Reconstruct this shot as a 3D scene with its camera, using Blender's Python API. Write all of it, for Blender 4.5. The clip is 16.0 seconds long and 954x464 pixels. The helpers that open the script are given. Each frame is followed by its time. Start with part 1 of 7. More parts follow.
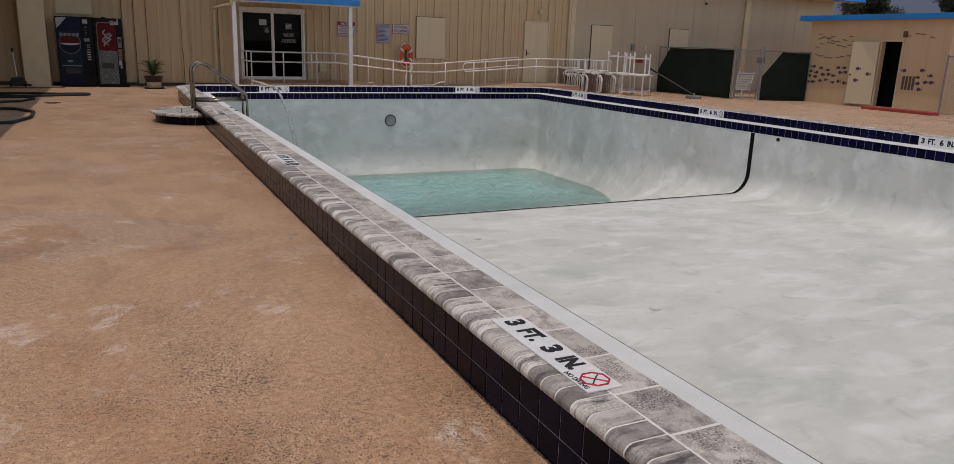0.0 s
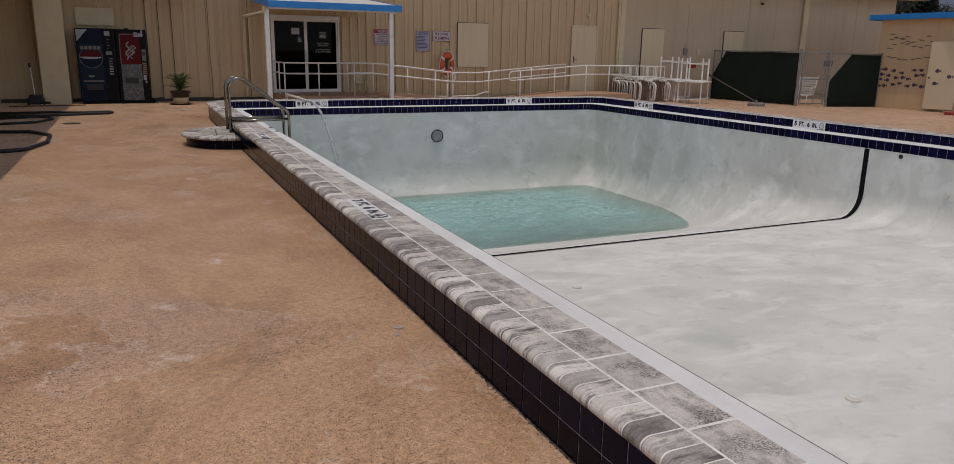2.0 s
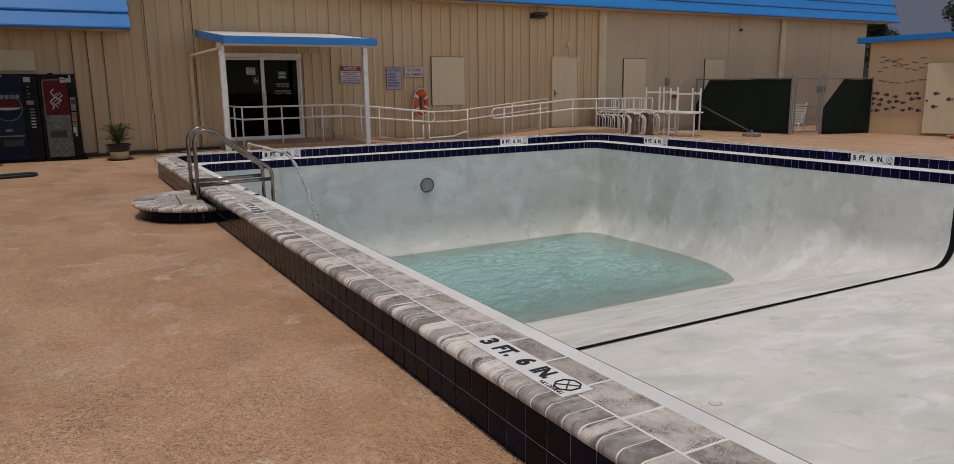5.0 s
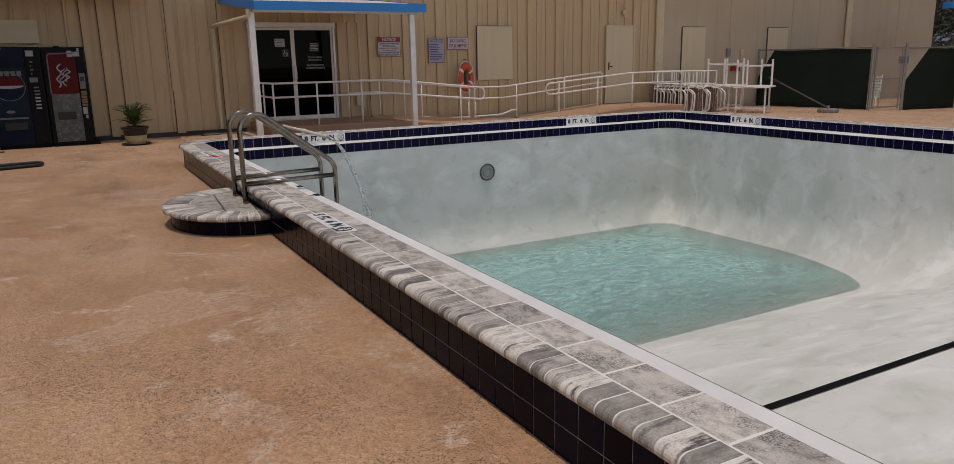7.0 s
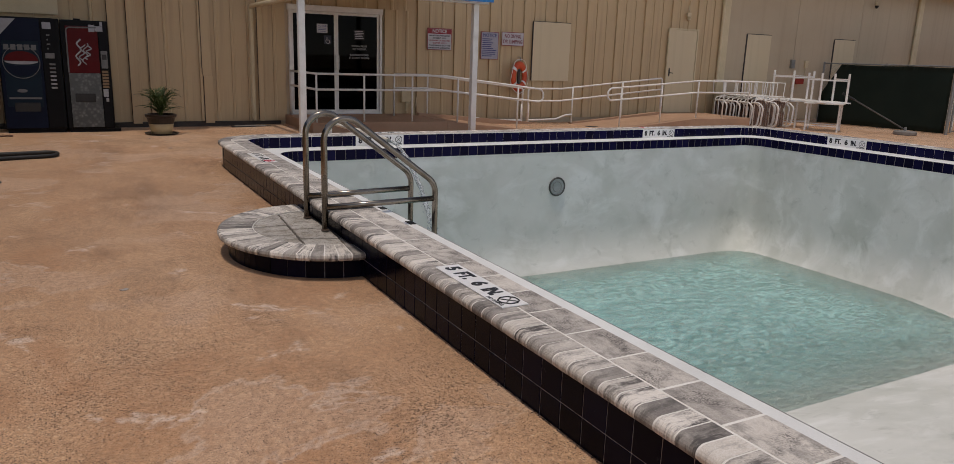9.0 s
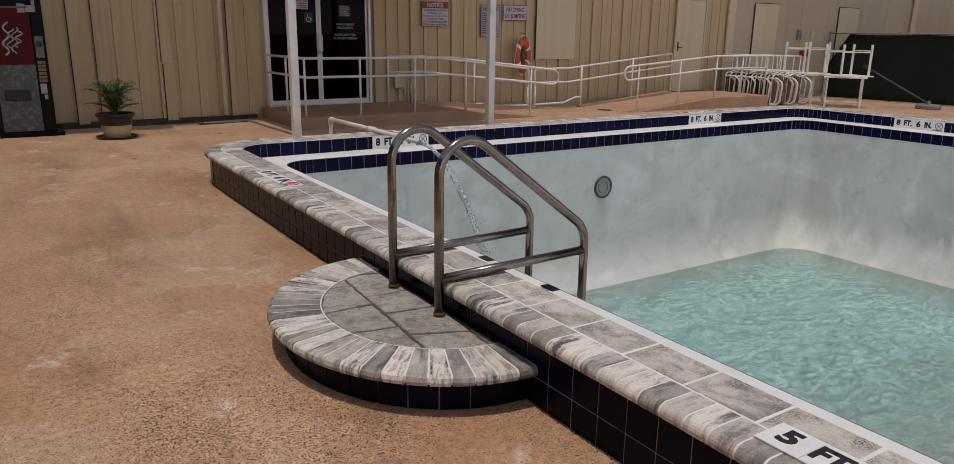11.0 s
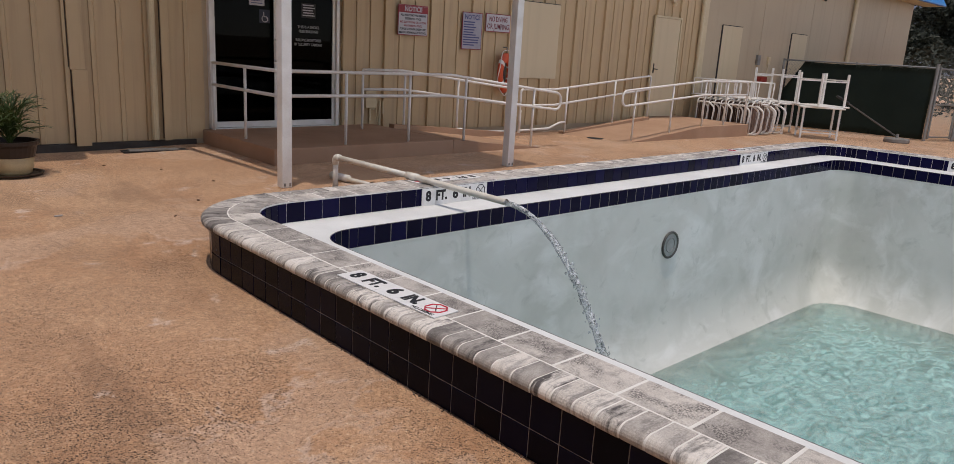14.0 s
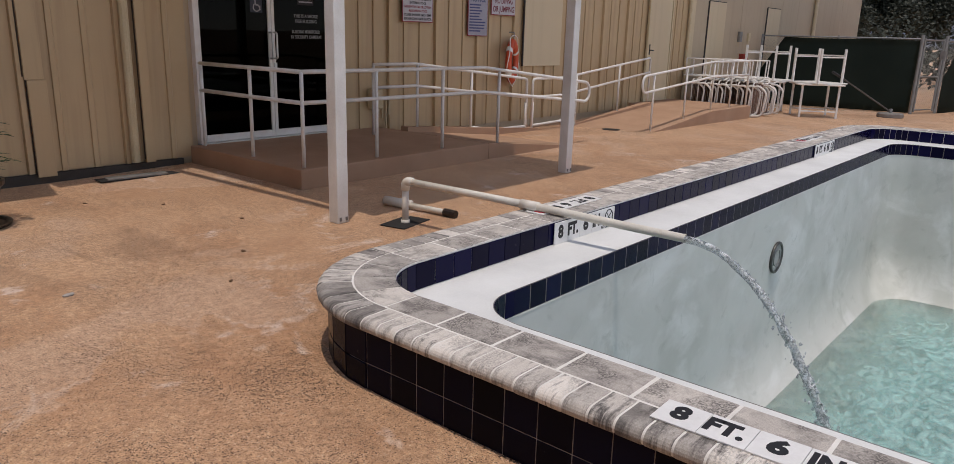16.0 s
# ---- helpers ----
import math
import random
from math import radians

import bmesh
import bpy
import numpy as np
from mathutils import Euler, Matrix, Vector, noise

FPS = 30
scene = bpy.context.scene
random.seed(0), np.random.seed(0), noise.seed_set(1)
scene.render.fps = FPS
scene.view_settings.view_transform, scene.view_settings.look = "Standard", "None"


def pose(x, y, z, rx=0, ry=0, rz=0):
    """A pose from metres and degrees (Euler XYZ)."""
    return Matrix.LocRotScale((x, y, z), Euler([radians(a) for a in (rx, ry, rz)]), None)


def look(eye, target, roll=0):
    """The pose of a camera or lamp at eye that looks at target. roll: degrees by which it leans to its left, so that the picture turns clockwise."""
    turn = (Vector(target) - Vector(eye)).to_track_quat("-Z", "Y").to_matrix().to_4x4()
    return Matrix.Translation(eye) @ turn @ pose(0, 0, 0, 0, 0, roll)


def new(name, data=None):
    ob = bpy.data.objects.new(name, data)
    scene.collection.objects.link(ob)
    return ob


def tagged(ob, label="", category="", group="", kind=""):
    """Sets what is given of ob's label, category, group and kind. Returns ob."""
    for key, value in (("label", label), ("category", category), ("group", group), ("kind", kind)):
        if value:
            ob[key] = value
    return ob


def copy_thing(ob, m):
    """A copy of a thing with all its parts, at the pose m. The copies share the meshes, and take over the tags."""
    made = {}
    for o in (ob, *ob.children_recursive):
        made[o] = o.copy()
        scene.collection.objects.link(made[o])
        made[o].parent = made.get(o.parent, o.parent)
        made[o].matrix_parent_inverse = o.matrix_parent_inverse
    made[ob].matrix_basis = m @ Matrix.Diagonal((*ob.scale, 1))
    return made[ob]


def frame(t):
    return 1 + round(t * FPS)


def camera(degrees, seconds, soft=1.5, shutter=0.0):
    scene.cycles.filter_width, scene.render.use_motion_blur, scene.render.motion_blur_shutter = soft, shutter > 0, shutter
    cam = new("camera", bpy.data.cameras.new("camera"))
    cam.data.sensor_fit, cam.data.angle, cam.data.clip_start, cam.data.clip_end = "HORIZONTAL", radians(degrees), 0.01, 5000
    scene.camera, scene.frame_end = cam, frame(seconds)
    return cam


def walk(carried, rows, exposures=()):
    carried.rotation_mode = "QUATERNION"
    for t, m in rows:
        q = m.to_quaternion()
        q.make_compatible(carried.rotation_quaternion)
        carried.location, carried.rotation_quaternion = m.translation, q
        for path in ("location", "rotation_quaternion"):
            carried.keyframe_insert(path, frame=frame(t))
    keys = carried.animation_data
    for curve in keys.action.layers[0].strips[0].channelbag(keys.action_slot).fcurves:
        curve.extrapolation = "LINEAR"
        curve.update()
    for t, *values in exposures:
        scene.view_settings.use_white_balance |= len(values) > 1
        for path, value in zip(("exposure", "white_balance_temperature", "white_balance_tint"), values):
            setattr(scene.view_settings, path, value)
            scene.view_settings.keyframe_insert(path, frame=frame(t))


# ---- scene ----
cam = camera(65.6, 16.0, soft=0.5)

PATH = [
    (0, (-1.406, -5.843, 1.562), (-0.552, -4.103, 1.072), 1.9),
    (0.5, (-1.401, -5.343, 1.554), (-0.534, -3.609, 1.062), -0.5),
    (1, (-1.423, -4.821, 1.554), (-0.577, -3.079, 1.054), 1.7),
    (1.5, (-1.484, -4.314, 1.572), (-0.605, -2.582, 1.092), 1.4),
    (2, (-1.45, -3.756, 1.571), (-0.64, -1.991, 1.095), 1.0),
    (2.5, (-1.533, -3.284, 1.558), (-0.653, -1.552, 1.082), 1.5),
    (3, (-1.565, -2.85, 1.548), (-0.657, -1.121, 1.117), 1.2),
    (3.5, (-1.549, -2.324, 1.571), (-0.674, -0.564, 1.197), 1.7),
    (3.7, (-1.589, -2.135, 1.567), (-0.687, -0.387, 1.21), 1.3),
    (5.8, (-1.556, 0.055, 1.557), (-0.591, 1.758, 1.149), -0.8),
    (6, (-1.558, 0.314, 1.564), (-0.658, 2.045, 1.126), -0.5),
    (6.5, (-1.568, 0.938, 1.549), (-0.612, 2.625, 1.058), 1.2),
    (7, (-1.547, 1.47, 1.532), (-0.611, 3.179, 1.083), -1.1),
    (7.5, (-1.615, 2.01, 1.518), (-0.689, 3.721, 1.055), 1.6),
    (8, (-1.682, 2.436, 1.529), (-0.707, 4.11, 1.035), 1.0),
    (8.5, (-1.655, 2.993, 1.563), (-0.742, 4.712, 1.1), 1.0),
    (8.7, (-1.709, 3.182, 1.552), (-0.784, 4.895, 1.095), 1.9),
    (10.8, (-1.78, 5.719, 1.571), (-0.729, 7.342, 1.061), -0.9),
    (11, (-1.819, 5.948, 1.565), (-0.764, 7.566, 1.048), 0.8),
    (11.5, (-1.902, 6.505, 1.565), (-0.801, 8.095, 1.056), 2.8),
    (12, (-1.875, 7.121, 1.527), (-0.773, 8.702, 0.99), 1.1),
    (12.5, (-1.926, 7.692, 1.521), (-0.738, 9.21, 0.99), 1.9),
    (13, (-1.953, 8.2, 1.516), (-0.718, 9.673, 0.962), 2.3),
    (13.5, (-1.952, 8.687, 1.536), (-0.742, 10.186, 1.001), 1.8),
    (14, (-1.984, 9.229, 1.563), (-0.647, 10.636, 1.079), 3.4),
    (14.5, (-1.934, 9.812, 1.558), (-0.572, 11.21, 1.121), 0.4),
    (15, (-2.002, 10.378, 1.571), (-0.592, 11.711, 1.082), -0.8),
    (15.5, (-2.018, 10.91, 1.551), (-0.595, 12.212, 1.019), -0.1),
    (16, (-1.992, 11.445, 1.55), (-0.515, 12.69, 1.033), 1.6),
]
EXPOSURES = [(0, -0.50, 6850, 15), (3.7, -0.48, 6950, 15), (6, -0.42, 7050, 15), (8.7, -0.38, 7050, 15), (11, -0.30, 6950, 15), (11.5, -0.26, 6900, 15), (12, -0.10, 6850, 15), (13, -0.06, 6850, 15), (16, -0.08, 6750, 15)]
walk(cam, [(t, look(eye, target, roll)) for t, eye, target, roll in PATH], EXPOSURES)

# ---------- world, sun, exposure ----------
SUN_DIR = Vector((-0.13, -0.10, 1.0)).normalized()
world = bpy.data.worlds.new("world")
scene.world = world
world.use_nodes = True
wn = world.node_tree
sky = wn.nodes.new("ShaderNodeTexSky")
sky.sky_type = "NISHITA"
sky.sun_disc = False
sky.sun_elevation = math.asin(SUN_DIR.z)
sky.sun_rotation = math.atan2(SUN_DIR.x, SUN_DIR.y)
sky.air_density, sky.dust_density, sky.ozone_density = 0.75, 0.0, 1.0
sky.altitude = 1500.0
haze = wn.nodes.new("ShaderNodeHueSaturation")
haze.inputs["Saturation"].default_value = 0.5
wn.links.new(sky.outputs[0], haze.inputs["Color"])
wn.links.new(haze.outputs[0], wn.nodes["Background"].inputs[0])
wn.nodes["Background"].inputs[1].default_value = 0.225
sun_data = bpy.data.lights.new("sun", "SUN")
sun_data.energy, sun_data.angle, sun_data.color = 2.2, radians(0.53), (1.0, 0.95, 0.87)
sun = new("sun", sun_data)
sun.matrix_world = look(SUN_DIR * 60, (0, 0, 0))


# ---------- pool plan ----------
OX0, OX1, OY0, OY1, ORAD = 0.0, 10.785, -8.0, 14.48, 0.72
TOP, LEDGE_Z, TILE2_Z, WATER_Z = 0.36, 0.195, 0.042, -2.0
LX0, LX1, LY0, LY1, LRAD = 0.705, 10.03, -7.2, 13.76, 0.32
BAND = 0.345  # the upper tile band stands this far inside the outer line


# ---------- materials ----------
class Nodes:
    """Small helper round a material's node tree."""

    def __init__(self, name):
        self.m = bpy.data.materials.new(name)
        self.m.use_nodes = True
        self.t = self.m.node_tree
        self.b = self.t.nodes["Principled BSDF"]
        self.out = self.t.nodes["Material Output"]

    def add(self, kind, **inputs):
        n = self.t.nodes.new("ShaderNode" + kind)
        for k, v in inputs.items():
            k = k.replace("_", " ")
            if isinstance(v, bpy.types.NodeSocket):
                self.t.links.new(v, n.inputs[k])
            else:
                n.inputs[k].default_value = v
        return n

    def link(self, a, b):
        self.t.links.new(a, b)

    def coords(self, kind="Object"):
        return self.add("TexCoord").outputs[kind]

    def scaled(self, vec, s):
        n = self.add("Mapping", Vector=vec)
        n.inputs["Scale"].default_value = s
        return n.outputs[0]

    def noise(self, vec, scale, detail=4.0, rough=0.55, dist=0.0):
        return self.add("TexNoise", Vector=vec, Scale=scale, Detail=detail, Roughness=rough, Distortion=dist).outputs["Fac"]

    def ramp(self, fac, stops):
        n = self.add("ValToRGB", Fac=fac)
        e = n.color_ramp.elements
        while len(e) < len(stops):
            e.new(0.5)
        for el, (p, c) in zip(e, stops):
            el.position = p
            el.color = (*c, 1) if len(c) == 3 else c
        return n.outputs["Color"]

    def fade(self, fac, a, b):
        n = self.t.nodes.new("ShaderNodeMapRange")
        self.link(fac, n.inputs[0])
        n.inputs[1].default_value, n.inputs[2].default_value = a, b
        return n.outputs[0]

    def mix(self, fac, a, b, mode="MIX"):
        n = self.t.nodes.new("ShaderNodeMix")
        n.data_type, n.blend_type = "RGBA", mode
        for sock, v in ((n.inputs[0], fac), (n.inputs[6], a), (n.inputs[7], b)):
            if isinstance(v, bpy.types.NodeSocket):
                self.link(v, sock)
            elif isinstance(v, (int, float)):
                sock.default_value = v
            else:
                sock.default_value = (*v, 1)
        return n.outputs[2]

    def math(self, op, a, b=0.0):
        n = self.t.nodes.new("ShaderNodeMath")
        n.operation = op
        for sock, v in zip(n.inputs, (a, b)):
            if isinstance(v, bpy.types.NodeSocket):
                self.link(v, sock)
            else:
                sock.default_value = v
        return n.outputs[0]

    def bump(self, height, strength=0.3, dist=0.01):
        n = self.add("Bump", Strength=strength, Distance=dist, Height=height)
        self.link(n.outputs[0], self.b.inputs["Normal"])

    def color(self, c):
        if isinstance(c, bpy.types.NodeSocket):
            self.link(c, self.b.inputs["Base Color"])
        else:
            self.b.inputs["Base Color"].default_value = (*c, 1)

    def set(self, rough=None, metal=None, spec=None):
        for k, v in (("Roughness", rough), ("Metallic", metal), ("Specular IOR Level", spec)):
            if isinstance(v, bpy.types.NodeSocket):
                self.link(v, self.b.inputs[k])
            elif v is not None:
                self.b.inputs[k].default_value = v
        return self.m


def worn(name, c1, c2, scale=3.0, rough=0.6, bump=0.15, fine=90.0, metal=0.0, spec=0.4, island=False):
    """A plain surface with large stains and fine grain."""
    n = Nodes(name)
    v = n.coords()
    big, small = n.noise(v, scale, 5), n.noise(v, fine, 3)
    col = n.mix(n.fade(big, 0.3, 0.7), c1, c2)
    col = n.mix(0.12, col, n.ramp(small, [(0.3, (0.1, 0.1, 0.1)), (0.7, (0.9, 0.9, 0.9))]), "OVERLAY")
    n.color(col)
    if bump:
        n.bump(n.math("ADD", n.math("MULTIPLY", small, 0.5), big), bump, 0.004)
    return n.set(rough, metal, spec)


def deck_material():
    n = Nodes("exposed_aggregate")
    v = n.coords()
    vor = n.add("TexVoronoi", Vector=v, Scale=170.0)
    vor2 = n.add("TexVoronoi", Vector=v, Scale=360.0)
    pebble = n.ramp(vor.outputs["Color"], [(0.0, (0.15, 0.075, 0.04)), (0.16, (0.375, 0.206, 0.112)), (0.5, (0.60, 0.350, 0.196)), (0.82, (0.74, 0.468, 0.284)), (1.0, (0.90, 0.77, 0.58))])
    pebble = n.mix(0.3, pebble, n.ramp(vor2.outputs["Color"], [(0.0, (0.09, 0.05, 0.03)), (0.5, (0.42, 0.25, 0.148)), (1.0, (0.72, 0.51, 0.345))]))
    big = n.noise(v, 0.32, 8, 0.68, 0.7)
    mid = n.noise(v, 0.62, 8, 0.60, 0.25)
    red = n.noise(v, 0.85, 7, 0.70, 0.5)
    streak = n.noise(n.scaled(v, (0.8, 0.32, 1)), 0.8, 8, 0.70, 1.2)
    col = n.mix(n.math("MULTIPLY", n.fade(big, 0.42, 0.60), 0.45), pebble, (0.36, 0.182, 0.092))
    col = n.mix(n.math("MULTIPLY", n.fade(red, 0.50, 0.62), 0.5), col, (0.39, 0.192, 0.095))
    col = n.mix(n.math("MULTIPLY", n.fade(streak, 0.53, 0.66), 0.5), col, (0.215, 0.116, 0.065))
    # worn, chalky patches with a firm, ragged edge and a paler rim
    chalk = n.mix(0.35, pebble, (0.60, 0.475, 0.40))
    col = n.mix(n.math("MULTIPLY", n.fade(mid, 0.535, 0.585), 0.48), col, chalk)
    rim = n.math("ABSOLUTE", n.math("SUBTRACT", mid, 0.555))
    col = n.mix(n.math("MULTIPLY", n.fade(rim, 0.012, 0.002), n.math("MULTIPLY", n.fade(big, 0.46, 0.58), 0.35)), col, (0.70, 0.585, 0.50))
    col = n.mix(n.math("MULTIPLY", n.fade(n.noise(v, 1.7, 8, 0.66, 0.5), 0.61, 0.67), 0.7), col, (0.70, 0.57, 0.48))
    # clumps a few centimetres wide keep the mottling alive farther off
    col = n.mix(0.42, col, n.ramp(n.noise(v, 26.0, 5, 0.75), [(0.34, (0.20, 0.20, 0.20)), (0.66, (0.80, 0.80, 0.80))]), "OVERLAY")
    # single dark stones and pits, thicker in some places than in others
    dots = n.add("TexVoronoi", Vector=v, Scale=92.0)
    dots_b = n.add("TexVoronoi", Vector=v, Scale=150.0)
    dense = n.fade(n.noise(v, 1.1, 7, 0.70, 0.5), 0.32, 0.66)
    size = n.math("ADD", n.math("MULTIPLY", dense, 0.26), 0.265)
    pit_a = n.math("LESS_THAN", n.math("ADD", dots.outputs["Distance"], n.math("MULTIPLY", n.add("SeparateColor", Color=dots.outputs["Color"]).outputs[0], 0.36)), size)
    pit_b = n.math("LESS_THAN", n.math("ADD", dots_b.outputs["Distance"], n.math("MULTIPLY", n.add("SeparateColor", Color=dots_b.outputs["Color"]).outputs[1], 0.38)), size)
    col = n.mix(n.math("MULTIPLY", pit_b, 0.8), col, (0.085, 0.046, 0.028))
    col = n.mix(n.math("MULTIPLY", pit_a, 0.88), col, (0.042, 0.024, 0.016))
    n.color(col)
    h = n.math("SUBTRACT", n.math("ADD", vor.outputs["Distance"], n.math("MULTIPLY", vor2.outputs["Distance"], 0.4)), n.math("MULTIPLY", pit_a, 0.6))
    n.bump(h, 0.4, 0.004)
    # dusty surface, paler at a flat angle
    n.b.inputs["Sheen Weight"].default_value = 0.42
    n.b.inputs["Sheen Roughness"].default_value = 0.45
    n.b.inputs["Sheen Tint"].default_value = (1.0, 0.72, 0.48, 1)
    return n.set(0.82, 0, 0.28)


def coping_material(name, island, along=(3.5, 30.0, 10.0), strength=0.75, shade=1.0, spread=1.0, crusty=0.25):
    """Tumbled grey cast stone: each piece has its own tone and sooty smears along its length."""
    n = Nodes(name)
    v = n.coords()
    if island:
        rnd = n.add("NewGeometry").outputs["Random Per Island"]
        loc = n.mix(1.0, v, (0, 0, 0), "ADD")
    else:
        oi = n.add("ObjectInfo")
        rnd = oi.outputs["Random"]
        loc = n.mix(1.0, v, oi.outputs["Location"], "ADD")
    # every piece has its own patch of the stain pattern
    jump = n.add("CombineXYZ", X=n.math("MULTIPLY", rnd, 37.0), Y=n.math("MULTIPLY", rnd, 91.0), Z=n.math("MULTIPLY", rnd, 53.0)).outputs[0]
    own = n.mix(1.0, loc, jump, "ADD")
    smear = n.noise(n.scaled(own, along), 1.0, 8, 0.68, 0.12)
    line = n.noise(n.scaled(own, (along[0] * 1.8, along[1] * 3.2, along[2])), 1.0, 5, 0.65, 0.1)
    blot = n.noise(own, 26.0, 7, 0.75, 0.3)
    grit = n.noise(loc, 260.0, 3, 0.6)
    grain = n.noise(n.scaled(own, (60.0, 150.0, 90.0)), 1.0, 4, 0.7)
    spread_r = n.math("ADD", n.math("MULTIPLY", rnd, spread), 0.55 - 0.5 * spread)
    tone = n.ramp(spread_r, [(0.0, (0.21, 0.192, 0.18)), (0.15, (0.30, 0.276, 0.257)), (0.4, (0.447, 0.413, 0.384)), (0.75, (0.573, 0.533, 0.494)), (1.0, (0.69, 0.648, 0.606))])
    light = n.math("MULTIPLY", n.fade(n.noise(own, 7.0, 6, 0.65, 0.4), 0.45, 0.7), 0.4)
    col = n.mix(light, tone, (0.73, 0.69, 0.64))
    col = n.mix(1.0, col, (shade, shade * 0.98, shade * 0.95), "MULTIPLY")
    # soot: streaks along the piece, more on some pieces than on others, and a granular crust
    own_dirt = n.fade(n.math("FRACT", n.math("MULTIPLY", rnd, 17.0)), -0.35, 0.75)
    mass = n.math("ADD", n.math("ADD", n.math("MULTIPLY", smear, 0.76), n.math("MULTIPLY", blot, 0.24)), n.math("MULTIPLY", grain, 0.05))
    dark = n.math("MULTIPLY", n.math("MULTIPLY", n.fade(mass, 0.515, 0.615), strength), own_dirt)
    col = n.mix(dark, col, (0.095, 0.085, 0.080))
    col = n.mix(n.math("MULTIPLY", n.math("MULTIPLY", n.fade(line, 0.55, 0.64), strength * 0.5), own_dirt), col, (0.14, 0.126, 0.117))
    crust = n.math("MULTIPLY", n.fade(n.noise(own, 6.5, 5, 0.65, 0.3), 0.46, 0.60), n.fade(n.noise(loc, 130.0, 4, 0.75), 0.46, 0.54))
    col = n.mix(n.math("MULTIPLY", crust, crusty), col, (0.075, 0.067, 0.062))
    pits = n.fade(n.add("TexVoronoi", Vector=own, Scale=150.0).outputs["Distance"], 0.20, 0.13)
    col = n.mix(n.math("MULTIPLY", pits, n.math("MULTIPLY", n.fade(n.noise(own, 9.0, 4), 0.48, 0.62), 0.4)), col, (0.10, 0.09, 0.085))
    col = n.mix(0.22, col, n.ramp(grit, [(0.35, (0.05, 0.05, 0.05)), (0.65, (0.95, 0.95, 0.95))]), "OVERLAY")
    n.color(col)
    n.bump(n.math("ADD", n.math("MULTIPLY", grit, 0.6), blot), 0.35, 0.004)
    return n.set(0.75, 0, 0.3)


def tile_material(name, tones, spec):
    n = Nodes(name)
    oi = n.add("ObjectInfo")
    v = n.coords()
    tone = n.ramp(oi.outputs["Random"], [(0.5 * k, c) for k, c in enumerate(tones)])
    dust = n.noise(n.mix(1.0, v, oi.outputs["Location"], "ADD"), 14.0, 5, 0.6, 0.5)
    n.color(n.mix(n.math("MULTIPLY", n.fade(dust, 0.60, 0.8), 0.02), tone, (0.16, 0.15, 0.18)))
    n.bump(n.noise(v, 25.0, 2), 0.06, 0.003)
    return n.set(n.math("MULTIPLY", dust, 0.4), 0, spec)


def plaster_material():
    """Hand-trowelled plaster: cloudy grey, greenish and chalk-white patches, long pale trowel strokes."""
    n = Nodes("fresh_pool_plaster")
    v = n.coords()
    a = n.noise(n.scaled(v, (0.6, 1.0, 0.9)), 0.5, 6, 0.6, 0.4)
    b = n.noise(n.scaled(v, (0.8, 1.0, 0.8)), 1.3, 6, 0.58, 0.25)
    c = n.noise(n.scaled(v, (0.45, 1.0, 0.8)), 2.6, 6, 0.58, 0.5)
    warm = n.noise(v, 0.9, 4, 0.6, 0.3)
    grit = n.noise(v, 160.0, 3)
    col = n.mix(n.fade(a, 0.32, 0.68), (0.585, 0.592, 0.544), (0.707, 0.7, 0.653))
    col = n.mix(n.math("MULTIPLY", n.fade(b, 0.46, 0.68), 0.55), col, (0.456, 0.469, 0.415))
    col = n.mix(n.math("MULTIPLY", n.fade(warm, 0.52, 0.72), 0.35), col, (0.626, 0.592, 0.544))
    col = n.mix(n.math("MULTIPLY", n.fade(c, 0.50, 0.68), 0.5), col, (0.857, 0.857, 0.83))
    col = n.mix(n.math("MULTIPLY", n.fade(n.noise(v, 3.4, 5, 0.65, 0.6), 0.58, 0.70), 0.35), col, (0.367, 0.381, 0.333))
    n.color(col)
    n.bump(n.math("ADD", b, n.math("MULTIPLY", grit, 0.15)), 0.12, 0.01)
    return n.set(n.fade(b, -0.6, 1.0), 0, 0.12)


def siding_material(name, c1, c2, c3):
    """Painted metal siding, faded, with vertical weather streaks."""
    n = Nodes(name)
    v = n.coords()
    streak = n.noise(n.scaled(v, (7, 7, 0.25)), 1.0, 6, 0.6, 0.4)
    big = n.noise(v, 0.5, 5, 0.6)
    col = n.mix(n.fade(big, 0.3, 0.7), c1, c2)
    col = n.mix(n.math("MULTIPLY", n.fade(streak, 0.52, 0.75), 0.5), col, c3)
    n.color(col)
    n.bump(n.noise(v, 2.5, 3), 0.10, 0.01)
    return n.set(0.55, 0, 0.35)


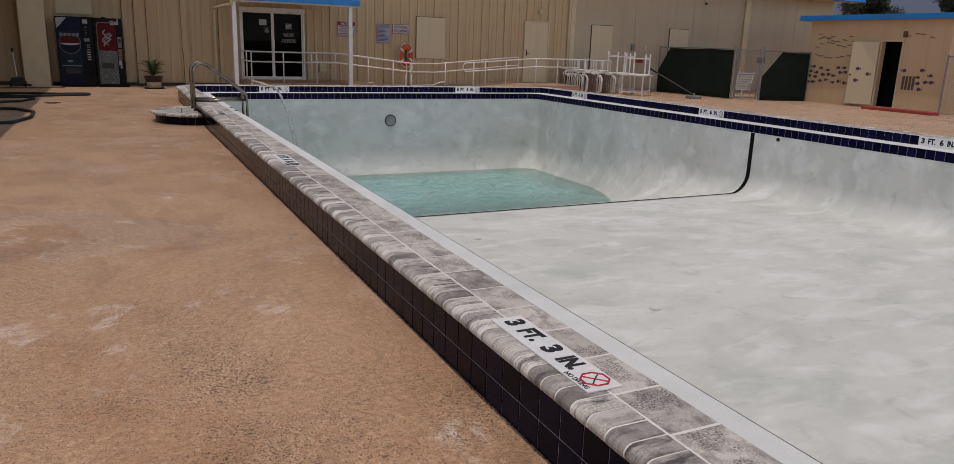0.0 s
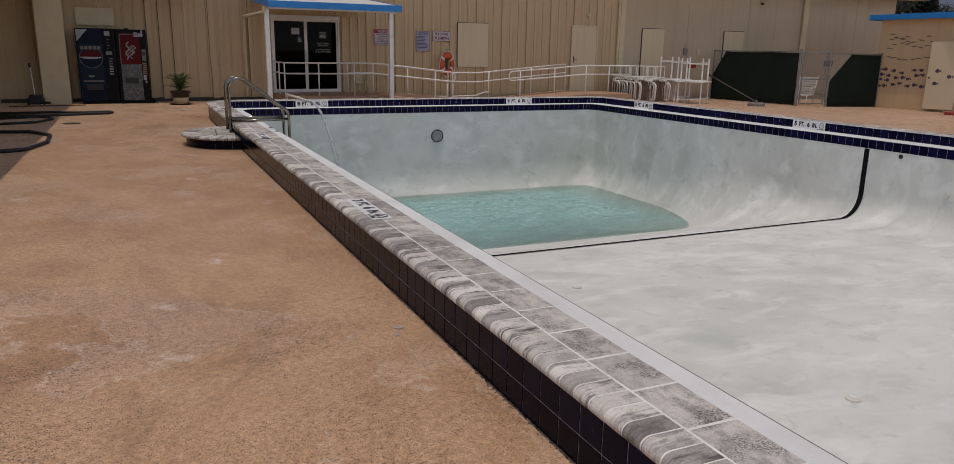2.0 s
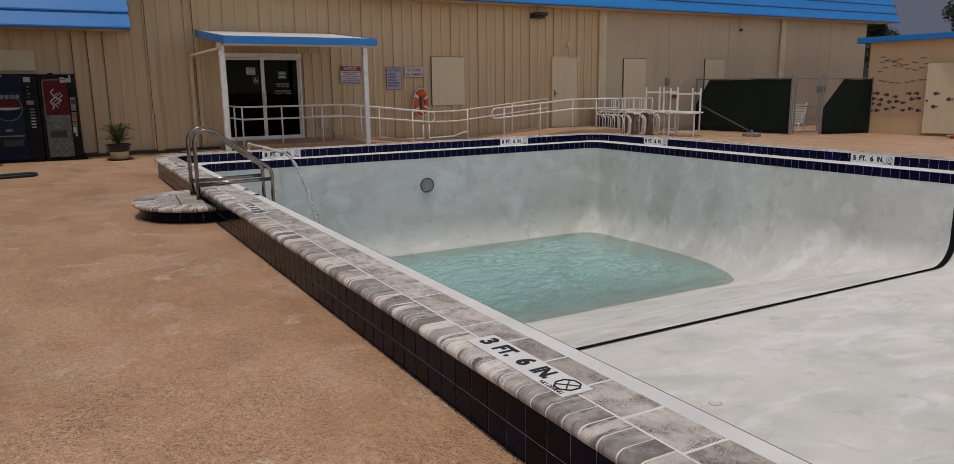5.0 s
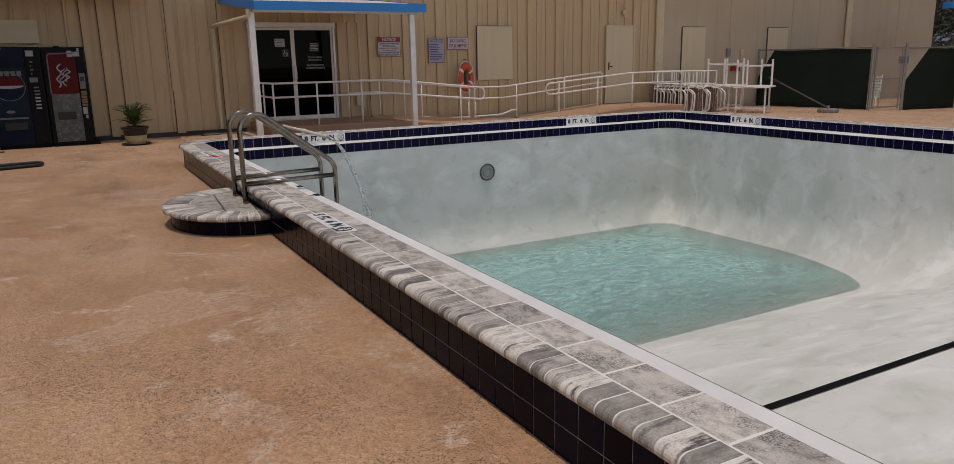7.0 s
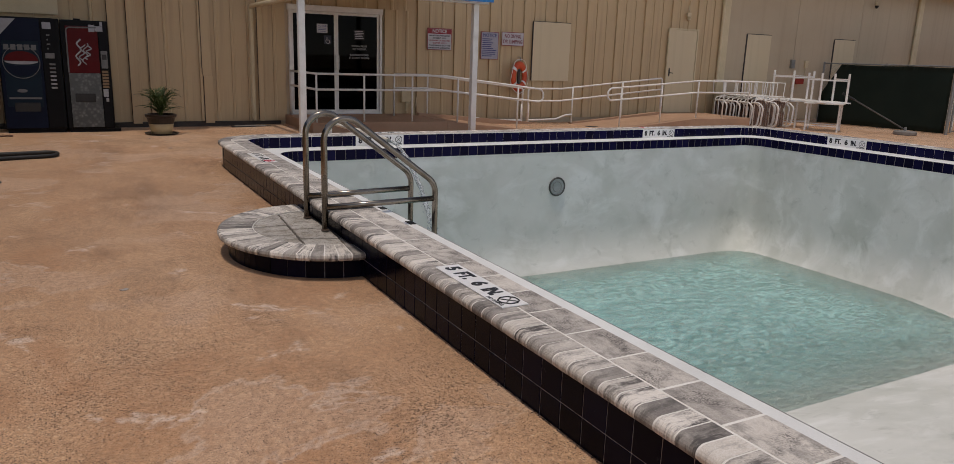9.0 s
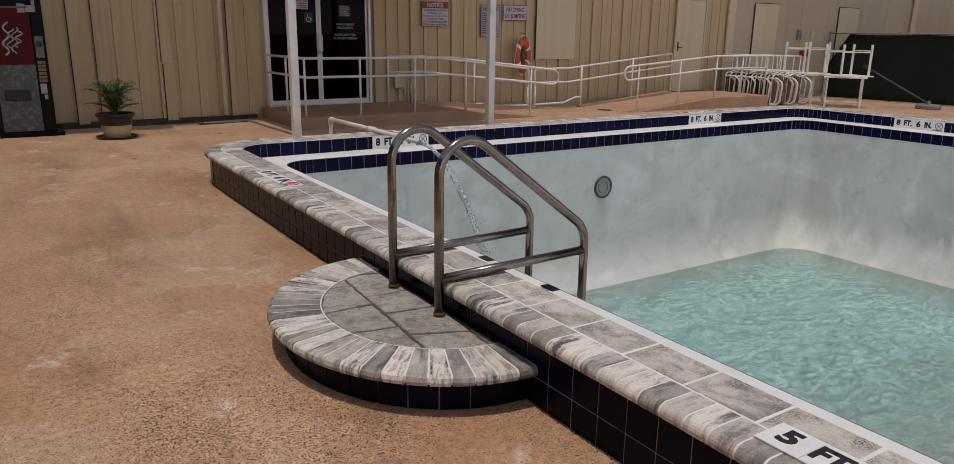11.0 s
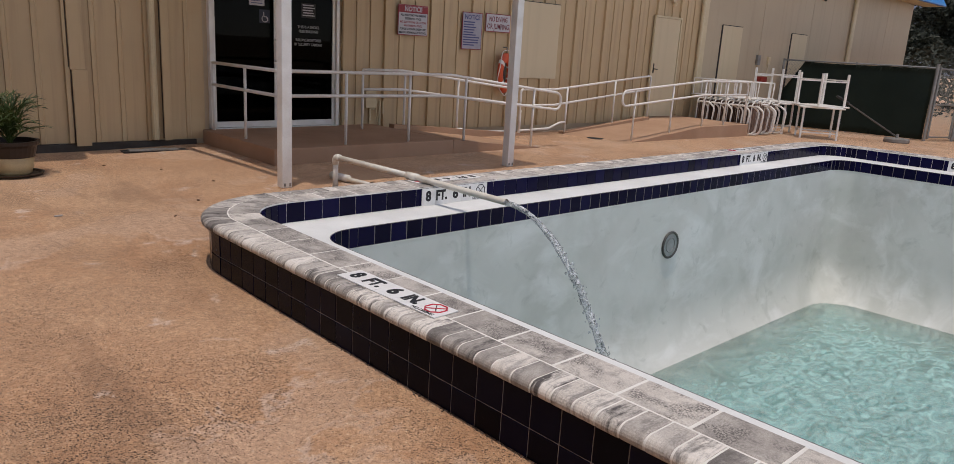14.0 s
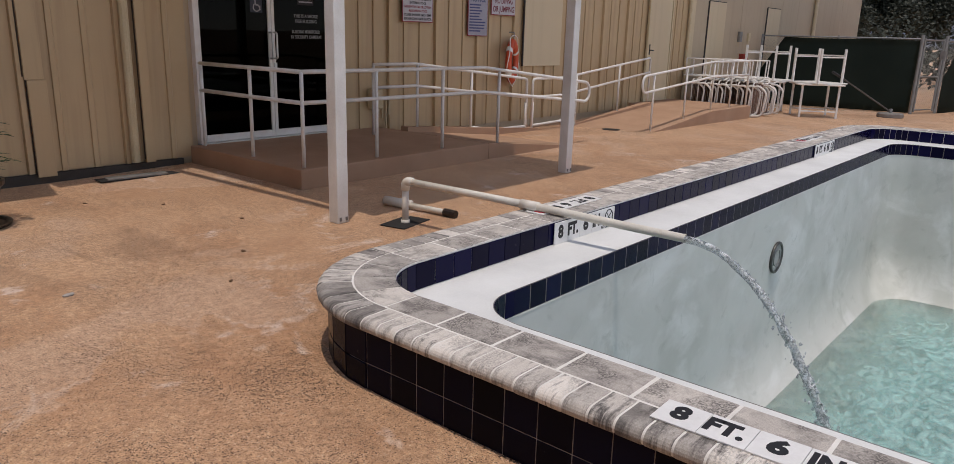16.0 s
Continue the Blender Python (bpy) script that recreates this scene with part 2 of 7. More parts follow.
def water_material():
    """Thin rippled water, painted clearer at the shallow edges and milky turquoise in the deep."""
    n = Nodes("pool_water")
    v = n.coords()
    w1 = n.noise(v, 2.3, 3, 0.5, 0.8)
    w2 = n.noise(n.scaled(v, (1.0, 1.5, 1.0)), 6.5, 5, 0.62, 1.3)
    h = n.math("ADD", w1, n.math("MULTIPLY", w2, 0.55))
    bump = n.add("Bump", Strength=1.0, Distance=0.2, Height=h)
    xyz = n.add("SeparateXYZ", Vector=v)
    # depth tint put into the colour by position, in place of absorption
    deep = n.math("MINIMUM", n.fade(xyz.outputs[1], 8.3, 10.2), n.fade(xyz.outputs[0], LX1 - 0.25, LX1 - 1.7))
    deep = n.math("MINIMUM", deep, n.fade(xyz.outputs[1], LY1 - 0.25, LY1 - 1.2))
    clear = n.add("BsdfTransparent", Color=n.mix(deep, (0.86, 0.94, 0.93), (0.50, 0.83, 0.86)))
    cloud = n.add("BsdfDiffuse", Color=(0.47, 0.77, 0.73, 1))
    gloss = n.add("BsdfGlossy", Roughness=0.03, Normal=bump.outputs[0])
    # pale swirls stand in for light rippling through the water
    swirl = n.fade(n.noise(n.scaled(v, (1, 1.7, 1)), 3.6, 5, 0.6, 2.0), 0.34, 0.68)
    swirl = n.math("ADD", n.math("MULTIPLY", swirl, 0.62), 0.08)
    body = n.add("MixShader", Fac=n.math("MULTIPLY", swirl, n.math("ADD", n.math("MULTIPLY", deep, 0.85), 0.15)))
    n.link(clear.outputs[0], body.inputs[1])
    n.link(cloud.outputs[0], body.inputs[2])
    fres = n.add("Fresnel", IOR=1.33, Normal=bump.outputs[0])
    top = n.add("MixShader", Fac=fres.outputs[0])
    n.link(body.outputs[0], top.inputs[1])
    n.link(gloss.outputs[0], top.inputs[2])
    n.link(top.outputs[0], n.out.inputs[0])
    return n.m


def glass_material(name, tint, dark=0.0):
    n = Nodes(name)
    clear = n.add("BsdfTransparent", Color=(*tint, 1))
    gloss = n.add("BsdfGlossy", Roughness=0.02, Color=(0.55, 0.55, 0.55, 1))
    fres = n.add("Fresnel", IOR=1.16)
    top = n.add("MixShader", Fac=fres.outputs[0])
    n.link(clear.outputs[0], top.inputs[1])
    n.link(gloss.outputs[0], top.inputs[2])
    n.link(top.outputs[0], n.out.inputs[0])
    return n.m


M_DECK = deck_material()
M_COPING = coping_material("tumbled_coping", False, (4.0, 20.0, 3.0), 1.0, 1.05, 1.3, 0.45)
M_STONE = coping_material("tumbled_coping_stone", False, (14.0, 6.0, 6.0), 0.5, 1.0, 0.6, 0.85)
M_COPING_FAR = coping_material("tumbled_coping_far", True, (4.0, 20.0, 3.0), 1.0, 1.05, 1.3, 0.45)
M_TILE = tile_material("navy_glazed_tile", ((0.003, 0.0025, 0.015), (0.004, 0.0035, 0.026), (0.006, 0.0055, 0.038)), 0.08)
# same navy glaze, darkened in colour for the shaded outer curb and step faces
M_TILESHADE = tile_material("navy_tile_in_shade", ((0.003, 0.003, 0.008), (0.004, 0.004, 0.013), (0.006, 0.006, 0.02)), 0.06)
M_PLASTER = plaster_material()
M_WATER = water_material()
M_GROUT = worn("cement_grout", (0.78, 0.75, 0.70), (0.66, 0.63, 0.58), 6, 0.9, 0.2)
M_FACEGROUT = worn("grey_tile_mortar", (0.36, 0.335, 0.33), (0.20, 0.18, 0.178), 9, 0.9, 0.2)
M_DARKGROUT = worn("dirty_grout", (0.20, 0.18, 0.17), (0.13, 0.115, 0.11), 6, 0.9, 0.2)
M_LEDGE = worn("white_ledge_plaster", (0.74, 0.74, 0.72), (0.62, 0.62, 0.60), 2.5, 0.7, 0.25, 140)
M_SIDING = siding_material("cream_metal_siding", (0.53, 0.395, 0.23), (0.465, 0.34, 0.195), (0.33, 0.235, 0.138))
M_STUCCO = siding_material("cream_flat_panel", (0.475, 0.385, 0.265), (0.425, 0.34, 0.23), (0.34, 0.265, 0.18))
M_TRIM = worn("cream_painted_trim", (0.60, 0.50, 0.32), (0.52, 0.43, 0.27), 3, 0.5, 0.1)
M_BLUE = worn("blue_painted_metal", (0.006, 0.165, 0.46), (0.010, 0.195, 0.52), 1.2, 0.42, 0.08)
M_BLUESHADE = worn("blue_lap_shadow", (0.004, 0.05, 0.20), (0.005, 0.06, 0.23), 1.2, 0.5, 0.05)
M_WHITE = worn("white_enamel_paint", (0.78, 0.76, 0.72), (0.66, 0.63, 0.58), 5, 0.38, 0.06)
M_PVC = worn("white_pvc", (0.72, 0.68, 0.60), (0.60, 0.55, 0.47), 7, 0.4, 0.05)
M_RAMP = worn("terracotta_painted_concrete", (0.42, 0.265, 0.17), (0.345, 0.205, 0.125), 2.0, 0.8, 0.3, 160)
M_BLACK = worn("black_rubber", (0.012, 0.012, 0.012), (0.02, 0.019, 0.018), 8, 0.55, 0.1)
M_DARK = worn("dark_parts_and_shade", (0.02, 0.019, 0.018), (0.013, 0.012, 0.012), 3, 0.8, 0.1)
M_STEEL = worn("brushed_stainless", (0.29, 0.255, 0.215), (0.17, 0.145, 0.12), 8, 0.22, 0.03, 200, 1.0)
M_ALU = worn("anodised_aluminium", (0.62, 0.62, 0.60), (0.52, 0.52, 0.50), 6, 0.4, 0.03, 200, 0.85)
M_GALV = worn("galvanised_steel", (0.30, 0.30, 0.29), (0.22, 0.22, 0.21), 9, 0.5, 0.1, 120, 0.7)
M_GLASS = glass_material("tinted_door_glass", (0.03, 0.033, 0.033))
M_SIGNWHITE = worn("sign_white", (0.48, 0.46, 0.48), (0.40, 0.385, 0.40), 4, 0.4, 0.02)
M_SIGNBLUE = worn("sign_grey_lavender", (0.33, 0.32, 0.37), (0.28, 0.27, 0.32), 4, 0.4, 0.02)
M_SIGNRED = worn("sign_red", (0.26, 0.012, 0.018), (0.22, 0.01, 0.016), 4, 0.4, 0.02)
M_INK = worn("black_ink", (0.012, 0.012, 0.014), (0.018, 0.018, 0.02), 6, 0.6, 0.0)
M_INKBLUE = worn("blue_ink", (0.05, 0.06, 0.16), (0.06, 0.07, 0.18), 6, 0.6, 0.0)
M_REDLINE = worn("red_line", (0.5, 0.02, 0.04), (0.42, 0.02, 0.04), 6, 0.5, 0.0)
M_MARKER = worn("white_marker_tile", (0.80, 0.79, 0.77), (0.72, 0.71, 0.69), 9, 0.3, 0.05)


# ---------- building helpers ----------
def mesh_of(name, verts, faces, mat, smooth=False):
    me = bpy.data.meshes.new(name)
    me.from_pydata([tuple(v) for v in verts], [], faces)
    if mat:
        me.materials.append(mat)
    if smooth:
        me.shade_smooth()
    me.update()
    return me


def put(name, me, parent=None, m=None, label="", category="", group="", kind=""):
    ob = new(name, me)
    if parent is not None:
        ob.parent = parent
    if m is not None:
        ob.matrix_basis = m
    return tagged(ob, label, category, group, kind)


def part(name, bm, material, parent, label="", smooth=False):
    me = bpy.data.meshes.new(name)
    bm.normal_update()
    bm.to_mesh(me)
    bm.free()
    me.materials.append(material)
    if smooth:
        for p in me.polygons:
            p.use_smooth = True
    return put(name, me, parent, None, label)


def empty(name, m, label="", category="", group="", kind=""):
    ob = new(name)
    ob.empty_display_size = 0.1
    ob.matrix_basis = m
    return tagged(ob, label, category, group, kind)


def box(bm, x0, x1, y0, y1, z0, z1, bevel=0.0):
    vs = [bm.verts.new((x, y, z)) for x in (x0, x1) for y in (y0, y1) for z in (z0, z1)]
    fs = [bm.faces.new([vs[i] for i in f]) for f in ((0, 1, 3, 2), (4, 6, 7, 5), (0, 4, 5, 1), (2, 3, 7, 6), (0, 2, 6, 4), (1, 5, 7, 3))]
    if bevel:
        es = {e for f in fs for e in f.edges}
        bmesh.ops.bevel(bm, geom=list(es), offset=bevel, segments=2, affect="EDGES", profile=0.5)
    return bm


def boxed(x0, x1, y0, y1, z0, z1, bevel=0.0):
    return box(bmesh.new(), x0, x1, y0, y1, z0, z1, bevel)


def fillet(points, r, n=5):
    """A polyline whose inner corners are rounded with radius r."""
    pts = [Vector(p) for p in points]
    out = [pts[0]]
    for a, b, c in zip(pts, pts[1:], pts[2:]):
        u, w = (a - b), (c - b)
        ang = u.angle(w)
        if ang > 3.1:
            out.append(b)
            continue
        d = min(r / math.tan(ang / 2), 0.48 * u.length, 0.48 * w.length)
        rr = d * math.tan(ang / 2)
        p, q = b + u.normalized() * d, b + w.normalized() * d
        centre = b + (u.normalized() + w.normalized()).normalized() * (rr / math.sin(ang / 2))
        for k in range(n + 1):
            s = (p - centre).normalized().slerp((q - centre).normalized(), k / n)
            out.append(centre + s * rr)
    out.append(pts[-1])
    return out


def tube(bm, points, r, sides=10, closed=False, caps=True):
    pts = [Vector(p) for p in points]
    n = len(pts)
    rings, up = [], None
    for i, p in enumerate(pts):
        a = pts[i - 1] if i or closed else p
        b = pts[(i + 1) % n] if i < n - 1 or closed else p
        t = (b - a).normalized()
        if up is None:
            up = Vector((0, 0, 1)) if abs(t.z) < 0.9 else Vector((1, 0, 0))
        side = t.cross(up)
        if side.length < 1e-4:
            side = t.cross(Vector((1, 0.3, 0)))
        side.normalize()
        up = side.cross(t).normalized()
        rings.append([bm.verts.new(p + (side * math.cos(k * math.tau / sides) + up * math.sin(k * math.tau / sides)) * r) for k in range(sides)])
    for i in range(n if closed else n - 1):
        a, b = rings[i], rings[(i + 1) % n]
        for k in range(sides):
            bm.faces.new((a[k], a[(k + 1) % sides], b[(k + 1) % sides], b[k]))
    if caps and not closed:
        bm.faces.new(rings[0][::-1])
        bm.faces.new(rings[-1])
    bmesh.ops.recalc_face_normals(bm, faces=bm.faces[:])
    return bm


def lathe(bm, profile, cx=0.0, cy=0.0, sides=28, cap=True):
    """A turned body from (radius, z) pairs, bottom to top."""
    rings = [[bm.verts.new((cx + r * math.cos(k * math.tau / sides), cy + r * math.sin(k * math.tau / sides), z)) for k in range(sides)] for r, z in profile]
    for a, b in zip(rings, rings[1:]):
        for k in range(sides):
            bm.faces.new((a[k], a[(k + 1) % sides], b[(k + 1) % sides], b[k]))
    if cap:
        bm.faces.new(rings[0][::-1])
        bm.faces.new(rings[-1])
    return bm


def lettering(name, text, size, m, mat, parent, align="CENTER", bold=0.0, width=None, depth=0.0015):
    """Raised letters in the built-in font, facing +z of m; width: stretch to that width."""
    cu = bpy.data.curves.new(name, "FONT")
    cu.body, cu.size, cu.align_x, cu.align_y, cu.extrude, cu.offset = text, size, align, "CENTER", depth, bold
    cu.resolution_u = 3
    tmp = bpy.data.objects.new(name, cu)
    scene.collection.objects.link(tmp)
    bpy.context.view_layer.update()
    me = bpy.data.meshes.new_from_object(tmp.evaluated_get(bpy.context.evaluated_depsgraph_get()))
    bpy.data.objects.remove(tmp)
    me.materials.clear()
    me.materials.append(mat)
    if width and len(me.vertices):
        xs = [v.co.x for v in me.vertices]
        k = width / max(max(xs) - min(xs), 1e-4)
        c = (max(xs) + min(xs)) / 2 if align == "CENTER" else min(xs)
        for v in me.vertices:
            v.co.x = (v.co.x - c) * k
    return put(name, me, parent, m)





def rounded(x0, x1, y0, y1, r, nx=40, ny=80, nc=12):
    """Points and outward normals round a rounded rectangle, clockwise from the west side's south end."""
    out = []
    for k in range(ny):
        out.append((x0, y0 + r + (y1 - y0 - 2 * r) * k / ny, -1, 0))
    for k in range(nc):
        a = math.pi - math.pi / 2 * k / nc
        out.append((x0 + r + r * math.cos(a), y1 - r + r * math.sin(a), math.cos(a), math.sin(a)))
    for k in range(nx):
        out.append((x0 + r + (x1 - x0 - 2 * r) * k / nx, y1, 0, 1))
    for k in range(nc):
        a = math.pi / 2 - math.pi / 2 * k / nc
        out.append((x1 - r + r * math.cos(a), y1 - r + r * math.sin(a), math.cos(a), math.sin(a)))
    for k in range(ny):
        out.append((x1, y1 - r - (y1 - y0 - 2 * r) * k / ny, 1, 0))
    for k in range(nc):
        a = -math.pi / 2 * k / nc
        out.append((x1 - r + r * math.cos(a), y0 + r + r * math.sin(a), math.cos(a), math.sin(a)))
    for k in range(nx):
        out.append((x1 - r - (x1 - x0 - 2 * r) * k / nx, y0, 0, -1))
    for k in range(nc):
        a = -math.pi / 2 - math.pi / 2 * k / nc
        out.append((x0 + r + r * math.cos(a), y0 + r + r * math.sin(a), math.cos(a), math.sin(a)))
    return out


def inset(d):
    """The pool's outer outline moved inwards by d."""
    return rounded(OX0 + d, OX1 - d, OY0 + d, OY1 - d, max(ORAD - d, 0.05))


def rings_mesh(name, rings, mat, smooth=True, close=False):
    """Bridges rings of (x, y, z) with equal counts."""
    n = len(rings[0])
    verts = [p for ring in rings for p in ring]
    faces = []
    for i in range(len(rings) - 1):
        for k in range(n):
            a, b = i * n + k, i * n + (k + 1) % n
            faces.append((a, b, b + n, a + n))
    return mesh_of(name, verts, faces, mat, smooth)


def stations(x0, x1, y0, y1, r, step):
    """Evenly spaced (x, y, outward angle, bend, south-west arc length) along a rounded rectangle, clockwise."""
    w, h, q = x1 - x0 - 2 * r, y1 - y0 - 2 * r, math.pi * r / 2
    legs = [("s", h), ("c", q), ("s", w), ("c", q), ("s", h), ("c", q), ("s", w), ("c", q)]
    total = 2 * (w + h) + 4 * q
    count = round(total / step)
    for i in range(count):
        s = (i + 0.5) * total / count
        rest, pos, heading = s, Vector((x0, y0 + r)), 0
        for j, (kind, length) in enumerate(legs):
            a0 = math.pi - j // 2 * math.pi / 2
            if rest <= length or j == 7:
                if kind == "s":
                    d = Vector((math.cos(a0 - math.pi / 2), math.sin(a0 - math.pi / 2)))
                    p = pos + d * rest
                    yield p.x, p.y, a0, False, s
                else:
                    a = a0 - rest / r
                    c = pos - Vector((math.cos(a0), math.sin(a0))) * r
                    yield c.x + r * math.cos(a), c.y + r * math.sin(a), a, True, s
                break
            if kind == "s":
                pos = pos + Vector((math.cos(a0 - math.pi / 2), math.sin(a0 - math.pi / 2))) * length
            else:
                c = pos - Vector((math.cos(a0), math.sin(a0))) * r
                a1 = a0 - math.pi / 2
                pos = c + Vector((math.cos(a1), math.sin(a1))) * r
            rest -= length


def smooth_step(x, a, b):
    t = min(max((x - a) / (b - a), 0), 1)
    return t * t * (3 - 2 * t)


def deck_z(x, y):
    return 0.06 * smooth_step(y, 13.2, 15.4) * (0.45 + 0.55 * smooth_step(x, 0.6, 2.2)) * (1 - smooth_step(x, 6.0, 10.5)) - 0.013 * min(max(0.0, x - 11.0), 12.0)


# ---------- ground ----------
rings = []
for d in (0.04, -0.15, -0.4, -0.8, -1.4, -2.2, -3.2, -4.6, -6.5, -9, -14, -25, -60, -160, -420):
    o = rounded(OX0 + d, OX1 - d, OY0 + d, OY1 - d, ORAD - d * 0.75)
    rings.append([(x, y, deck_z(x, y)) for x, y, _, _ in o])
ground = put("ground", rings_mesh("ground", rings, M_DECK), label="tan exposed-aggregate concrete pool deck with pale stains", category="ground", kind="structure")


# ---------- pool shell ----------
def floor_z(y):
    z = -0.90 - (y + 6.0) * 0.0225
    if y > 5.09:
        z = -1.15 - 0.272 * (y - 5.09)
    return max(z, -2.56)


def floor_soft(y):
    return sum(floor_z(y + d) for d in (-0.35, -0.2, 0, 0.2, 0.35)) / 5


edge = rounded(LX0, LX1, LY0, LY1, LRAD)
shell = [[(x, y, TILE2_Z) for x, y, _, _ in edge]]
shell.append([(x, y, TILE2_Z - 0.25) for x, y, _, _ in edge])
COVE_S, COVE_D = 0.42, 1.25


def cove_ring(k, steps, extra=0.0):
    """One ring of the cove between wall and floor, wider at the deep end."""
    a = math.pi / 2 * k / steps
    made = []
    small, big = [rounded(LX0 + d, LX1 - d, LY0 + d, LY1 - d, LRAD + d * 1.15) for d in (COVE_S * (1 - math.cos(a)) + extra, COVE_D * (1 - math.cos(a)) + extra)]
    for p, q, e in zip(small, big, edge):
        w = smooth_step(e[1], 5.4, 8.6) * smooth_step(e[0], 0.9, 4.4)
        x, y = p[0] + (q[0] - p[0]) * w, p[1] + (q[1] - p[1]) * w
        c = COVE_S + (COVE_D - COVE_S) * w
        made.append((x, y, floor_soft(y) + c * (1 - math.sin(a))))
    return made


for k in range(11):
    shell.append(cove_ring(k, 10))
shell.append(cove_ring(10, 10, 0.06))
me_shell = rings_mesh("pool_shell", shell, M_PLASTER)
# the floor inside the cove: rows across the pool, following its slope
rim = shell[-2]


def rim_span(y):
    xs = [p[0] + (q[0] - p[0]) * (y - p[1]) / (q[1] - p[1]) for p, q in zip(rim, rim[1:] + rim[:1]) if (p[1] - y) * (q[1] - y) < 0]
    return min(xs), max(xs)


y_a, y_b = min(p[1] for p in rim) + 0.004, max(p[1] for p in rim) - 0.004
rows_f, NX, NY = [], 20, 150
bm = bmesh.new()
bm.from_mesh(me_shell)
for j in range(NY + 1):
    y = y_a + (y_b - y_a) * (0.5 - 0.5 * math.cos(math.pi * j / NY))
    xa, xb = rim_span(y)
    rows_f.append([bm.verts.new((xa + (xb - xa) * i / NX, y, floor_soft(y) - 0.0015)) for i in range(NX + 1)])
for r0, r1 in zip(rows_f, rows_f[1:]):
    for i in range(NX):
        bm.faces.new((r0[i], r0[i + 1], r1[i + 1], r1[i]))
bm.normal_update()
bm.to_mesh(me_shell)
bm.free()
me_shell.shade_smooth()
pool_shell = put("pool_shell", me_shell, label="drained swimming pool basin of pale grey fresh plaster", category="pool", kind="structure")

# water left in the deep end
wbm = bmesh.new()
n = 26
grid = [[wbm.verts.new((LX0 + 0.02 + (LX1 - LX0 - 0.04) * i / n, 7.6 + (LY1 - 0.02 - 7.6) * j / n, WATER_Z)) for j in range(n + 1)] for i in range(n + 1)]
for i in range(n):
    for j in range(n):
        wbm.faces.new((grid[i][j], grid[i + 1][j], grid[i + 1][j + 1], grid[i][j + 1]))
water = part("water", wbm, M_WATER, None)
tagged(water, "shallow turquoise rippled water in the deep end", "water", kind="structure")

# curb body, band behind the upper tiles, ledge, band behind the lower tiles
curb_rings = []
nose_grout = [(-(0.006 + 0.0402 * math.cos(u)), TOP - 0.034 + 0.0322 * math.sin(u)) for u in [math.pi / 2 * k / 6 for k in range(7)]]
for d, z in [(0.012, -0.3), (0.012, TOP - 0.057), (-0.034, TOP - 0.0565), (-0.0440, TOP - 0.047)] + nose_grout + [(0.126, TOP - 0.0020), (0.336, TOP - 0.0024), (BAND - 0.006, TOP - 0.006), (BAND - 0.006, LEDGE_Z - 0.01)]:
    curb_rings.append([(x, y, z) for x, y, _, _ in inset(d)])
pool_curb = put("pool_curb", rings_mesh("pool_curb", curb_rings, M_GROUT, False), label="raised pool curb faced with navy tiles", category="pool curb", kind="structure")
face_rings = [[(x, y, z) for x, y, _, _ in inset(d)] for d, z in ((0.0105, -0.3), (0.0105, TOP - 0.0585), (0.03, TOP - 0.0585))]
put("tile_mortar", rings_mesh("tile_mortar", face_rings, M_FACEGROUT, False), pool_curb, label="grey mortar behind the outer tiles")
t1 = [(x, y, LEDGE_Z) for x, y, _, _ in inset(BAND - 0.008)]
lip = [(x, y, LEDGE_Z) for x, y, _, _ in rounded(LX0 - 0.005, LX1 + 0.005, LY0 - 0.005, LY1 + 0.005, LRAD + 0.01)]
low = [(x, y, TILE2_Z - 0.004) for x, y, _, _ in rounded(LX0 - 0.005, LX1 + 0.005, LY0 - 0.005, LY1 + 0.005, LRAD + 0.01)]
low2 = [(x, y, TILE2_Z - 0.004) for x, y, _, _ in rounded(LX0 + 0.003, LX1 - 0.003, LY0 + 0.003, LY1 - 0.003, LRAD)]
pool_ledge = put("pool_ledge", rings_mesh("pool_ledge", [t1, lip, low, low2], M_LEDGE, False), label="white plastered gutter ledge round the pool", category="pool ledge", kind="structure")

# ---------- building ----------
WALL_Y = 19.24
DOOR = (2.33, 4.36, 0.25, 2.44)


def siding_panel_mesh(name, width, z0, z1, ribs):
    """A pressed metal sheet, facing -y: flat pans between trapezoid ribs."""
    prof = []
    for k in range(ribs):
        x = width * k / ribs
        p = width / ribs
        big = k == 0
        h = 0.05 if big else 0.020
        w = 0.05 if big else 0.052
        prof += [(x, 0), (x + 0.004, -h), (x + w, -h), (x + w + 0.014, 0)]
    prof.append((width, 0))
    prof.append((width, 0.02))
    verts = [(x, y, z) for z in (z0, z1) for x, y in prof]
    n = len(prof)
    faces = [(k, k + 1, n + k + 1, n + k) for k in range(n - 1)]
    return mesh_of(name, verts, faces, M_SIDING)


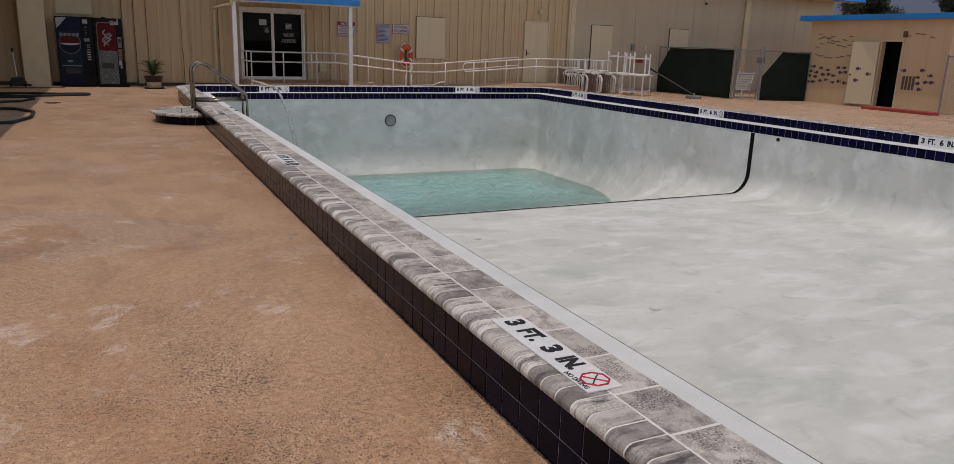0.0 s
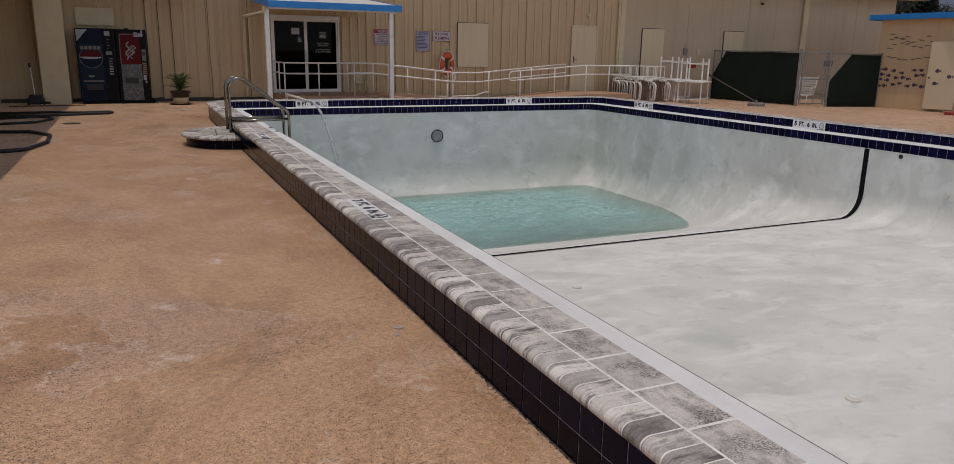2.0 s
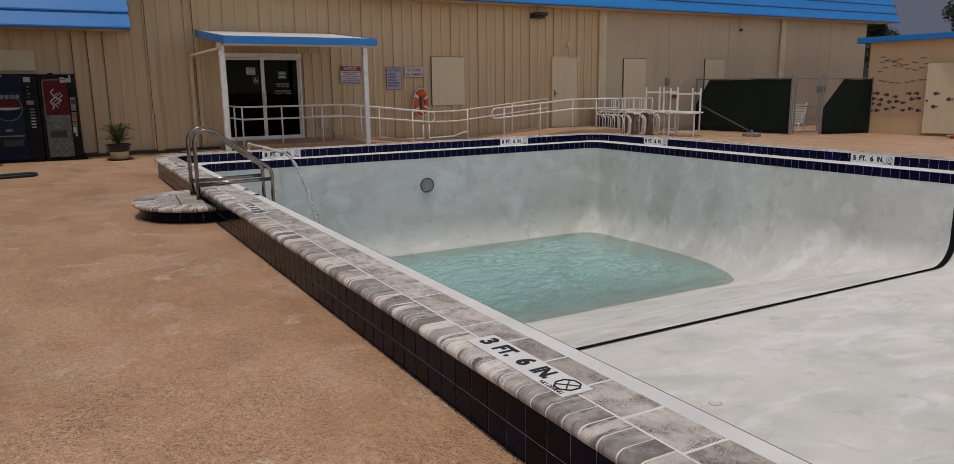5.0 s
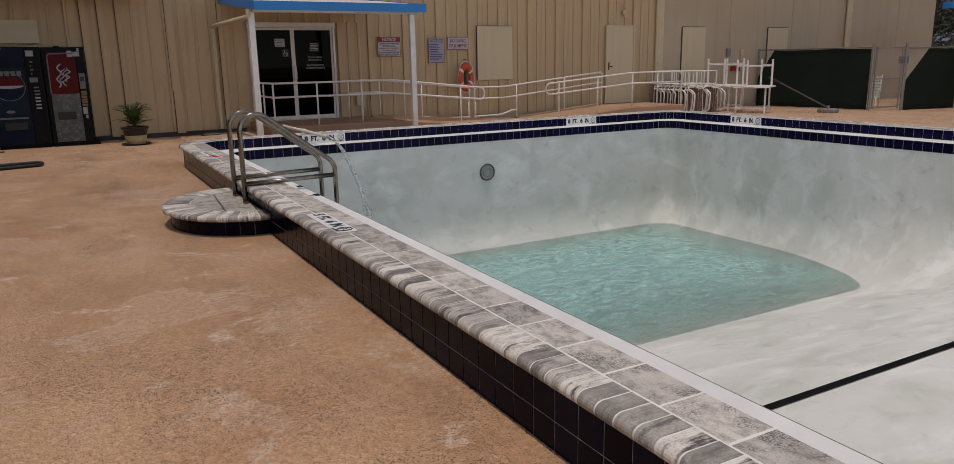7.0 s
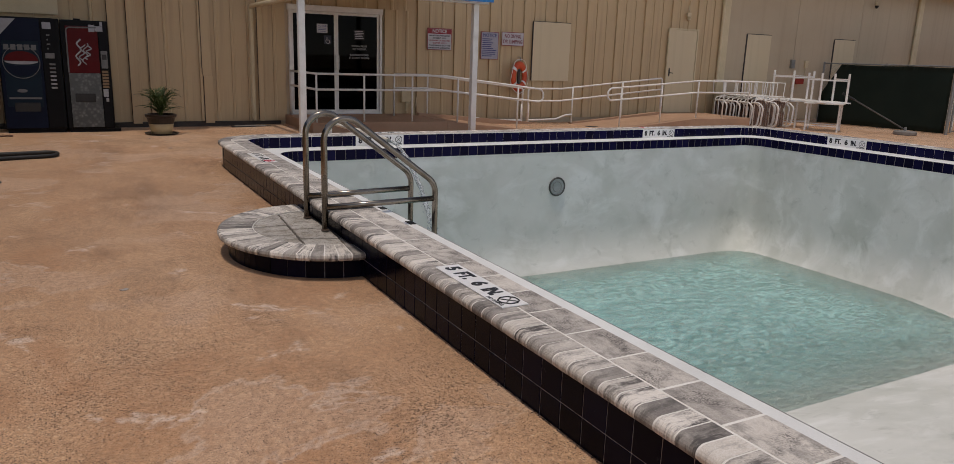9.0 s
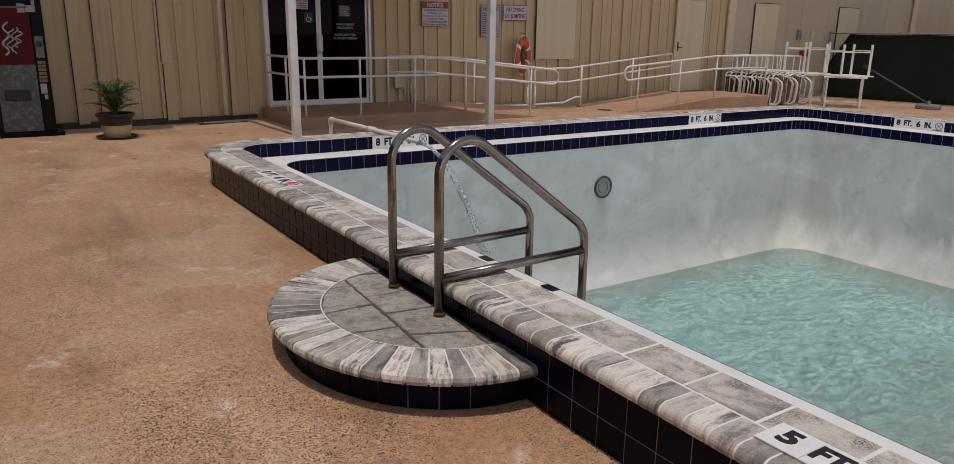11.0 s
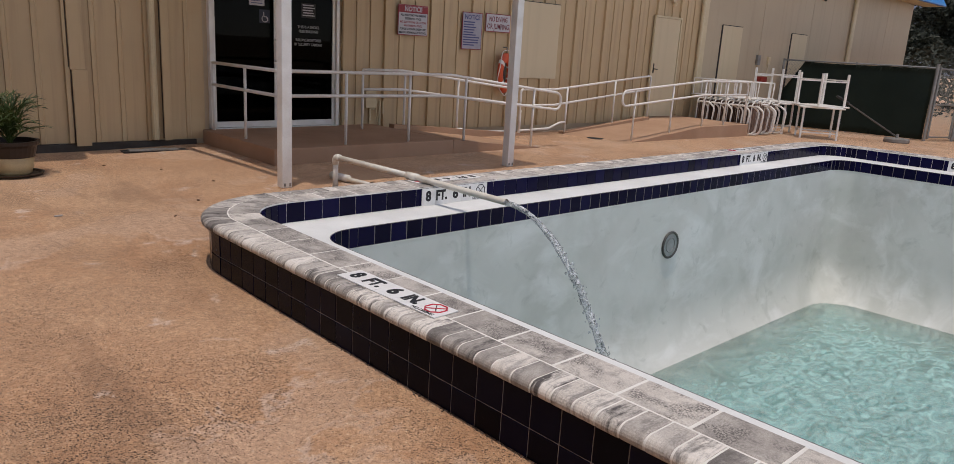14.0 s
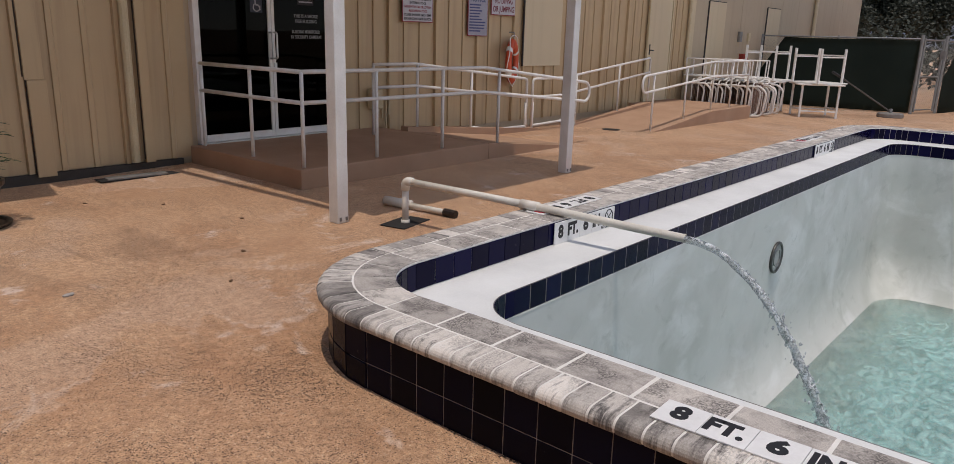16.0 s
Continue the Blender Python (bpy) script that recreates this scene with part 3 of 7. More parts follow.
bm = bmesh.new()
box(bm, -7.0, DOOR[0], WALL_Y + 0.02, WALL_Y + 0.25, 0.0, 4.7)
box(bm, DOOR[1], 28.9, WALL_Y + 0.02, WALL_Y + 0.25, 0.0, 4.7)
box(bm, DOOR[0], DOOR[1], WALL_Y + 0.02, WALL_Y + 0.25, DOOR[3], 4.7)
wall_north = part("wall_north", bm, M_STUCCO, None)
tagged(wall_north, "long cream metal-clad building wall beside the pool", "wall", kind="structure")
PW = 21.42 / 23
x = -6.9
while x < 14.4:
    z0 = 0.135
    over = x + PW > DOOR[0] and x < DOOR[1]
    if over:
        z0 = DOOR[3] + 0.06
        for a, b in ((x, min(x + PW, DOOR[0] - 0.07)), (max(x, DOOR[1] + 0.07), x + PW)):
            if b - a > 0.05:
                put("siding_panel", siding_panel_mesh("siding_cut", b - a, 0.135, z0, max(1, round((b - a) / 0.3))), wall_north, pose(a, WALL_Y, 0))
    put("siding_panel", siding_panel_mesh("siding", PW, z0, 4.6, 3), wall_north, pose(x, WALL_Y, 0))
    x += PW
# concrete plinth at the foot of the siding, darkened for the shadow under it
part("wall_base", boxed(-7, DOOR[0] - 0.2, WALL_Y - 0.02, WALL_Y + 0.02, -0.02, 0.125, 0.006), worn("shaded_concrete_plinth", (0.085, 0.072, 0.06), (0.045, 0.038, 0.033), 3, 0.9, 0.4), wall_north)
# flush panels of the further half, with cover strips at their joints
x = 14.72
while x < 28.5:
    w = 2.96
    part("wall_panel", boxed(x, min(x + w - 0.012, 28.9), WALL_Y, WALL_Y + 0.02, 0.06, 4.6, 0.002), M_STUCCO, wall_north)
    x += w
for x in (14.6, 23.55):
    part("pilaster", boxed(x, x + 0.2, WALL_Y - 0.05, WALL_Y + 0.0, 0.03, 4.4, 0.006), M_TRIM, wall_north)
    part("downpipe", tube(bmesh.new(), fillet([(x - 0.08, WALL_Y - 0.06, 0.1), (x - 0.08, WALL_Y - 0.06, 4.1)], 0.02), 0.045, 8), M_TRIM, wall_north)
M_VENTDARK = worn("dark_brown_sealant", (0.05, 0.034, 0.022), (0.035, 0.024, 0.016), 6, 0.8, 0.1)
for x, w, z0, z1 in ((0.62, 0.17, 0.10, 1.02), (0.60, 0.17, 1.023, 4.3), (1.685, 0.10, 0.13, 4.3), (-0.70, 0.16, 0.10, 4.0), (-0.36, 0.10, 0.13, 4.0), (-1.02, 0.12, 0.13, 4.0)):
    part("trim_batten", boxed(x, x + w, WALL_Y - 0.075, WALL_Y - 0.051, z0, z1, 0.004), M_SIDING, wall_north)
    part("seam", boxed(x - 0.012, x - 0.001, WALL_Y - 0.056, WALL_Y - 0.05, z0 + 0.03, z1), M_VENTDARK, wall_north)

# mansard roof: lapped blue courses
def mansard(name, x0, x1, y_eave, z_eave, courses, rise, run, label, top=True):
    roof = empty(name, pose(0, 0, 0), label, "roof", kind="structure")
    for k in range(courses):
        za, zb = z_eave + rise * k, z_eave + rise * (k + 1)
        ya, yb = y_eave + run * k, y_eave + run * (k + 1)
        bm = bmesh.new()
        pts = [(ya - 0.035, za), (ya - 0.035, za + 0.03), (yb - 0.004, zb), (yb + 0.03, zb), (ya + 0.05, za)]
        vs = [[bm.verts.new((x, y, z)) for y, z in pts] for x in (x0, x1)]
        m = len(pts)
        for i in range(m):
            bm.faces.new((vs[0][i], vs[0][(i + 1) % m], vs[1][(i + 1) % m], vs[1][i]))
        bm.faces.new(vs[0][::-1])
        bm.faces.new(vs[1])
        bmesh.ops.recalc_face_normals(bm, faces=bm.faces[:])
        part("roof_course", bm, M_BLUE, roof)
        # darker blue strip drawn as the shadow line below each lap
        part("lap_shadow_strip", boxed(x0, x1, ya - 0.03, ya - 0.0, za - 0.028, za - 0.002), M_BLUESHADE, roof)
    part("soffit", boxed(x0, x1, y_eave, WALL_Y + 0.02, z_eave - 0.02, z_eave + 0.02), M_TRIM, roof)
    part("roof_deck", boxed(x0, x1, y_eave + run * courses, WALL_Y + 6, z_eave + rise * courses - 0.1, z_eave + rise * courses), M_BLUE, roof)
    return roof


roof_main = mansard("roof_main", 0.195, 30.1, 18.57, 4.02, 6, 0.36, 0.17, "blue lapped metal mansard roof over the long wall")
roof_low = mansard("roof_low", -7.0, 0.19, 18.35, 2.98, 5, 0.36, 0.17, "lower blue lapped metal mansard over the vending machines")

# wing along the west side
wing_wall = part("wall_west", boxed(-4.9, -4.65, 3.0, WALL_Y, 0, 3.6), M_SIDING, None)
tagged(wing_wall, "cream metal-clad wing wall in shade", "wall", kind="structure")
wing_roof = part("roof_west", boxed(-6.5, -3.42, 3.0, 18.3, 3.0, 3.5, 0.01), M_BLUE, None)
tagged(wing_roof, "blue metal roof edge of the side wing", "roof", kind="structure")
corner = part("wall_corner", boxed(-3.62, -2.98, 18.62, WALL_Y - 0.04, 0.0, 2.98, 0.01), M_TRIM, None)
tagged(corner, "cream boxed wall corner beside the vending machines", "wall", kind="structure")

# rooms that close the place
# lobby's darkness is in its near-black colour
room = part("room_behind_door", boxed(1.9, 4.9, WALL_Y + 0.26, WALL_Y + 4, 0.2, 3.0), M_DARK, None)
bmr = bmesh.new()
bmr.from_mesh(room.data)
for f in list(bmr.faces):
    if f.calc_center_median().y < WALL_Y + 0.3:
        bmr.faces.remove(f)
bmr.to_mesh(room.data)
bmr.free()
tagged(room, "lobby painted near-black to read as unlit behind the glass doors", "room", kind="structure")

# ---------- canopy ----------
canopy = empty("door_canopy", pose(1.6, 15.75, 0), "blue-edged white awning on two white posts over the doors", "canopy")
CX0, CX1, CY0 = 1.72, 5.18, 15.72


def canopy_part(name, pts_yz, x0, x1, mat, label=""):
    bm = bmesh.new()
    vs = [[bm.verts.new((x - 1.6, y - 15.75, z)) for y, z in pts_yz] for x in (x0, x1)]
    m = len(pts_yz)
    for i in range(m):
        bm.faces.new((vs[0][i], vs[0][(i + 1) % m], vs[1][(i + 1) % m], vs[1][i]))
    bm.faces.new(vs[0][::-1])
    bm.faces.new(vs[1])
    bmesh.ops.recalc_face_normals(bm, faces=bm.faces[:])
    return part(name, bm, mat, canopy, label)


SL = (3.04 - 2.68) / (WALL_Y - 0.03 - CY0)
WY = WALL_Y - 0.035
canopy_part("roof_sheet", [(CY0 + 0.02, 2.655), (CY0 + 0.02, 2.675), (WY, 2.675 + SL * (WY - CY0)), (WY, 2.655 + SL * (WY - CY0))], CX0 + 0.02, CX1 - 0.02, M_WHITE, "chalky white roof sheet")
canopy_part("front_fascia", [(CY0, 2.53), (CY0, 2.69), (CY0 + 0.02, 2.69), (CY0 + 0.02, 2.53)], CX0, CX1, M_BLUE, "blue fascia")
for xx in (CX0 - 0.001, CX1 - 0.019):
    canopy_part("side_fascia", [(CY0 + 0.021, 2.53), (CY0 + 0.021, 2.69), (WY, 2.69 + SL * (WY - CY0)), (WY, 2.53 + SL * (WY - CY0))], xx, xx + 0.02, M_BLUE, "blue fascia")
canopy_part("gutter_beam", [(CY0 + 0.14, 2.50), (CY0 + 0.14, 2.60), (CY0 + 0.30, 2.60), (CY0 + 0.30, 2.50)], CX0 + 0.03, CX1 - 0.03, M_WHITE)
canopy_part("soffit", [(CY0 + 0.03, 2.602), (CY0 + 0.03, 2.62), (WY, 2.62 + SL * (WY - CY0)), (WY, 2.602 + SL * (WY - CY0))], CX0 + 0.02, CX1 - 0.02, M_WHITE)
for px, py in ((1.715, 16.03), (4.98, 16.05)):
    bm = boxed(px - 0.055 - 1.6, px + 0.055 - 1.6, py - 0.055 - 15.75, py + 0.055 - 15.75, deck_z(px, py), 2.50, 0.006)
    post = part("post", bm, M_WHITE, canopy)
    for sx in (-1, 1):
        part("anchor_bolt", boxed(px - 1.6 + sx * 0.03 - 0.008, px - 1.6 + sx * 0.03 + 0.008, py - 15.75 - 0.066, py - 15.75 - 0.056, deck_z(px, 16) + 0.02, deck_z(px, 16) + 0.05), M_GALV, canopy)
bm = tube(bmesh.new(), fillet([(1.66 - 1.6, 0.22, 2.55), (1.66 - 1.6, 0.22, 2.42), (1.56 - 1.6, 3.38, 2.40), (1.56 - 1.6, 3.40, 0.15)], 0.08), 0.045, 10)
part("downspout", bm, M_TRIM, canopy, "cream downspout")

# ---------- entrance doors ----------
door_1 = empty("door_1", pose(0, 0, 0), "white-framed double glass entrance doors, closed", "door", kind="structure")
dx0, dx1, dz0, dz1 = DOOR
part("frame_side", boxed(dx0 - 0.0, dx0 + 0.05, WALL_Y - 0.06, WALL_Y + 0.1, dz0, dz1, 0.004), M_WHITE, door_1)
part("frame_side", boxed(dx1 - 0.05, dx1, WALL_Y - 0.06, WALL_Y + 0.1, dz0, dz1, 0.004), M_WHITE, door_1)
part("frame_head", boxed(dx0 - 0.02, dx1 + 0.02, WALL_Y - 0.062, WALL_Y + 0.1, dz1 - 0.06, dz1 + 0.055, 0.004), M_WHITE, door_1)
part("threshold", boxed(dx0, dx1, WALL_Y - 0.07, WALL_Y + 0.1, dz0 - 0.012, dz0 + 0.02), M_ALU, door_1)
dm = (dx0 + dx1) / 2
for a, b, side in ((dx0 + 0.055, dm - 0.003, 1), (dm + 0.003, dx1 - 0.055, -1)):
    leaf = part("door_leaf", boxed(a, a + 0.042, WALL_Y - 0.02, WALL_Y + 0.03, dz0 + 0.022, dz1 - 0.065, 0.004), M_WHITE, door_1)
    bm = bmesh.new()
    box(bm, b - 0.042, b, WALL_Y - 0.02, WALL_Y + 0.03, dz0 + 0.022, dz1 - 0.065, 0.004)
    part("stile", bm, M_WHITE, leaf)
    part("bottom_rail", boxed(a + 0.043, b - 0.043, WALL_Y - 0.018, WALL_Y + 0.028, dz0 + 0.023, dz0 + 0.10, 0.003), M_WHITE, leaf)
    part("top_rail", boxed(a + 0.043, b - 0.043, WALL_Y - 0.018, WALL_Y + 0.028, dz1 - 0.115, dz1 - 0.066, 0.003), M_WHITE, leaf)
    g = part("glass", boxed(a + 0.038, b - 0.038, WALL_Y + 0.0, WALL_Y + 0.008, dz0 + 0.095, dz1 - 0.11), M_GLASS, leaf, "dark tinted glass pane")
    hx = (b - 0.028) if side == 1 else (a + 0.028)
    part("handle", tube(bmesh.new(), fillet([(hx, WALL_Y - 0.02, 1.2), (hx, WALL_Y - 0.075, 1.2), (hx, WALL_Y - 0.075, 1.5), (hx, WALL_Y - 0.02, 1.5)], 0.02), 0.012, 8), M_ALU, leaf, "aluminium pull handle")
    part("lock", boxed(hx - 0.02, hx + 0.02, WALL_Y - 0.035, WALL_Y - 0.02, 1.08, 1.15, 0.004), M_ALU, leaf)

# ---------- platform and ramps ----------
def prism(bm, plan, z_of, z0=-0.05):
    top = [bm.verts.new((x, y, z_of(x, y))) for x, y in plan]
    bot = [bm.verts.new((x, y, z0)) for x, y in plan]
    n = len(plan)
    bm.faces.new(top)
    bm.faces.new(bot[::-1])
    for k in range(n):
        bm.faces.new((top[k], bot[k], bot[(k + 1) % n], top[(k + 1) % n]))
    bmesh.ops.recalc_face_normals(bm, faces=bm.faces[:])
    return bm


PZ = 0.255
platform = part("entrance_platform", boxed(2.22, 5.02, 17.20, WALL_Y - 0.01, -0.05, PZ, 0.012), M_RAMP, None)
tagged(platform, "terracotta-painted concrete landing in front of the doors", "platform", kind="structure")
ramp_1 = part("ramp_1", prism(bmesh.new(), [(5.023, 17.20), (6.9, 17.20), (6.9, 18.62), (5.023, 18.62)], lambda x, y: PZ - (x - 5.023) * 0.107), M_RAMP, None)
tagged(ramp_1, "short terracotta concrete ramp down from the landing", "ramp", kind="structure")
kerb_1 = part("kerb_1", prism(bmesh.new(), [(5.023, 18.622), (8.0, 18.622), (8.0, 18.76), (5.023, 18.76)], lambda x, y: max(PZ + 0.06 - (x - 5.023) * 0.107, 0.075)), M_RAMP, None)
tagged(kerb_1, "low terracotta kerb behind the ramp", "kerb", kind="structure")
ramp_2 = part("ramp_2", prism(bmesh.new(), [(9.55, 17.35), (12.05, 17.35), (12.05, 18.70), (9.0, 18.70)], lambda x, y: 0.004 + max(0, (x - 9.55)) * 0.09), M_RAMP, None)
tagged(ramp_2, "terracotta concrete ramp rising to the side door", "ramp", kind="structure")
landing_2 = part("landing_2", boxed(12.052, 13.97, 17.35, WALL_Y - 0.01, -0.05, 0.229, 0.008), M_RAMP, None)
tagged(landing_2, "terracotta concrete landing at the side door", "platform", kind="structure")
kerb_2 = part("kerb_2", prism(bmesh.new(), [(9.2, 18.702), (12.05, 18.702), (12.05, 18.84), (9.2, 18.84)], lambda x, y: 0.05 + max(0, (x - 9.4)) * 0.09), M_RAMP, None)
tagged(kerb_2, "low terracotta kerb along the rising ramp", "kerb", kind="structure")

# ---------- handrails ----------
def handrail(name, rails, posts, label):
    """rails: polylines; posts: (x, y, z0, z1)."""
    x, y, z0, _ = posts[0]
    ob = empty(name, pose(x, y, z0), label, "handrail", "white ramp handrails")
    o = Vector((x, y, z0))
    for line, r in rails:
        part("rail", tube(bmesh.new(), [Vector(p) - o for p in line], 0.021, 8), M_WHITE, ob, smooth=True)
    for px, py, a, b in posts:
        bm = tube(bmesh.new(), [(px - o.x, py - o.y, a - o.z), (px - o.x, py - o.y, b - o.z)], 0.019, 8)
        part("post", bm, M_WHITE, ob, smooth=True)
    return ob


def rz(x):
    return 1.16 if x < 5.0 else 1.16 - (x - 5.0) * 0.105


FY = 17.30
front = [(2.33, 19.12, 1.16), (2.33, FY, 1.16), (5.0, FY, 1.16), (7.40, FY, rz(7.4)), (7.40, FY, rz(7.4) - 0.27), (5.0, FY, 0.87), (2.33, FY, 0.87), (2.33, 19.12, 0.87)]
loop = fillet([front[1], front[2], front[3], front[4], front[5], front[6]], 0.13, 6)
handrail("ramp_handrail", [(loop, 0), ([front[0], front[1]], 0), ([front[6], front[7]], 0)],
         [(2.33, FY, PZ, 1.16), (2.33, 18.16, PZ, 1.16), (2.33, 19.1, PZ, 1.16), (3.27, FY, PZ, 1.16), (4.28, FY, PZ, 1.16), (5.3, FY, 0.222, rz(5.3)), (6.75, FY, 0.066, rz(6.75))],
         "white tubular handrail with a looped end round the landing")
BY = 18.67


def bz(x):
    return 1.14 - max(0, x - 5.2) * 0.105


back = fillet([(4.45, BY, 1.14), (5.2, BY, 1.14), (7.72, BY, bz(7.72)), (7.72, BY, 0.10)], 0.06)
mid_l = [(4.45, BY, 0.85), (5.2, BY, 0.85), (7.72, BY, bz(7.72) - 0.29)]
low_l = fillet([(6.36, BY, 0.20), (6.5, BY, 0.19), (6.75, BY, 0.13), (7.72, BY, 0.12)], 0.08)
handrail("ramp_handrail", [(back, 0), (mid_l, 0), (low_l, 0)],
         [(5.24, BY, 0.27, 1.14), (4.45, BY, PZ, 1.14), (6.36, BY, 0.15, bz(6.36)), (7.70, BY, 0.06, 0.5)], "white tubular handrail along the back of the ramp")


def cz(x):
    return 0.87 + max(0, x - 8.8) * 0.088


top_r = fillet([(7.88, BY, 0.06), (7.88, BY, 0.87), (8.8, BY, 0.87), (12.2, BY + 0.2, 1.17), (12.2, BY + 0.2, 0.23)], 0.06)
mid_r = [(7.88, BY, 0.58), (8.8, BY, 0.58), (12.2, BY + 0.2, 0.88)]
low_r = fillet([(7.88, BY, 0.12), (8.7, BY, 0.14), (9.0, BY, 0.24), (9.17, BY, 0.25)], 0.08)
handrail("ramp_handrail", [(top_r, 0), (mid_r, 0), (low_r, 0)],
         [(7.90, BY, 0.05, 0.5), (9.17, BY, 0.045, cz(9.17)), (10.8, BY + 0.1, 0.16, cz(10.8))], "white tubular handrail rising along the back of the second ramp")
GY = 17.46


def gz(x):
    return 0.94 + (x - 9.3) * 0.076 if x < 12.1 else 1.153


fr = fillet([(13.93, GY, 0.24), (13.93, GY, 1.153), (12.1, GY, 1.153), (9.30, GY, 0.94), (9.30, GY, 0.66), (12.1, GY, 0.87), (13.93, GY, 0.87)], 0.13, 6)
handrail("ramp_handrail", [(fr, 0)],
         [(9.70, GY, 0.017, gz(9.7)), (10.95, GY, 0.13, gz(10.95)), (12.14, GY, 0.23, 1.15), (13.04, GY, 0.23, 1.15)], "white tubular handrail with a looped end beside the second ramp")

# ---------- wall fittings ----------
def wall_sheet(name, x0, x1, z0, z1, mat, label, category, depth=0.03, frame_mat=None, proud=0.034):
    ob = empty(name, pose(x0, WALL_Y - proud, z0), label, category, kind="structure" if "door" in name or "hatch" in name else "")
    w, h = x1 - x0, z1 - z0
    part("leaf", boxed(0, w, -depth, 0.0, 0, h, 0.004), mat, ob)
    return ob, w, h


M_LEAF = siding_material("faded_cream_door_paint", (0.60, 0.50, 0.33), (0.56, 0.46, 0.30), (0.50, 0.41, 0.27))
M_SEAL = worn("dark_rubber_seal", (0.05, 0.045, 0.04), (0.035, 0.03, 0.028), 6, 0.7, 0.05)
ob, w, h = wall_sheet("wall_hatch", 8.27, 9.36, 1.04, 2.44, M_LEAF, "flat cream board closing a wall opening", "hatch")
for a in ((-0.016, 0.0, 0, h), (0, w, h, h + 0.014)):
    part("seal", boxed(a[0], a[1], -0.026, 0.004, a[2], a[3]), M_SEAL, ob)
door_2, w, h = wall_sheet("door_2", 12.62, 13.60, 0.235, 2.44, M_LEAF, "closed flush cream side door with a lever handle", "door")
for a in ((-0.05, -0.006, 0, h + 0.05), (w + 0.006, w + 0.05, 0, h + 0.05), (-0.006, w + 0.006, h + 0.006, h + 0.05)):
    part("door_frame", boxed(a[0], a[1], -0.045, 0.0, a[2], a[3], 0.003), M_TRIM, door_2)
part("lock_plate", boxed(0.05, 0.095, -0.036, -0.03, 0.98, 1.2, 0.002), M_BLACK, door_2)
part("lever_handle", tube(bmesh.new(), fillet([(0.07, -0.03, 1.08), (0.07, -0.075, 1.08), (0.17, -0.078, 1.07)], 0.015), 0.011, 8), M_BLACK, door_2)
for x0, x1, z0 in ((15.6, 16.58, 0.1), (19.45, 20.43, 0.1)):
    ob, w, h = wall_sheet("wall_hatch", x0, x1, z0, 2.45, M_LEAF, "pale flush panel door without a handle", "hatch", proud=0.004)
    part("seal", boxed(-0.03, 0.0, -0.024, 0.003, 0, h), M_SEAL, ob)
    part("seal", boxed(0, w, -0.024, 0.003, h, h + 0.02), M_SEAL, ob)


def wall_box(name, x, z, w, h, d, mat, label, category, proud=0.032):
    ob = empty(name, pose(x, WALL_Y - proud, z), label, category)
    part("body", boxed(-w / 2, w / 2, -d, 0, -h / 2, h / 2, 0.006), mat, ob)
    return ob


b = wall_box("door_lamp", 13.22, 2.86, 0.13, 0.10, 0.07, M_TRIM, "small cream lamp fitting above the side door", "wall lamp")
part("lamp_glass", lathe(bmesh.new(), [(0.05, -0.13), (0.06, -0.06)], 0, -0.06, 12), M_TRIM, b)
part("conduit", tube(bmesh.new(), [(0, -0.02, 0.05), (0, -0.02, 0.25)], 0.012, 6), M_TRIM, b)
b = wall_box("flood_light", 11.95, 3.72, 0.42, 0.14, 0.22, M_BLACK, "black flood light under the eave", "flood light")
part("visor", boxed(-0.24, 0.24, -0.36, -0.221, 0.0, 0.09, 0.01), M_BLACK, b)
b = wall_box("security_camera", 21.2, 3.62, 0.05, 0.1, 0.05, M_TRIM, "small dome security camera on the wall", "camera", 0.002)
part("dome", lathe(bmesh.new(), [(0.02, -0.14), (0.055, -0.1), (0.06, -0.05)], 0, -0.06, 12), M_BLACK, b)
part("cable", tube(bmesh.new(), [(0, -0.01, 0.05), (0, -0.01, 0.4)], 0.01, 6), M_TRIM, b)
wall_box("alarm_box", 17.62, 1.66, 0.16, 0.26, 0.07, M_GALV, "small grey switch box on the wall", "switch box", 0.002)
b = wall_box("socket_box", 18.25, 1.66, 0.14, 0.2, 0.05, M_TRIM, "cream socket box with a conduit", "socket box", 0.002)
part("conduit", tube(bmesh.new(), [(0, -0.02, -0.1), (0, -0.02, -0.55)], 0.012, 6), M_TRIM, b)
wall_box("red_box", 17.95, 1.15, 0.34, 0.16, 0.12, worn("faded_red_plastic", (0.33, 0.04, 0.025), (0.25, 0.03, 0.02), 5, 0.5), "faded red box on the wall behind the tables", "box", 0.002)
b = wall_box("electric_box", 4.92, 0.66, 0.20, 0.27, 0.09, M_TRIM, "cream electric meter box with pipes", "electric box")
for dx, hh in ((0.02, 0.22), (0.14, 0.16), (0.21, 0.30), (0.27, 0.12)):
    part("conduit", tube(bmesh.new(), fillet([(dx, -0.03, -0.13 + (0.1 if dx > 0.1 else 0)), (dx, -0.03, -hh - 0.12)], 0.02), 0.017, 8), M_TRIM, b)
part("conduit", tube(bmesh.new(), fillet([(0.02, -0.03, -0.15), (0.1, -0.03, -0.17), (0.14, -0.03, -0.02)], 0.03), 0.015, 8), M_TRIM, b)


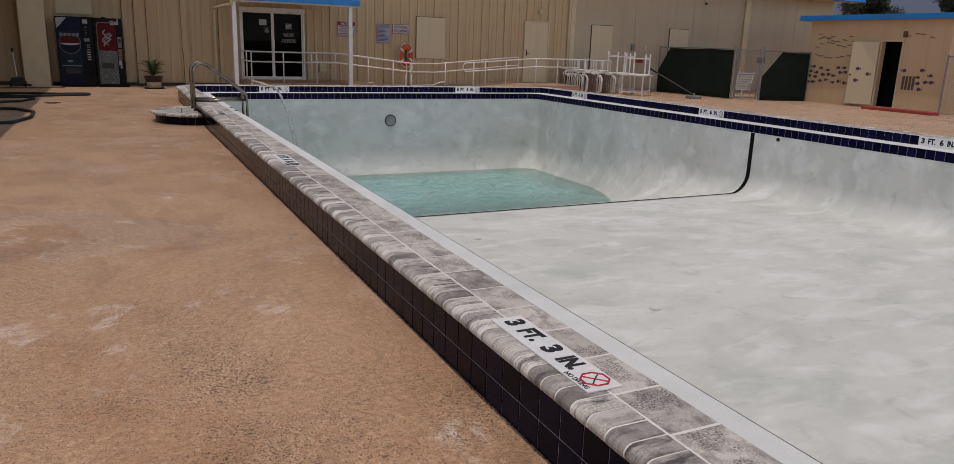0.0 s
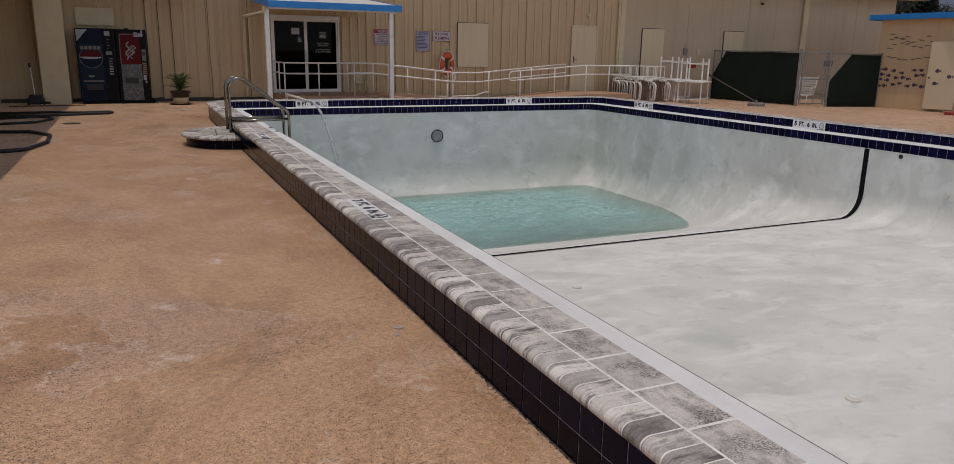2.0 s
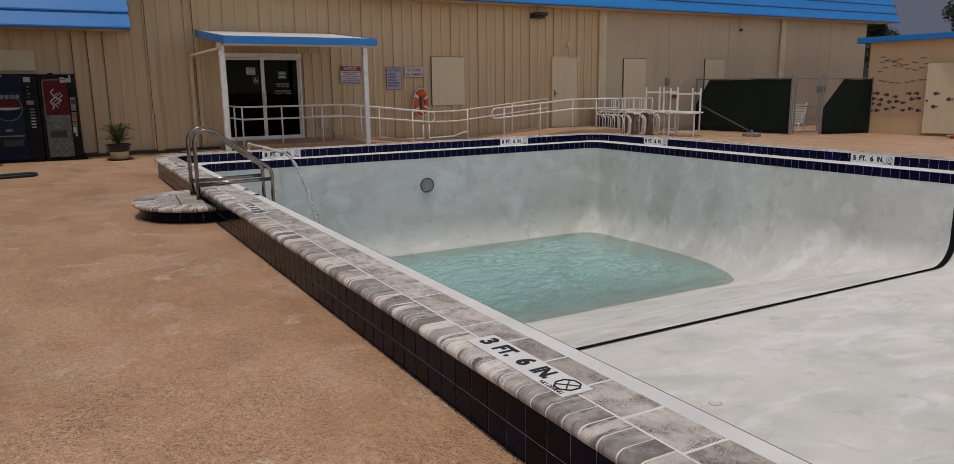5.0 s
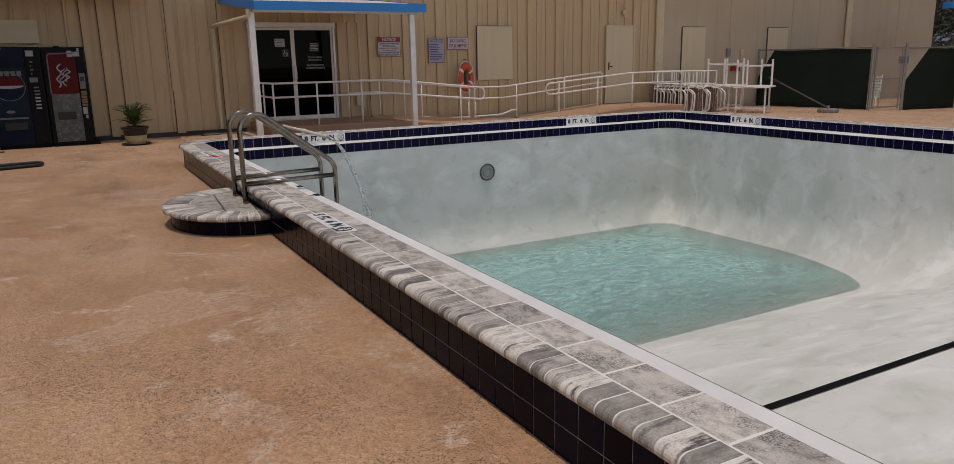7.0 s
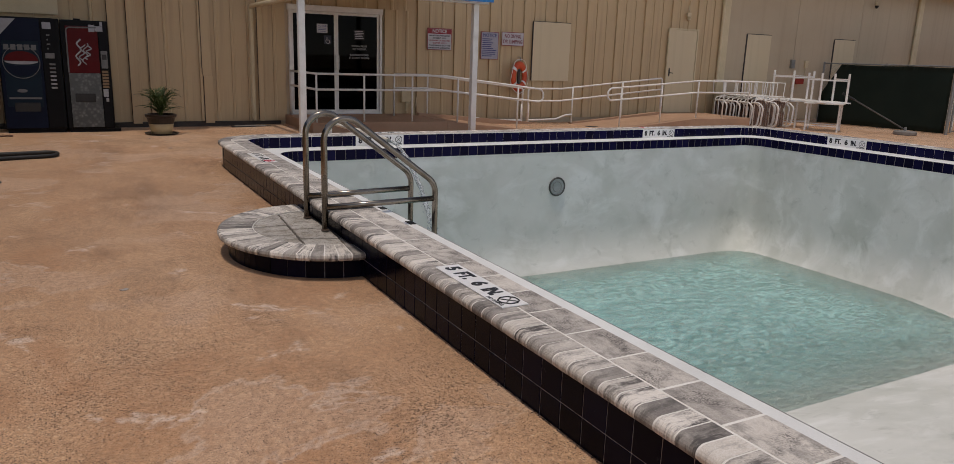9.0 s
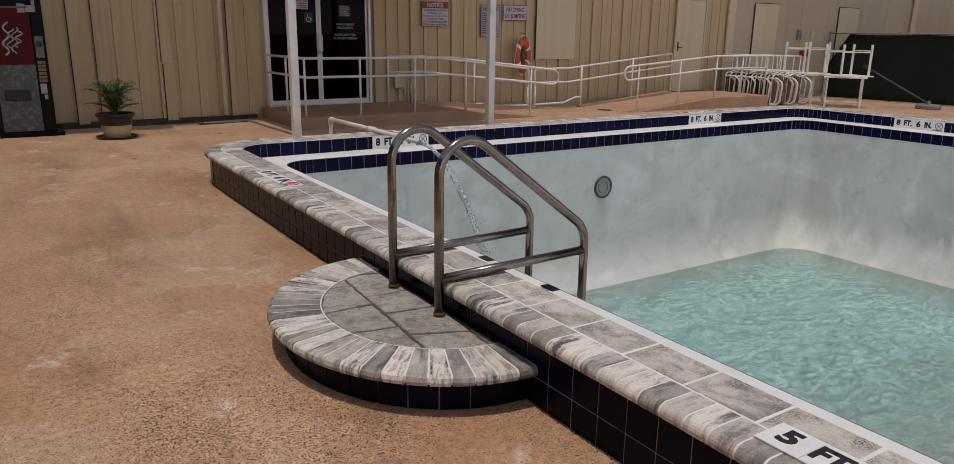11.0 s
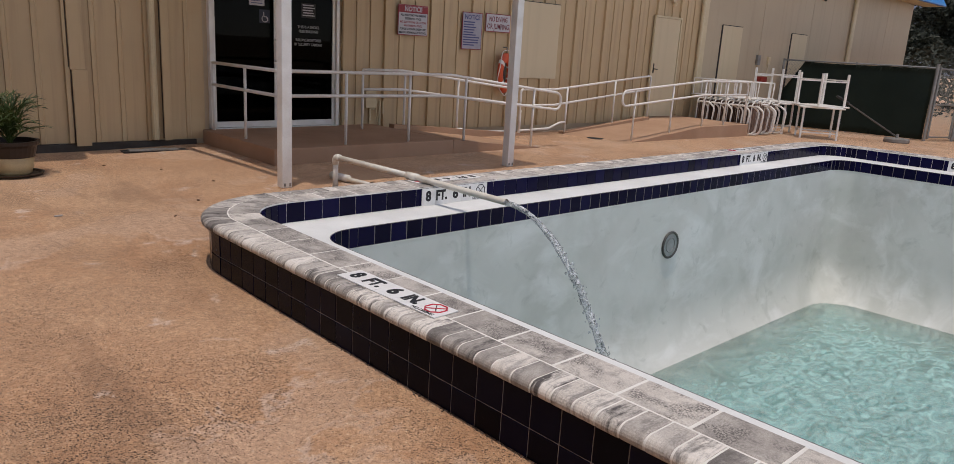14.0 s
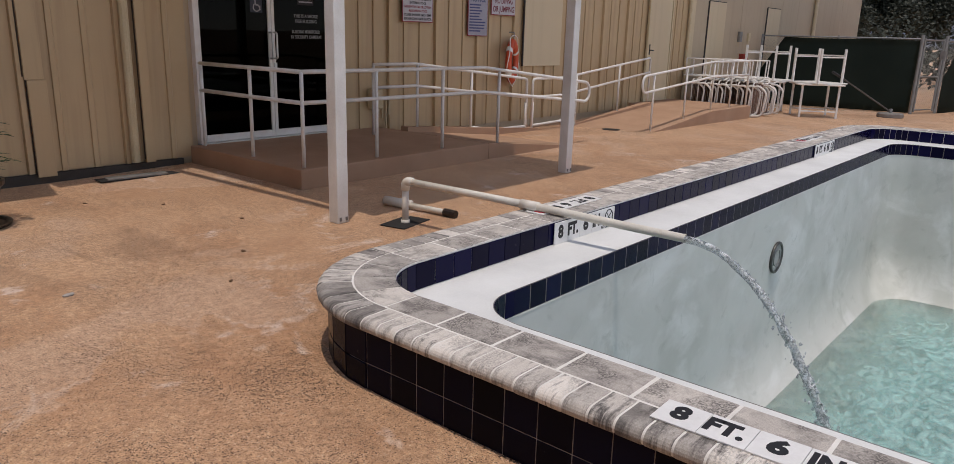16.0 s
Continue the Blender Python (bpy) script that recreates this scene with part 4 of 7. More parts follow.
# ---------- signs ----------
def sign(name, x0, x1, z0, z1, mat, rim, label):
    ob = empty(name, pose(x0, WALL_Y - 0.0515, z0), label, "sign", "wall signs")
    w, h = x1 - x0, z1 - z0
    part("rim", boxed(0, w, -0.006, 0.0, 0, h, 0.002), rim, ob)
    part("board", boxed(0.012, w - 0.012, -0.0095, -0.0062, 0.012, h - 0.012, 0.0), mat, ob)
    return ob, w, h


def words(ob, text, x, z, size, mat, width=None, y=-0.0105, bold=0.0):
    return lettering("lettering", text, size, pose(x, y, z, 90, 0, 0), mat, ob, width=width, bold=bold, depth=0.0007)


s1, w, h = sign("notice_sign", 5.45, 6.06, 1.685, 2.165, M_SIGNWHITE, M_SIGNRED, "white wall notice with a red header about showering")
part("header", boxed(0.014, w - 0.014, -0.0125, -0.0098, h - 0.125, h - 0.014), M_SIGNRED, s1)
words(s1, "NOTICE", w / 2, h - 0.069, 0.105, M_SIGNWHITE, 0.36, -0.0135, 0.003)
for k, (t, m, ww) in enumerate((("ALL MUST SHOWER BEFORE", M_INK, 0.52), ("ENTERING POOL", M_INK, 0.33), ("NO SUNTAN OIL OR LOTION", M_SIGNRED, 0.53), ("ALLOWED IN POOL", M_SIGNRED, 0.37), ("PLEASE SHOWER EACH TIME", M_INK, 0.53), ("BEFORE GOING BACK IN POOL", M_INK, 0.55))):
    words(s1, t, w / 2, h - 0.165 - k * 0.054, 0.046, m, ww, bold=0.0012)
s2, w, h = sign("notice_sign", 6.83, 7.30, 1.515, 2.145, M_SIGNBLUE, M_SIGNRED, "tall pale grey wall notice with small print")
words(s2, "NOTICE", w / 2, h - 0.085, 0.11, M_INKBLUE, 0.36, -0.0105, 0.002)
rs = random.Random(4)
for k in range(10):
    ln = rs.uniform(0.22, 0.39)
    part("text_bar", boxed(0.035, 0.035 + ln, -0.0112, -0.0097, h - 0.175 - k * 0.043, h - 0.155 - k * 0.043), M_INKBLUE, s2)
s3, w, h = sign("no_diving_sign", 7.385, 8.0, 1.845, 2.16, M_SIGNWHITE, M_SIGNRED, "white wall sign with dark red lettering against diving")
M_DKRED = worn("dark_red_ink", (0.17, 0.012, 0.02), (0.14, 0.01, 0.018), 6, 0.6, 0.0)
words(s3, "NO DIVING", w / 2, h * 0.69, 0.125, M_DKRED, 0.45, bold=0.002)
words(s3, "OR JUMPING", w / 2, h * 0.29, 0.125, M_DKRED, 0.54, bold=0.002)
# stickers and lettering on the door glass
gz0 = WALL_Y - 0.001
stick = empty("door_notice_sticker", pose(2.93, gz0, 1.95), "small white notice sticker on the door glass", "sticker")
part("sheet", boxed(0, 0.23, -0.002, 0, 0, 0.18), M_SIGNWHITE, stick)
words(stick, "NOTICE", 0.115, 0.14, 0.05, M_INKBLUE, 0.19, -0.003, 0.001)
for k in range(3):
    part("text_bar", boxed(0.03, 0.20, -0.0032, -0.002, 0.09 - k * 0.032, 0.102 - k * 0.032), M_INKBLUE, stick)
M_ACCESS = worn("access_dark", (0.012, 0.016, 0.03), (0.016, 0.02, 0.036), 5, 0.5, 0.0)
acc = empty("access_sticker", pose(3.08, gz0, 1.72), "small dark wheelchair access sticker on the door glass", "sticker")
part("sheet", boxed(0, 0.16, -0.002, 0, 0, 0.18), M_ACCESS, acc)
bm = tube(bmesh.new(), [(0.085 + 0.045 * math.cos(a), -0.0035, 0.06 + 0.045 * math.sin(a)) for a in [math.radians(v) for v in range(130, 400, 18)]], 0.006, 5)
part("wheel_sign", bm, M_SIGNWHITE, acc)
part("seat_sign", tube(bmesh.new(), fillet([(0.065, -0.0035, 0.15), (0.068, -0.0035, 0.085), (0.11, -0.0035, 0.085), (0.13, -0.0035, 0.03)], 0.01), 0.007, 5), M_SIGNWHITE, acc)
M_LETTER = worn("faded_white_lettering", (0.30, 0.30, 0.30), (0.22, 0.22, 0.22), 6, 0.5, 0.0)
dl = empty("door_lettering", pose(3.86, gz0, 1.4), "small white lettering on the door glass", "sticker")
for k, (t, ww) in enumerate((("THIS IS A SMOKE", 0.36), ("FREE BUILDING", 0.32), ("", 0), ("BUILDING MONITORED", 0.42), ("BY SECURITY CAMERAS", 0.46))):
    if t:
        words(dl, t, 0, 0.30 - k * 0.062, 0.055, M_LETTER, ww, -0.002, 0.001)
part("text_panel", boxed(-0.12, 0.12, -0.0015, 0, 0.43, 0.64), M_DARK, dl)
for k in range(5):
    part("text_bar", boxed(-0.10 + 0.01 * (k % 2), 0.10 - 0.015 * (k % 3), -0.0028, -0.0016, 0.46 + k * 0.036, 0.475 + k * 0.036), M_SIGNWHITE, dl)

# ---------- life ring ----------
M_ORANGE = worn("orange_ring_vinyl", (0.60, 0.085, 0.025), (0.50, 0.065, 0.02), 5, 0.45, 0.1)
ring = empty("life_ring", pose(7.86, WALL_Y - 0.14, 1.13, 0, 0, 24), "orange life ring with white bands hung on the wall", "life ring")
bm = bmesh.new()
R, r = 0.235, 0.08
vs = [[bm.verts.new(((R + r * math.cos(v)) * math.cos(u), 0.65 * r * math.sin(v), (R + r * math.cos(v)) * 1.16 * math.sin(u))) for v in [k * math.tau / 12 for k in range(12)]] for u in [k * math.tau / 40 for k in range(40)]]
for i in range(40):
    for k in range(12):
        bm.faces.new((vs[i][k], vs[i][(k + 1) % 12], vs[(i + 1) % 40][(k + 1) % 12], vs[(i + 1) % 40][k]))
bmesh.ops.recalc_face_normals(bm, faces=bm.faces[:])
part("ring_body", bm, M_ORANGE, ring, smooth=True)
for deg in (35, 145, 215, 325):
    u0 = math.radians(deg)
    bm = bmesh.new()
    vs = [[bm.verts.new(((R + 1.06 * r * math.cos(v)) * math.cos(u), 0.69 * r * math.sin(v), (R + 1.06 * r * math.cos(v)) * 1.16 * math.sin(u))) for v in [k * math.tau / 12 for k in range(12)]] for u in (u0 - 0.11, u0, u0 + 0.11)]
    for i in range(2):
        for k in range(12):
            bm.faces.new((vs[i][k], vs[i][(k + 1) % 12], vs[i + 1][(k + 1) % 12], vs[i + 1][k]))
    bmesh.ops.recalc_face_normals(bm, faces=bm.faces[:])
    part("band", bm, M_WHITE, ring, "white reflective band", smooth=True)
part("rope", tube(bmesh.new(), [(0.355 * math.cos(u), -0.02 + 0.02 * math.sin(4 * u), 0.41 * math.sin(u)) for u in [k * math.tau / 48 for k in range(48)]], 0.008, 6, True), M_WHITE, ring, "white grab rope")
part("strap", boxed(-0.045, 0.045, 0.0, 0.03, -0.3, 0.30, 0.01), M_SEAL, ring)
part("hook", tube(bmesh.new(), fillet([(0, 0.065, 0.46), (0, -0.02, 0.46), (0, -0.02, 0.36)], 0.02), 0.01, 6), M_GALV, ring)


# ---------- vending machines ----------
M_VBLUE = worn("navy_vending_print", (0.003, 0.006, 0.018), (0.005, 0.009, 0.025), 3, 0.35, 0.02, 90.0, 0.0, 0.1)
M_VTEAL = worn("dark_teal_print", (0.006, 0.014, 0.024), (0.008, 0.018, 0.03), 3, 0.35, 0.02, 90.0, 0.0, 0.1)
M_VRED = worn("red_vending_print", (0.085, 0.005, 0.006), (0.065, 0.004, 0.005), 4, 0.35, 0.02, 90.0, 0.0, 0.1)
M_VWHITE = worn("white_vending_print", (0.30, 0.30, 0.31), (0.23, 0.23, 0.24), 6, 0.35, 0.0)
M_VGREY = worn("grey_vending_trim", (0.13, 0.13, 0.13), (0.09, 0.09, 0.09), 6, 0.4, 0.02)
M_CASE = worn("black_vending_case", (0.004, 0.004, 0.005), (0.007, 0.007, 0.008), 3, 0.45, 0.03, 90.0, 0.0, 0.1)


def ice_material():
    n = Nodes("printed_ice")
    v = n.coords()
    vor = n.add("TexVoronoi", Vector=v, Scale=16.0)
    n.color(n.mix(n.fade(n.noise(v, 9.0, 5, 0.7, 1.0), 0.35, 0.7), (0.05, 0.055, 0.055), n.ramp(vor.outputs["Distance"], [(0.0, (0.22, 0.23, 0.22)), (0.6, (0.06, 0.065, 0.065))])))
    return n.set(0.3, 0, 0.4)


M_ICE = ice_material()


def disc(bm, cx, cz, rx, rz, y0, y1, a0=0.0, a1=360.0, n=28):
    """A flat oval or a slice of one, facing -y."""
    full = a1 - a0 >= 359.9
    us = [math.radians(a0 + (a1 - a0) * k / n) for k in range(n if full else n + 1)]
    f = [bm.verts.new((cx + rx * math.cos(u), y0, cz + rz * math.sin(u))) for u in us]
    b = [bm.verts.new((cx + rx * math.cos(u), y1, cz + rz * math.sin(u))) for u in us]
    bm.faces.new(f)
    bm.faces.new(b[::-1])
    for k in range(len(us)):
        bm.faces.new((f[k], f[(k + 1) % len(us)], b[(k + 1) % len(us)], b[k]))
    bmesh.ops.recalc_face_normals(bm, faces=bm.faces[:])
    return bm


VZ = deck_z(-2, 18.5)
va = empty("vending_machine", pose(-2.74, 18.46, VZ), "tall dark blue drinks vending machine with a round tricolour emblem", "vending machine", "vending machines")
W, H = 0.93, 1.94
part("cabinet", boxed(0, W, 0.03, 0.72, 0.06, H, 0.012), M_CASE, va)
part("plinth", boxed(0.03, W - 0.03, 0.06, 0.70, 0.0, 0.058), M_CASE, va)
front = part("front_panel", boxed(0.02, 0.64, 0.006, 0.029, 0.08, H - 0.02, 0.004), M_VBLUE, va)
column = part("side_column", boxed(0.648, W - 0.012, 0.004, 0.029, 0.08, H - 0.02, 0.006), M_CASE, va)
bm = bmesh.new()
vs = [bm.verts.new(p) for p in ((0.025, 0.004, H - 0.03), (0.025, 0.004, H - 0.34), (0.30, 0.004, H - 0.03))]
bm.faces.new(vs)
part("corner_print", bm, M_VWHITE, front, "white triangle print")
part("bottle_print", boxed(0.07, 0.60, 0.001, 0.0055, 0.45, 1.55, 0.002), M_VTEAL, front)
part("emblem_ring", tube(bmesh.new(), [(0.33 + 0.27 * math.cos(u), 0.0, 1.20 + 0.27 * math.sin(u)) for u in [k * math.tau / 36 for k in range(36)]], 0.006, 5, True), M_VGREY, va)
part("emblem_red", disc(bmesh.new(), 0.33, 1.22, 0.25, 0.16, -0.003, 0.0, 0, 180), M_VRED, va)
part("emblem_white", disc(bmesh.new(), 0.33, 1.215, 0.25, 0.055, -0.0045, -0.001, 180, 360), M_VWHITE, va)
part("emblem_blue", disc(bmesh.new(), 0.33, 1.14, 0.235, 0.17, -0.0035, 0.0, 180, 360), M_VBLUE, va)
for k in range(5):
    part("brand_bar", boxed(0.09 + k * 0.1, 0.165 + k * 0.1, -0.003, 0.0, 1.40, 1.49), M_VGREY, va, "plain grey brand shape")
part("label_oval", disc(bmesh.new(), 0.30, 0.72, 0.075, 0.03, -0.002, 0.0005), M_VGREY, front)
part("bottle_band", boxed(0.10, 0.58, -0.0015, 0.0008, 0.58, 0.61), M_VGREY, va)
part("dispenser_slot", boxed(0.17, 0.55, -0.004, 0.004, 0.37, 0.52, 0.01), M_BLACK, front)
part("card_panel", boxed(0.69, 0.83, -0.004, 0.003, 1.27, 1.36, 0.004), M_VGREY, column)
part("price_sticker", boxed(0.68, 0.81, -0.001, 0.003, 1.76, 1.87), M_VWHITE, va)
for k in range(7):
    part("selection_button", boxed(0.74, 0.83, -0.006, 0.003, 0.76 + k * 0.066, 0.79 + k * 0.066, 0.003), M_VWHITE if k < 4 else M_VGREY, column)
for k in range(4):
    part("coin_detail", boxed(0.73, 0.75 + 0.03 * (k % 2), -0.003, 0.003, 1.42 + k * 0.075, 1.445 + k * 0.075), M_VGREY, column)
vb = empty("vending_machine", pose(-1.80, 18.46, VZ), "black drinks vending machine with red print above printed ice", "vending machine", "vending machines")
W, H = 0.74, 1.93
part("cabinet", boxed(0, W, 0.03, 0.74, 0.06, H, 0.012), M_CASE, vb)
part("plinth", boxed(0.02, W + 0.10, 0.04, 0.70, 0.0, 0.058), M_CASE, vb)
front = part("front_panel", boxed(0.08, 0.575, 0.006, 0.029, 0.09, 1.03, 0.004), M_ICE, vb, "grey printed ice panel")
column = part("side_column", boxed(0.583, W - 0.012, 0.002, 0.029, 0.09, H - 0.02, 0.006), M_CASE, vb)
part("red_panel", boxed(0.08, 0.575, 0.006, 0.029, 1.032, H - 0.1, 0.004), M_VRED, vb)
for k, (a, b, c) in enumerate(((0.0, 0.45, 0.02), (0.06, 0.30, 0.014), (0.02, 0.36, 0.012), (0.11, 0.22, 0.016))):
    bm = tube(bmesh.new(), [(0.26 + 0.05 * k + 0.035 * math.sin(u * 2.2 + k) + 0.05 * (u / 6 - 0.5), 0.002, 1.16 + a + b * u / 6) for u in [q * 0.25 for q in range(25)]], c * 0.7, 5)
    part("brand_swirl", bm, M_VWHITE, vb, "plain white brand squiggle")
part("panel_frost", tube(bmesh.new(), fillet([(0.085, 0.004, 1.04), (0.09, 0.004, 1.80), (0.56, 0.004, 1.815)], 0.06), 0.014, 6), M_VGREY, vb)
part("dispenser_slot", boxed(0.15, 0.47, -0.004, 0.006, 0.53, 0.68, 0.01), M_BLACK, front)
part("coin_panel", boxed(0.60, 0.705, -0.006, 0.002, 1.12, 1.42, 0.006), M_VGREY, column)
part("coin_screen", boxed(0.615, 0.69, -0.008, -0.006, 1.27, 1.36), M_BLACK, vb)
M_BRONZE = worn("bronze_button", (0.20, 0.12, 0.06), (0.15, 0.09, 0.045), 5, 0.4, 0.02)
for k in range(6):
    part("selection_button", boxed(0.60, 0.70, -0.006, 0.001, 0.78 + k * 0.052, 0.82 + k * 0.052, 0.003), M_BRONZE, column)
for a in ((0.44, 0.53, 1.74, 1.86), (0.535, 0.66, 1.75, 1.84), (0.62, 0.66, 1.845, 1.91), (0.60, 0.68, 0.62, 0.76), (0.635, 0.68, 0.54, 0.605)):
    part("sticker", boxed(a[0], a[1], -0.003, 0.001, a[2], a[3]), M_VWHITE, vb, "white paper sticker")
part("top_hook", boxed(0.22, 0.33, 0.2, 0.26, H + 0.001, H + 0.03, 0.005), M_CASE, vb)
back_board = part("meter_board", boxed(-2.72, -1.80, WALL_Y - 0.075, WALL_Y - 0.036, 2.05, 2.5, 0.006), M_TRIM, None)
tagged(back_board, "flat cream board on the wall above a vending machine", "board")

# ---------- potted plant ----------
M_LEAFG = Nodes("palm_leaf")
_v = M_LEAFG.coords()
M_LEAFG.color(M_LEAFG.mix(M_LEAFG.fade(M_LEAFG.noise(_v, 6.0, 4), 0.3, 0.7), (0.022, 0.045, 0.010), (0.075, 0.105, 0.028)))
M_LEAFG = M_LEAFG.set(0.5, 0, 0.4)
M_POTC = worn("cream_glazed_pot", (0.56, 0.42, 0.22), (0.48, 0.35, 0.18), 5, 0.45, 0.1)
M_POTD = worn("dark_glazed_band", (0.018, 0.013, 0.011), (0.03, 0.02, 0.016), 6, 0.4, 0.1)
M_SOIL = worn("potting_soil", (0.04, 0.028, 0.02), (0.025, 0.018, 0.013), 20, 0.95, 0.5)
pot = empty("potted_plant", pose(-0.34, 17.86, deck_z(0, 18.4)), "small bushy palm in a cream and brown glazed pot", "potted plant")
part("saucer", lathe(bmesh.new(), [(0.22, 0.0), (0.27, 0.012), (0.285, 0.035), (0.26, 0.036), (0.24, 0.018)]), M_POTD, pot)
body = part("pot_body", lathe(bmesh.new(), [(0.165, 0.02), (0.175, 0.03), (0.21, 0.195)]), M_POTC, pot, smooth=True)
part("pot_collar", lathe(bmesh.new(), [(0.212, 0.196), (0.235, 0.30), (0.262, 0.325), (0.265, 0.36), (0.24, 0.362), (0.225, 0.31)]), M_POTD, body, "dark brown glazed collar")
part("soil", lathe(bmesh.new(), [(0.22, 0.29), (0.22, 0.315)]), M_SOIL, body)
rp = random.Random(12)
bm = bmesh.new()
for k in range(72):
    a, reach, rise = rp.uniform(0, math.tau), rp.uniform(0.05, 0.34), rp.uniform(0.16, 0.58)
    if math.cos(a) < -0.3 and rp.random() < 0.4:
        reach += 0.06
    c, s = math.cos(a), math.sin(a)
    prev = None
    stem = [Vector((c * reach * (t ** 1.2), s * reach * (t ** 1.2), 0.31 + rise * (1.9 * t - 1.05 * t * t))) for t in [q / 7 for q in range(8)]]
    for q in range(2, 8):
        p = stem[q]
        d = (stem[q] - stem[q - 1]).normalized()
        for sd in (-1, 1):
            side = Vector((-s, c, 0)) * sd
            ln = rp.uniform(0.08, 0.15)
            tip = p + side * ln * 0.5 + d * ln * 0.8 - Vector((0, 0, 0.03 * rp.random()))
            mid_p = p + side * ln * 0.24 + d * ln * 0.35
            w = Vector((0, 0, 1)).cross(tip - p).normalized() * 0.009
            bm.faces.new([bm.verts.new(v) for v in (p, mid_p + w, tip, mid_p - w)])
    tube(bm, stem, 0.004, 4)
part("foliage", bm, M_LEAFG, pot, "arching green palm fronds")

# ---------- things at the west side ----------
def hose(name, pts, r, label, mat=M_BLACK):
    line = fillet([(x, y, deck_z(x, y) + r) for x, y in pts], 0.16, 6)
    o = Vector(line[0])
    ob = part(name, tube(bmesh.new(), [p - o for p in line], r, 8), mat, None, smooth=True)
    ob.matrix_basis = Matrix.Translation(o)
    return tagged(ob, label, "hose")


hose("garden_hose", [(-4.2, 14.9), (-3.3, 14.75), (-2.5, 15.0), (-1.96, 15.12), (-1.95, 15.55), (-2.6, 15.40), (-3.2, 15.6), (-4.3, 15.5)], 0.028, "thick black hose looped on the deck")
hose("garden_hose", [(-4.3, 13.1), (-3.3, 13.5), (-3.05, 14.1), (-3.25, 14.6), (-4.2, 14.3)], 0.026, "black hose bending on the shaded deck")
hose("garden_hose", [(-4.4, 11.8), (-3.2, 11.6), (-2.84, 10.9), (-2.80, 9.9), (-3.0, 9.0), (-4.2, 8.5)], 0.03, "thick black hose curving over the deck")
hose("thin_hose", [(-4.3, 17.75), (-3.4, 17.85), (-2.62, 17.95)], 0.012, "thin brown hose with a brass end", worn("brown_rubber", (0.09, 0.04, 0.025), (0.07, 0.03, 0.02), 5, 0.6))
cover = part("drain_cover", lathe(bmesh.new(), [(0.17, 0.0), (0.17, 0.006), (0.15, 0.008)], 0, 0, 20), M_DARK, None)
cover.matrix_basis = pose(-2.66, 13.3, 0.001)
tagged(cover, "round dark drain cover in the deck", "drain cover")
cart = empty("hand_cart", pose(-3.72, 17.9, 0.05), "upright pump cart with a black grip, standing in shade", "cart")
part("pole", tube(bmesh.new(), [(0, 0, 0.12), (-0.05, 0.04, 0.95)], 0.014, 8), M_ALU, cart)
part("grip", tube(bmesh.new(), [(-0.05, 0.04, 0.93), (-0.06, 0.05, 1.03)], 0.026, 8), M_BLACK, cart)
part("base_box", boxed(-0.14, 0.16, -0.14, 0.14, 0.03, 0.26, 0.03), M_BLACK, cart)
for sx in (-0.17, 0.17):
    part("wheel", tube(bmesh.new(), [(sx - 0.02, 0.05, 0.09), (sx + 0.02, 0.05, 0.09)], 0.09, 16), M_BLACK, cart)
part("coil", tube(bmesh.new(), [(0.22 + 0.10 * math.cos(u), -0.1 + 0.10 * math.sin(u), 0.04 + 0.02 * u / math.tau) for u in [k * 0.3 for k in range(60)]], 0.012, 6), M_BLACK, cart)
strip = part("loose_board", boxed(-0.30, 0.30, -0.06, 0.06, 0.0, 0.018, 0.004), M_GALV, None)
strip.matrix_basis = pose(1.42, 18.86, deck_z(1.4, 18.8) + 0.012, 0, 0, -4)
tagged(strip, "short grey metal strip lying at the wall foot", "board")
# dark sheet laid under the metal strip as its shadow
shadow_ob = part("strip_shadow", boxed(-0.40, 0.40, -0.09, 0.09, 0.0, 0.011, 0.003), M_DARK, None)
shadow_ob.matrix_basis = pose(1.45, 18.88, deck_z(1.4, 18.8) + 0.001, 0, 0, -4)
tagged(shadow_ob, "thin dark sheet drawn as the metal strip's shadow at the wall foot", "mat")

# scraps on the deck
rd = random.Random(7)
M_SCRAP = worn("sun_bleached_scrap", (0.50, 0.46, 0.43), (0.20, 0.17, 0.15), 20, 0.8, 0.2)
M_DRYLEAF = worn("dry_leaf", (0.16, 0.085, 0.04), (0.10, 0.05, 0.028), 20, 0.8, 0.2)
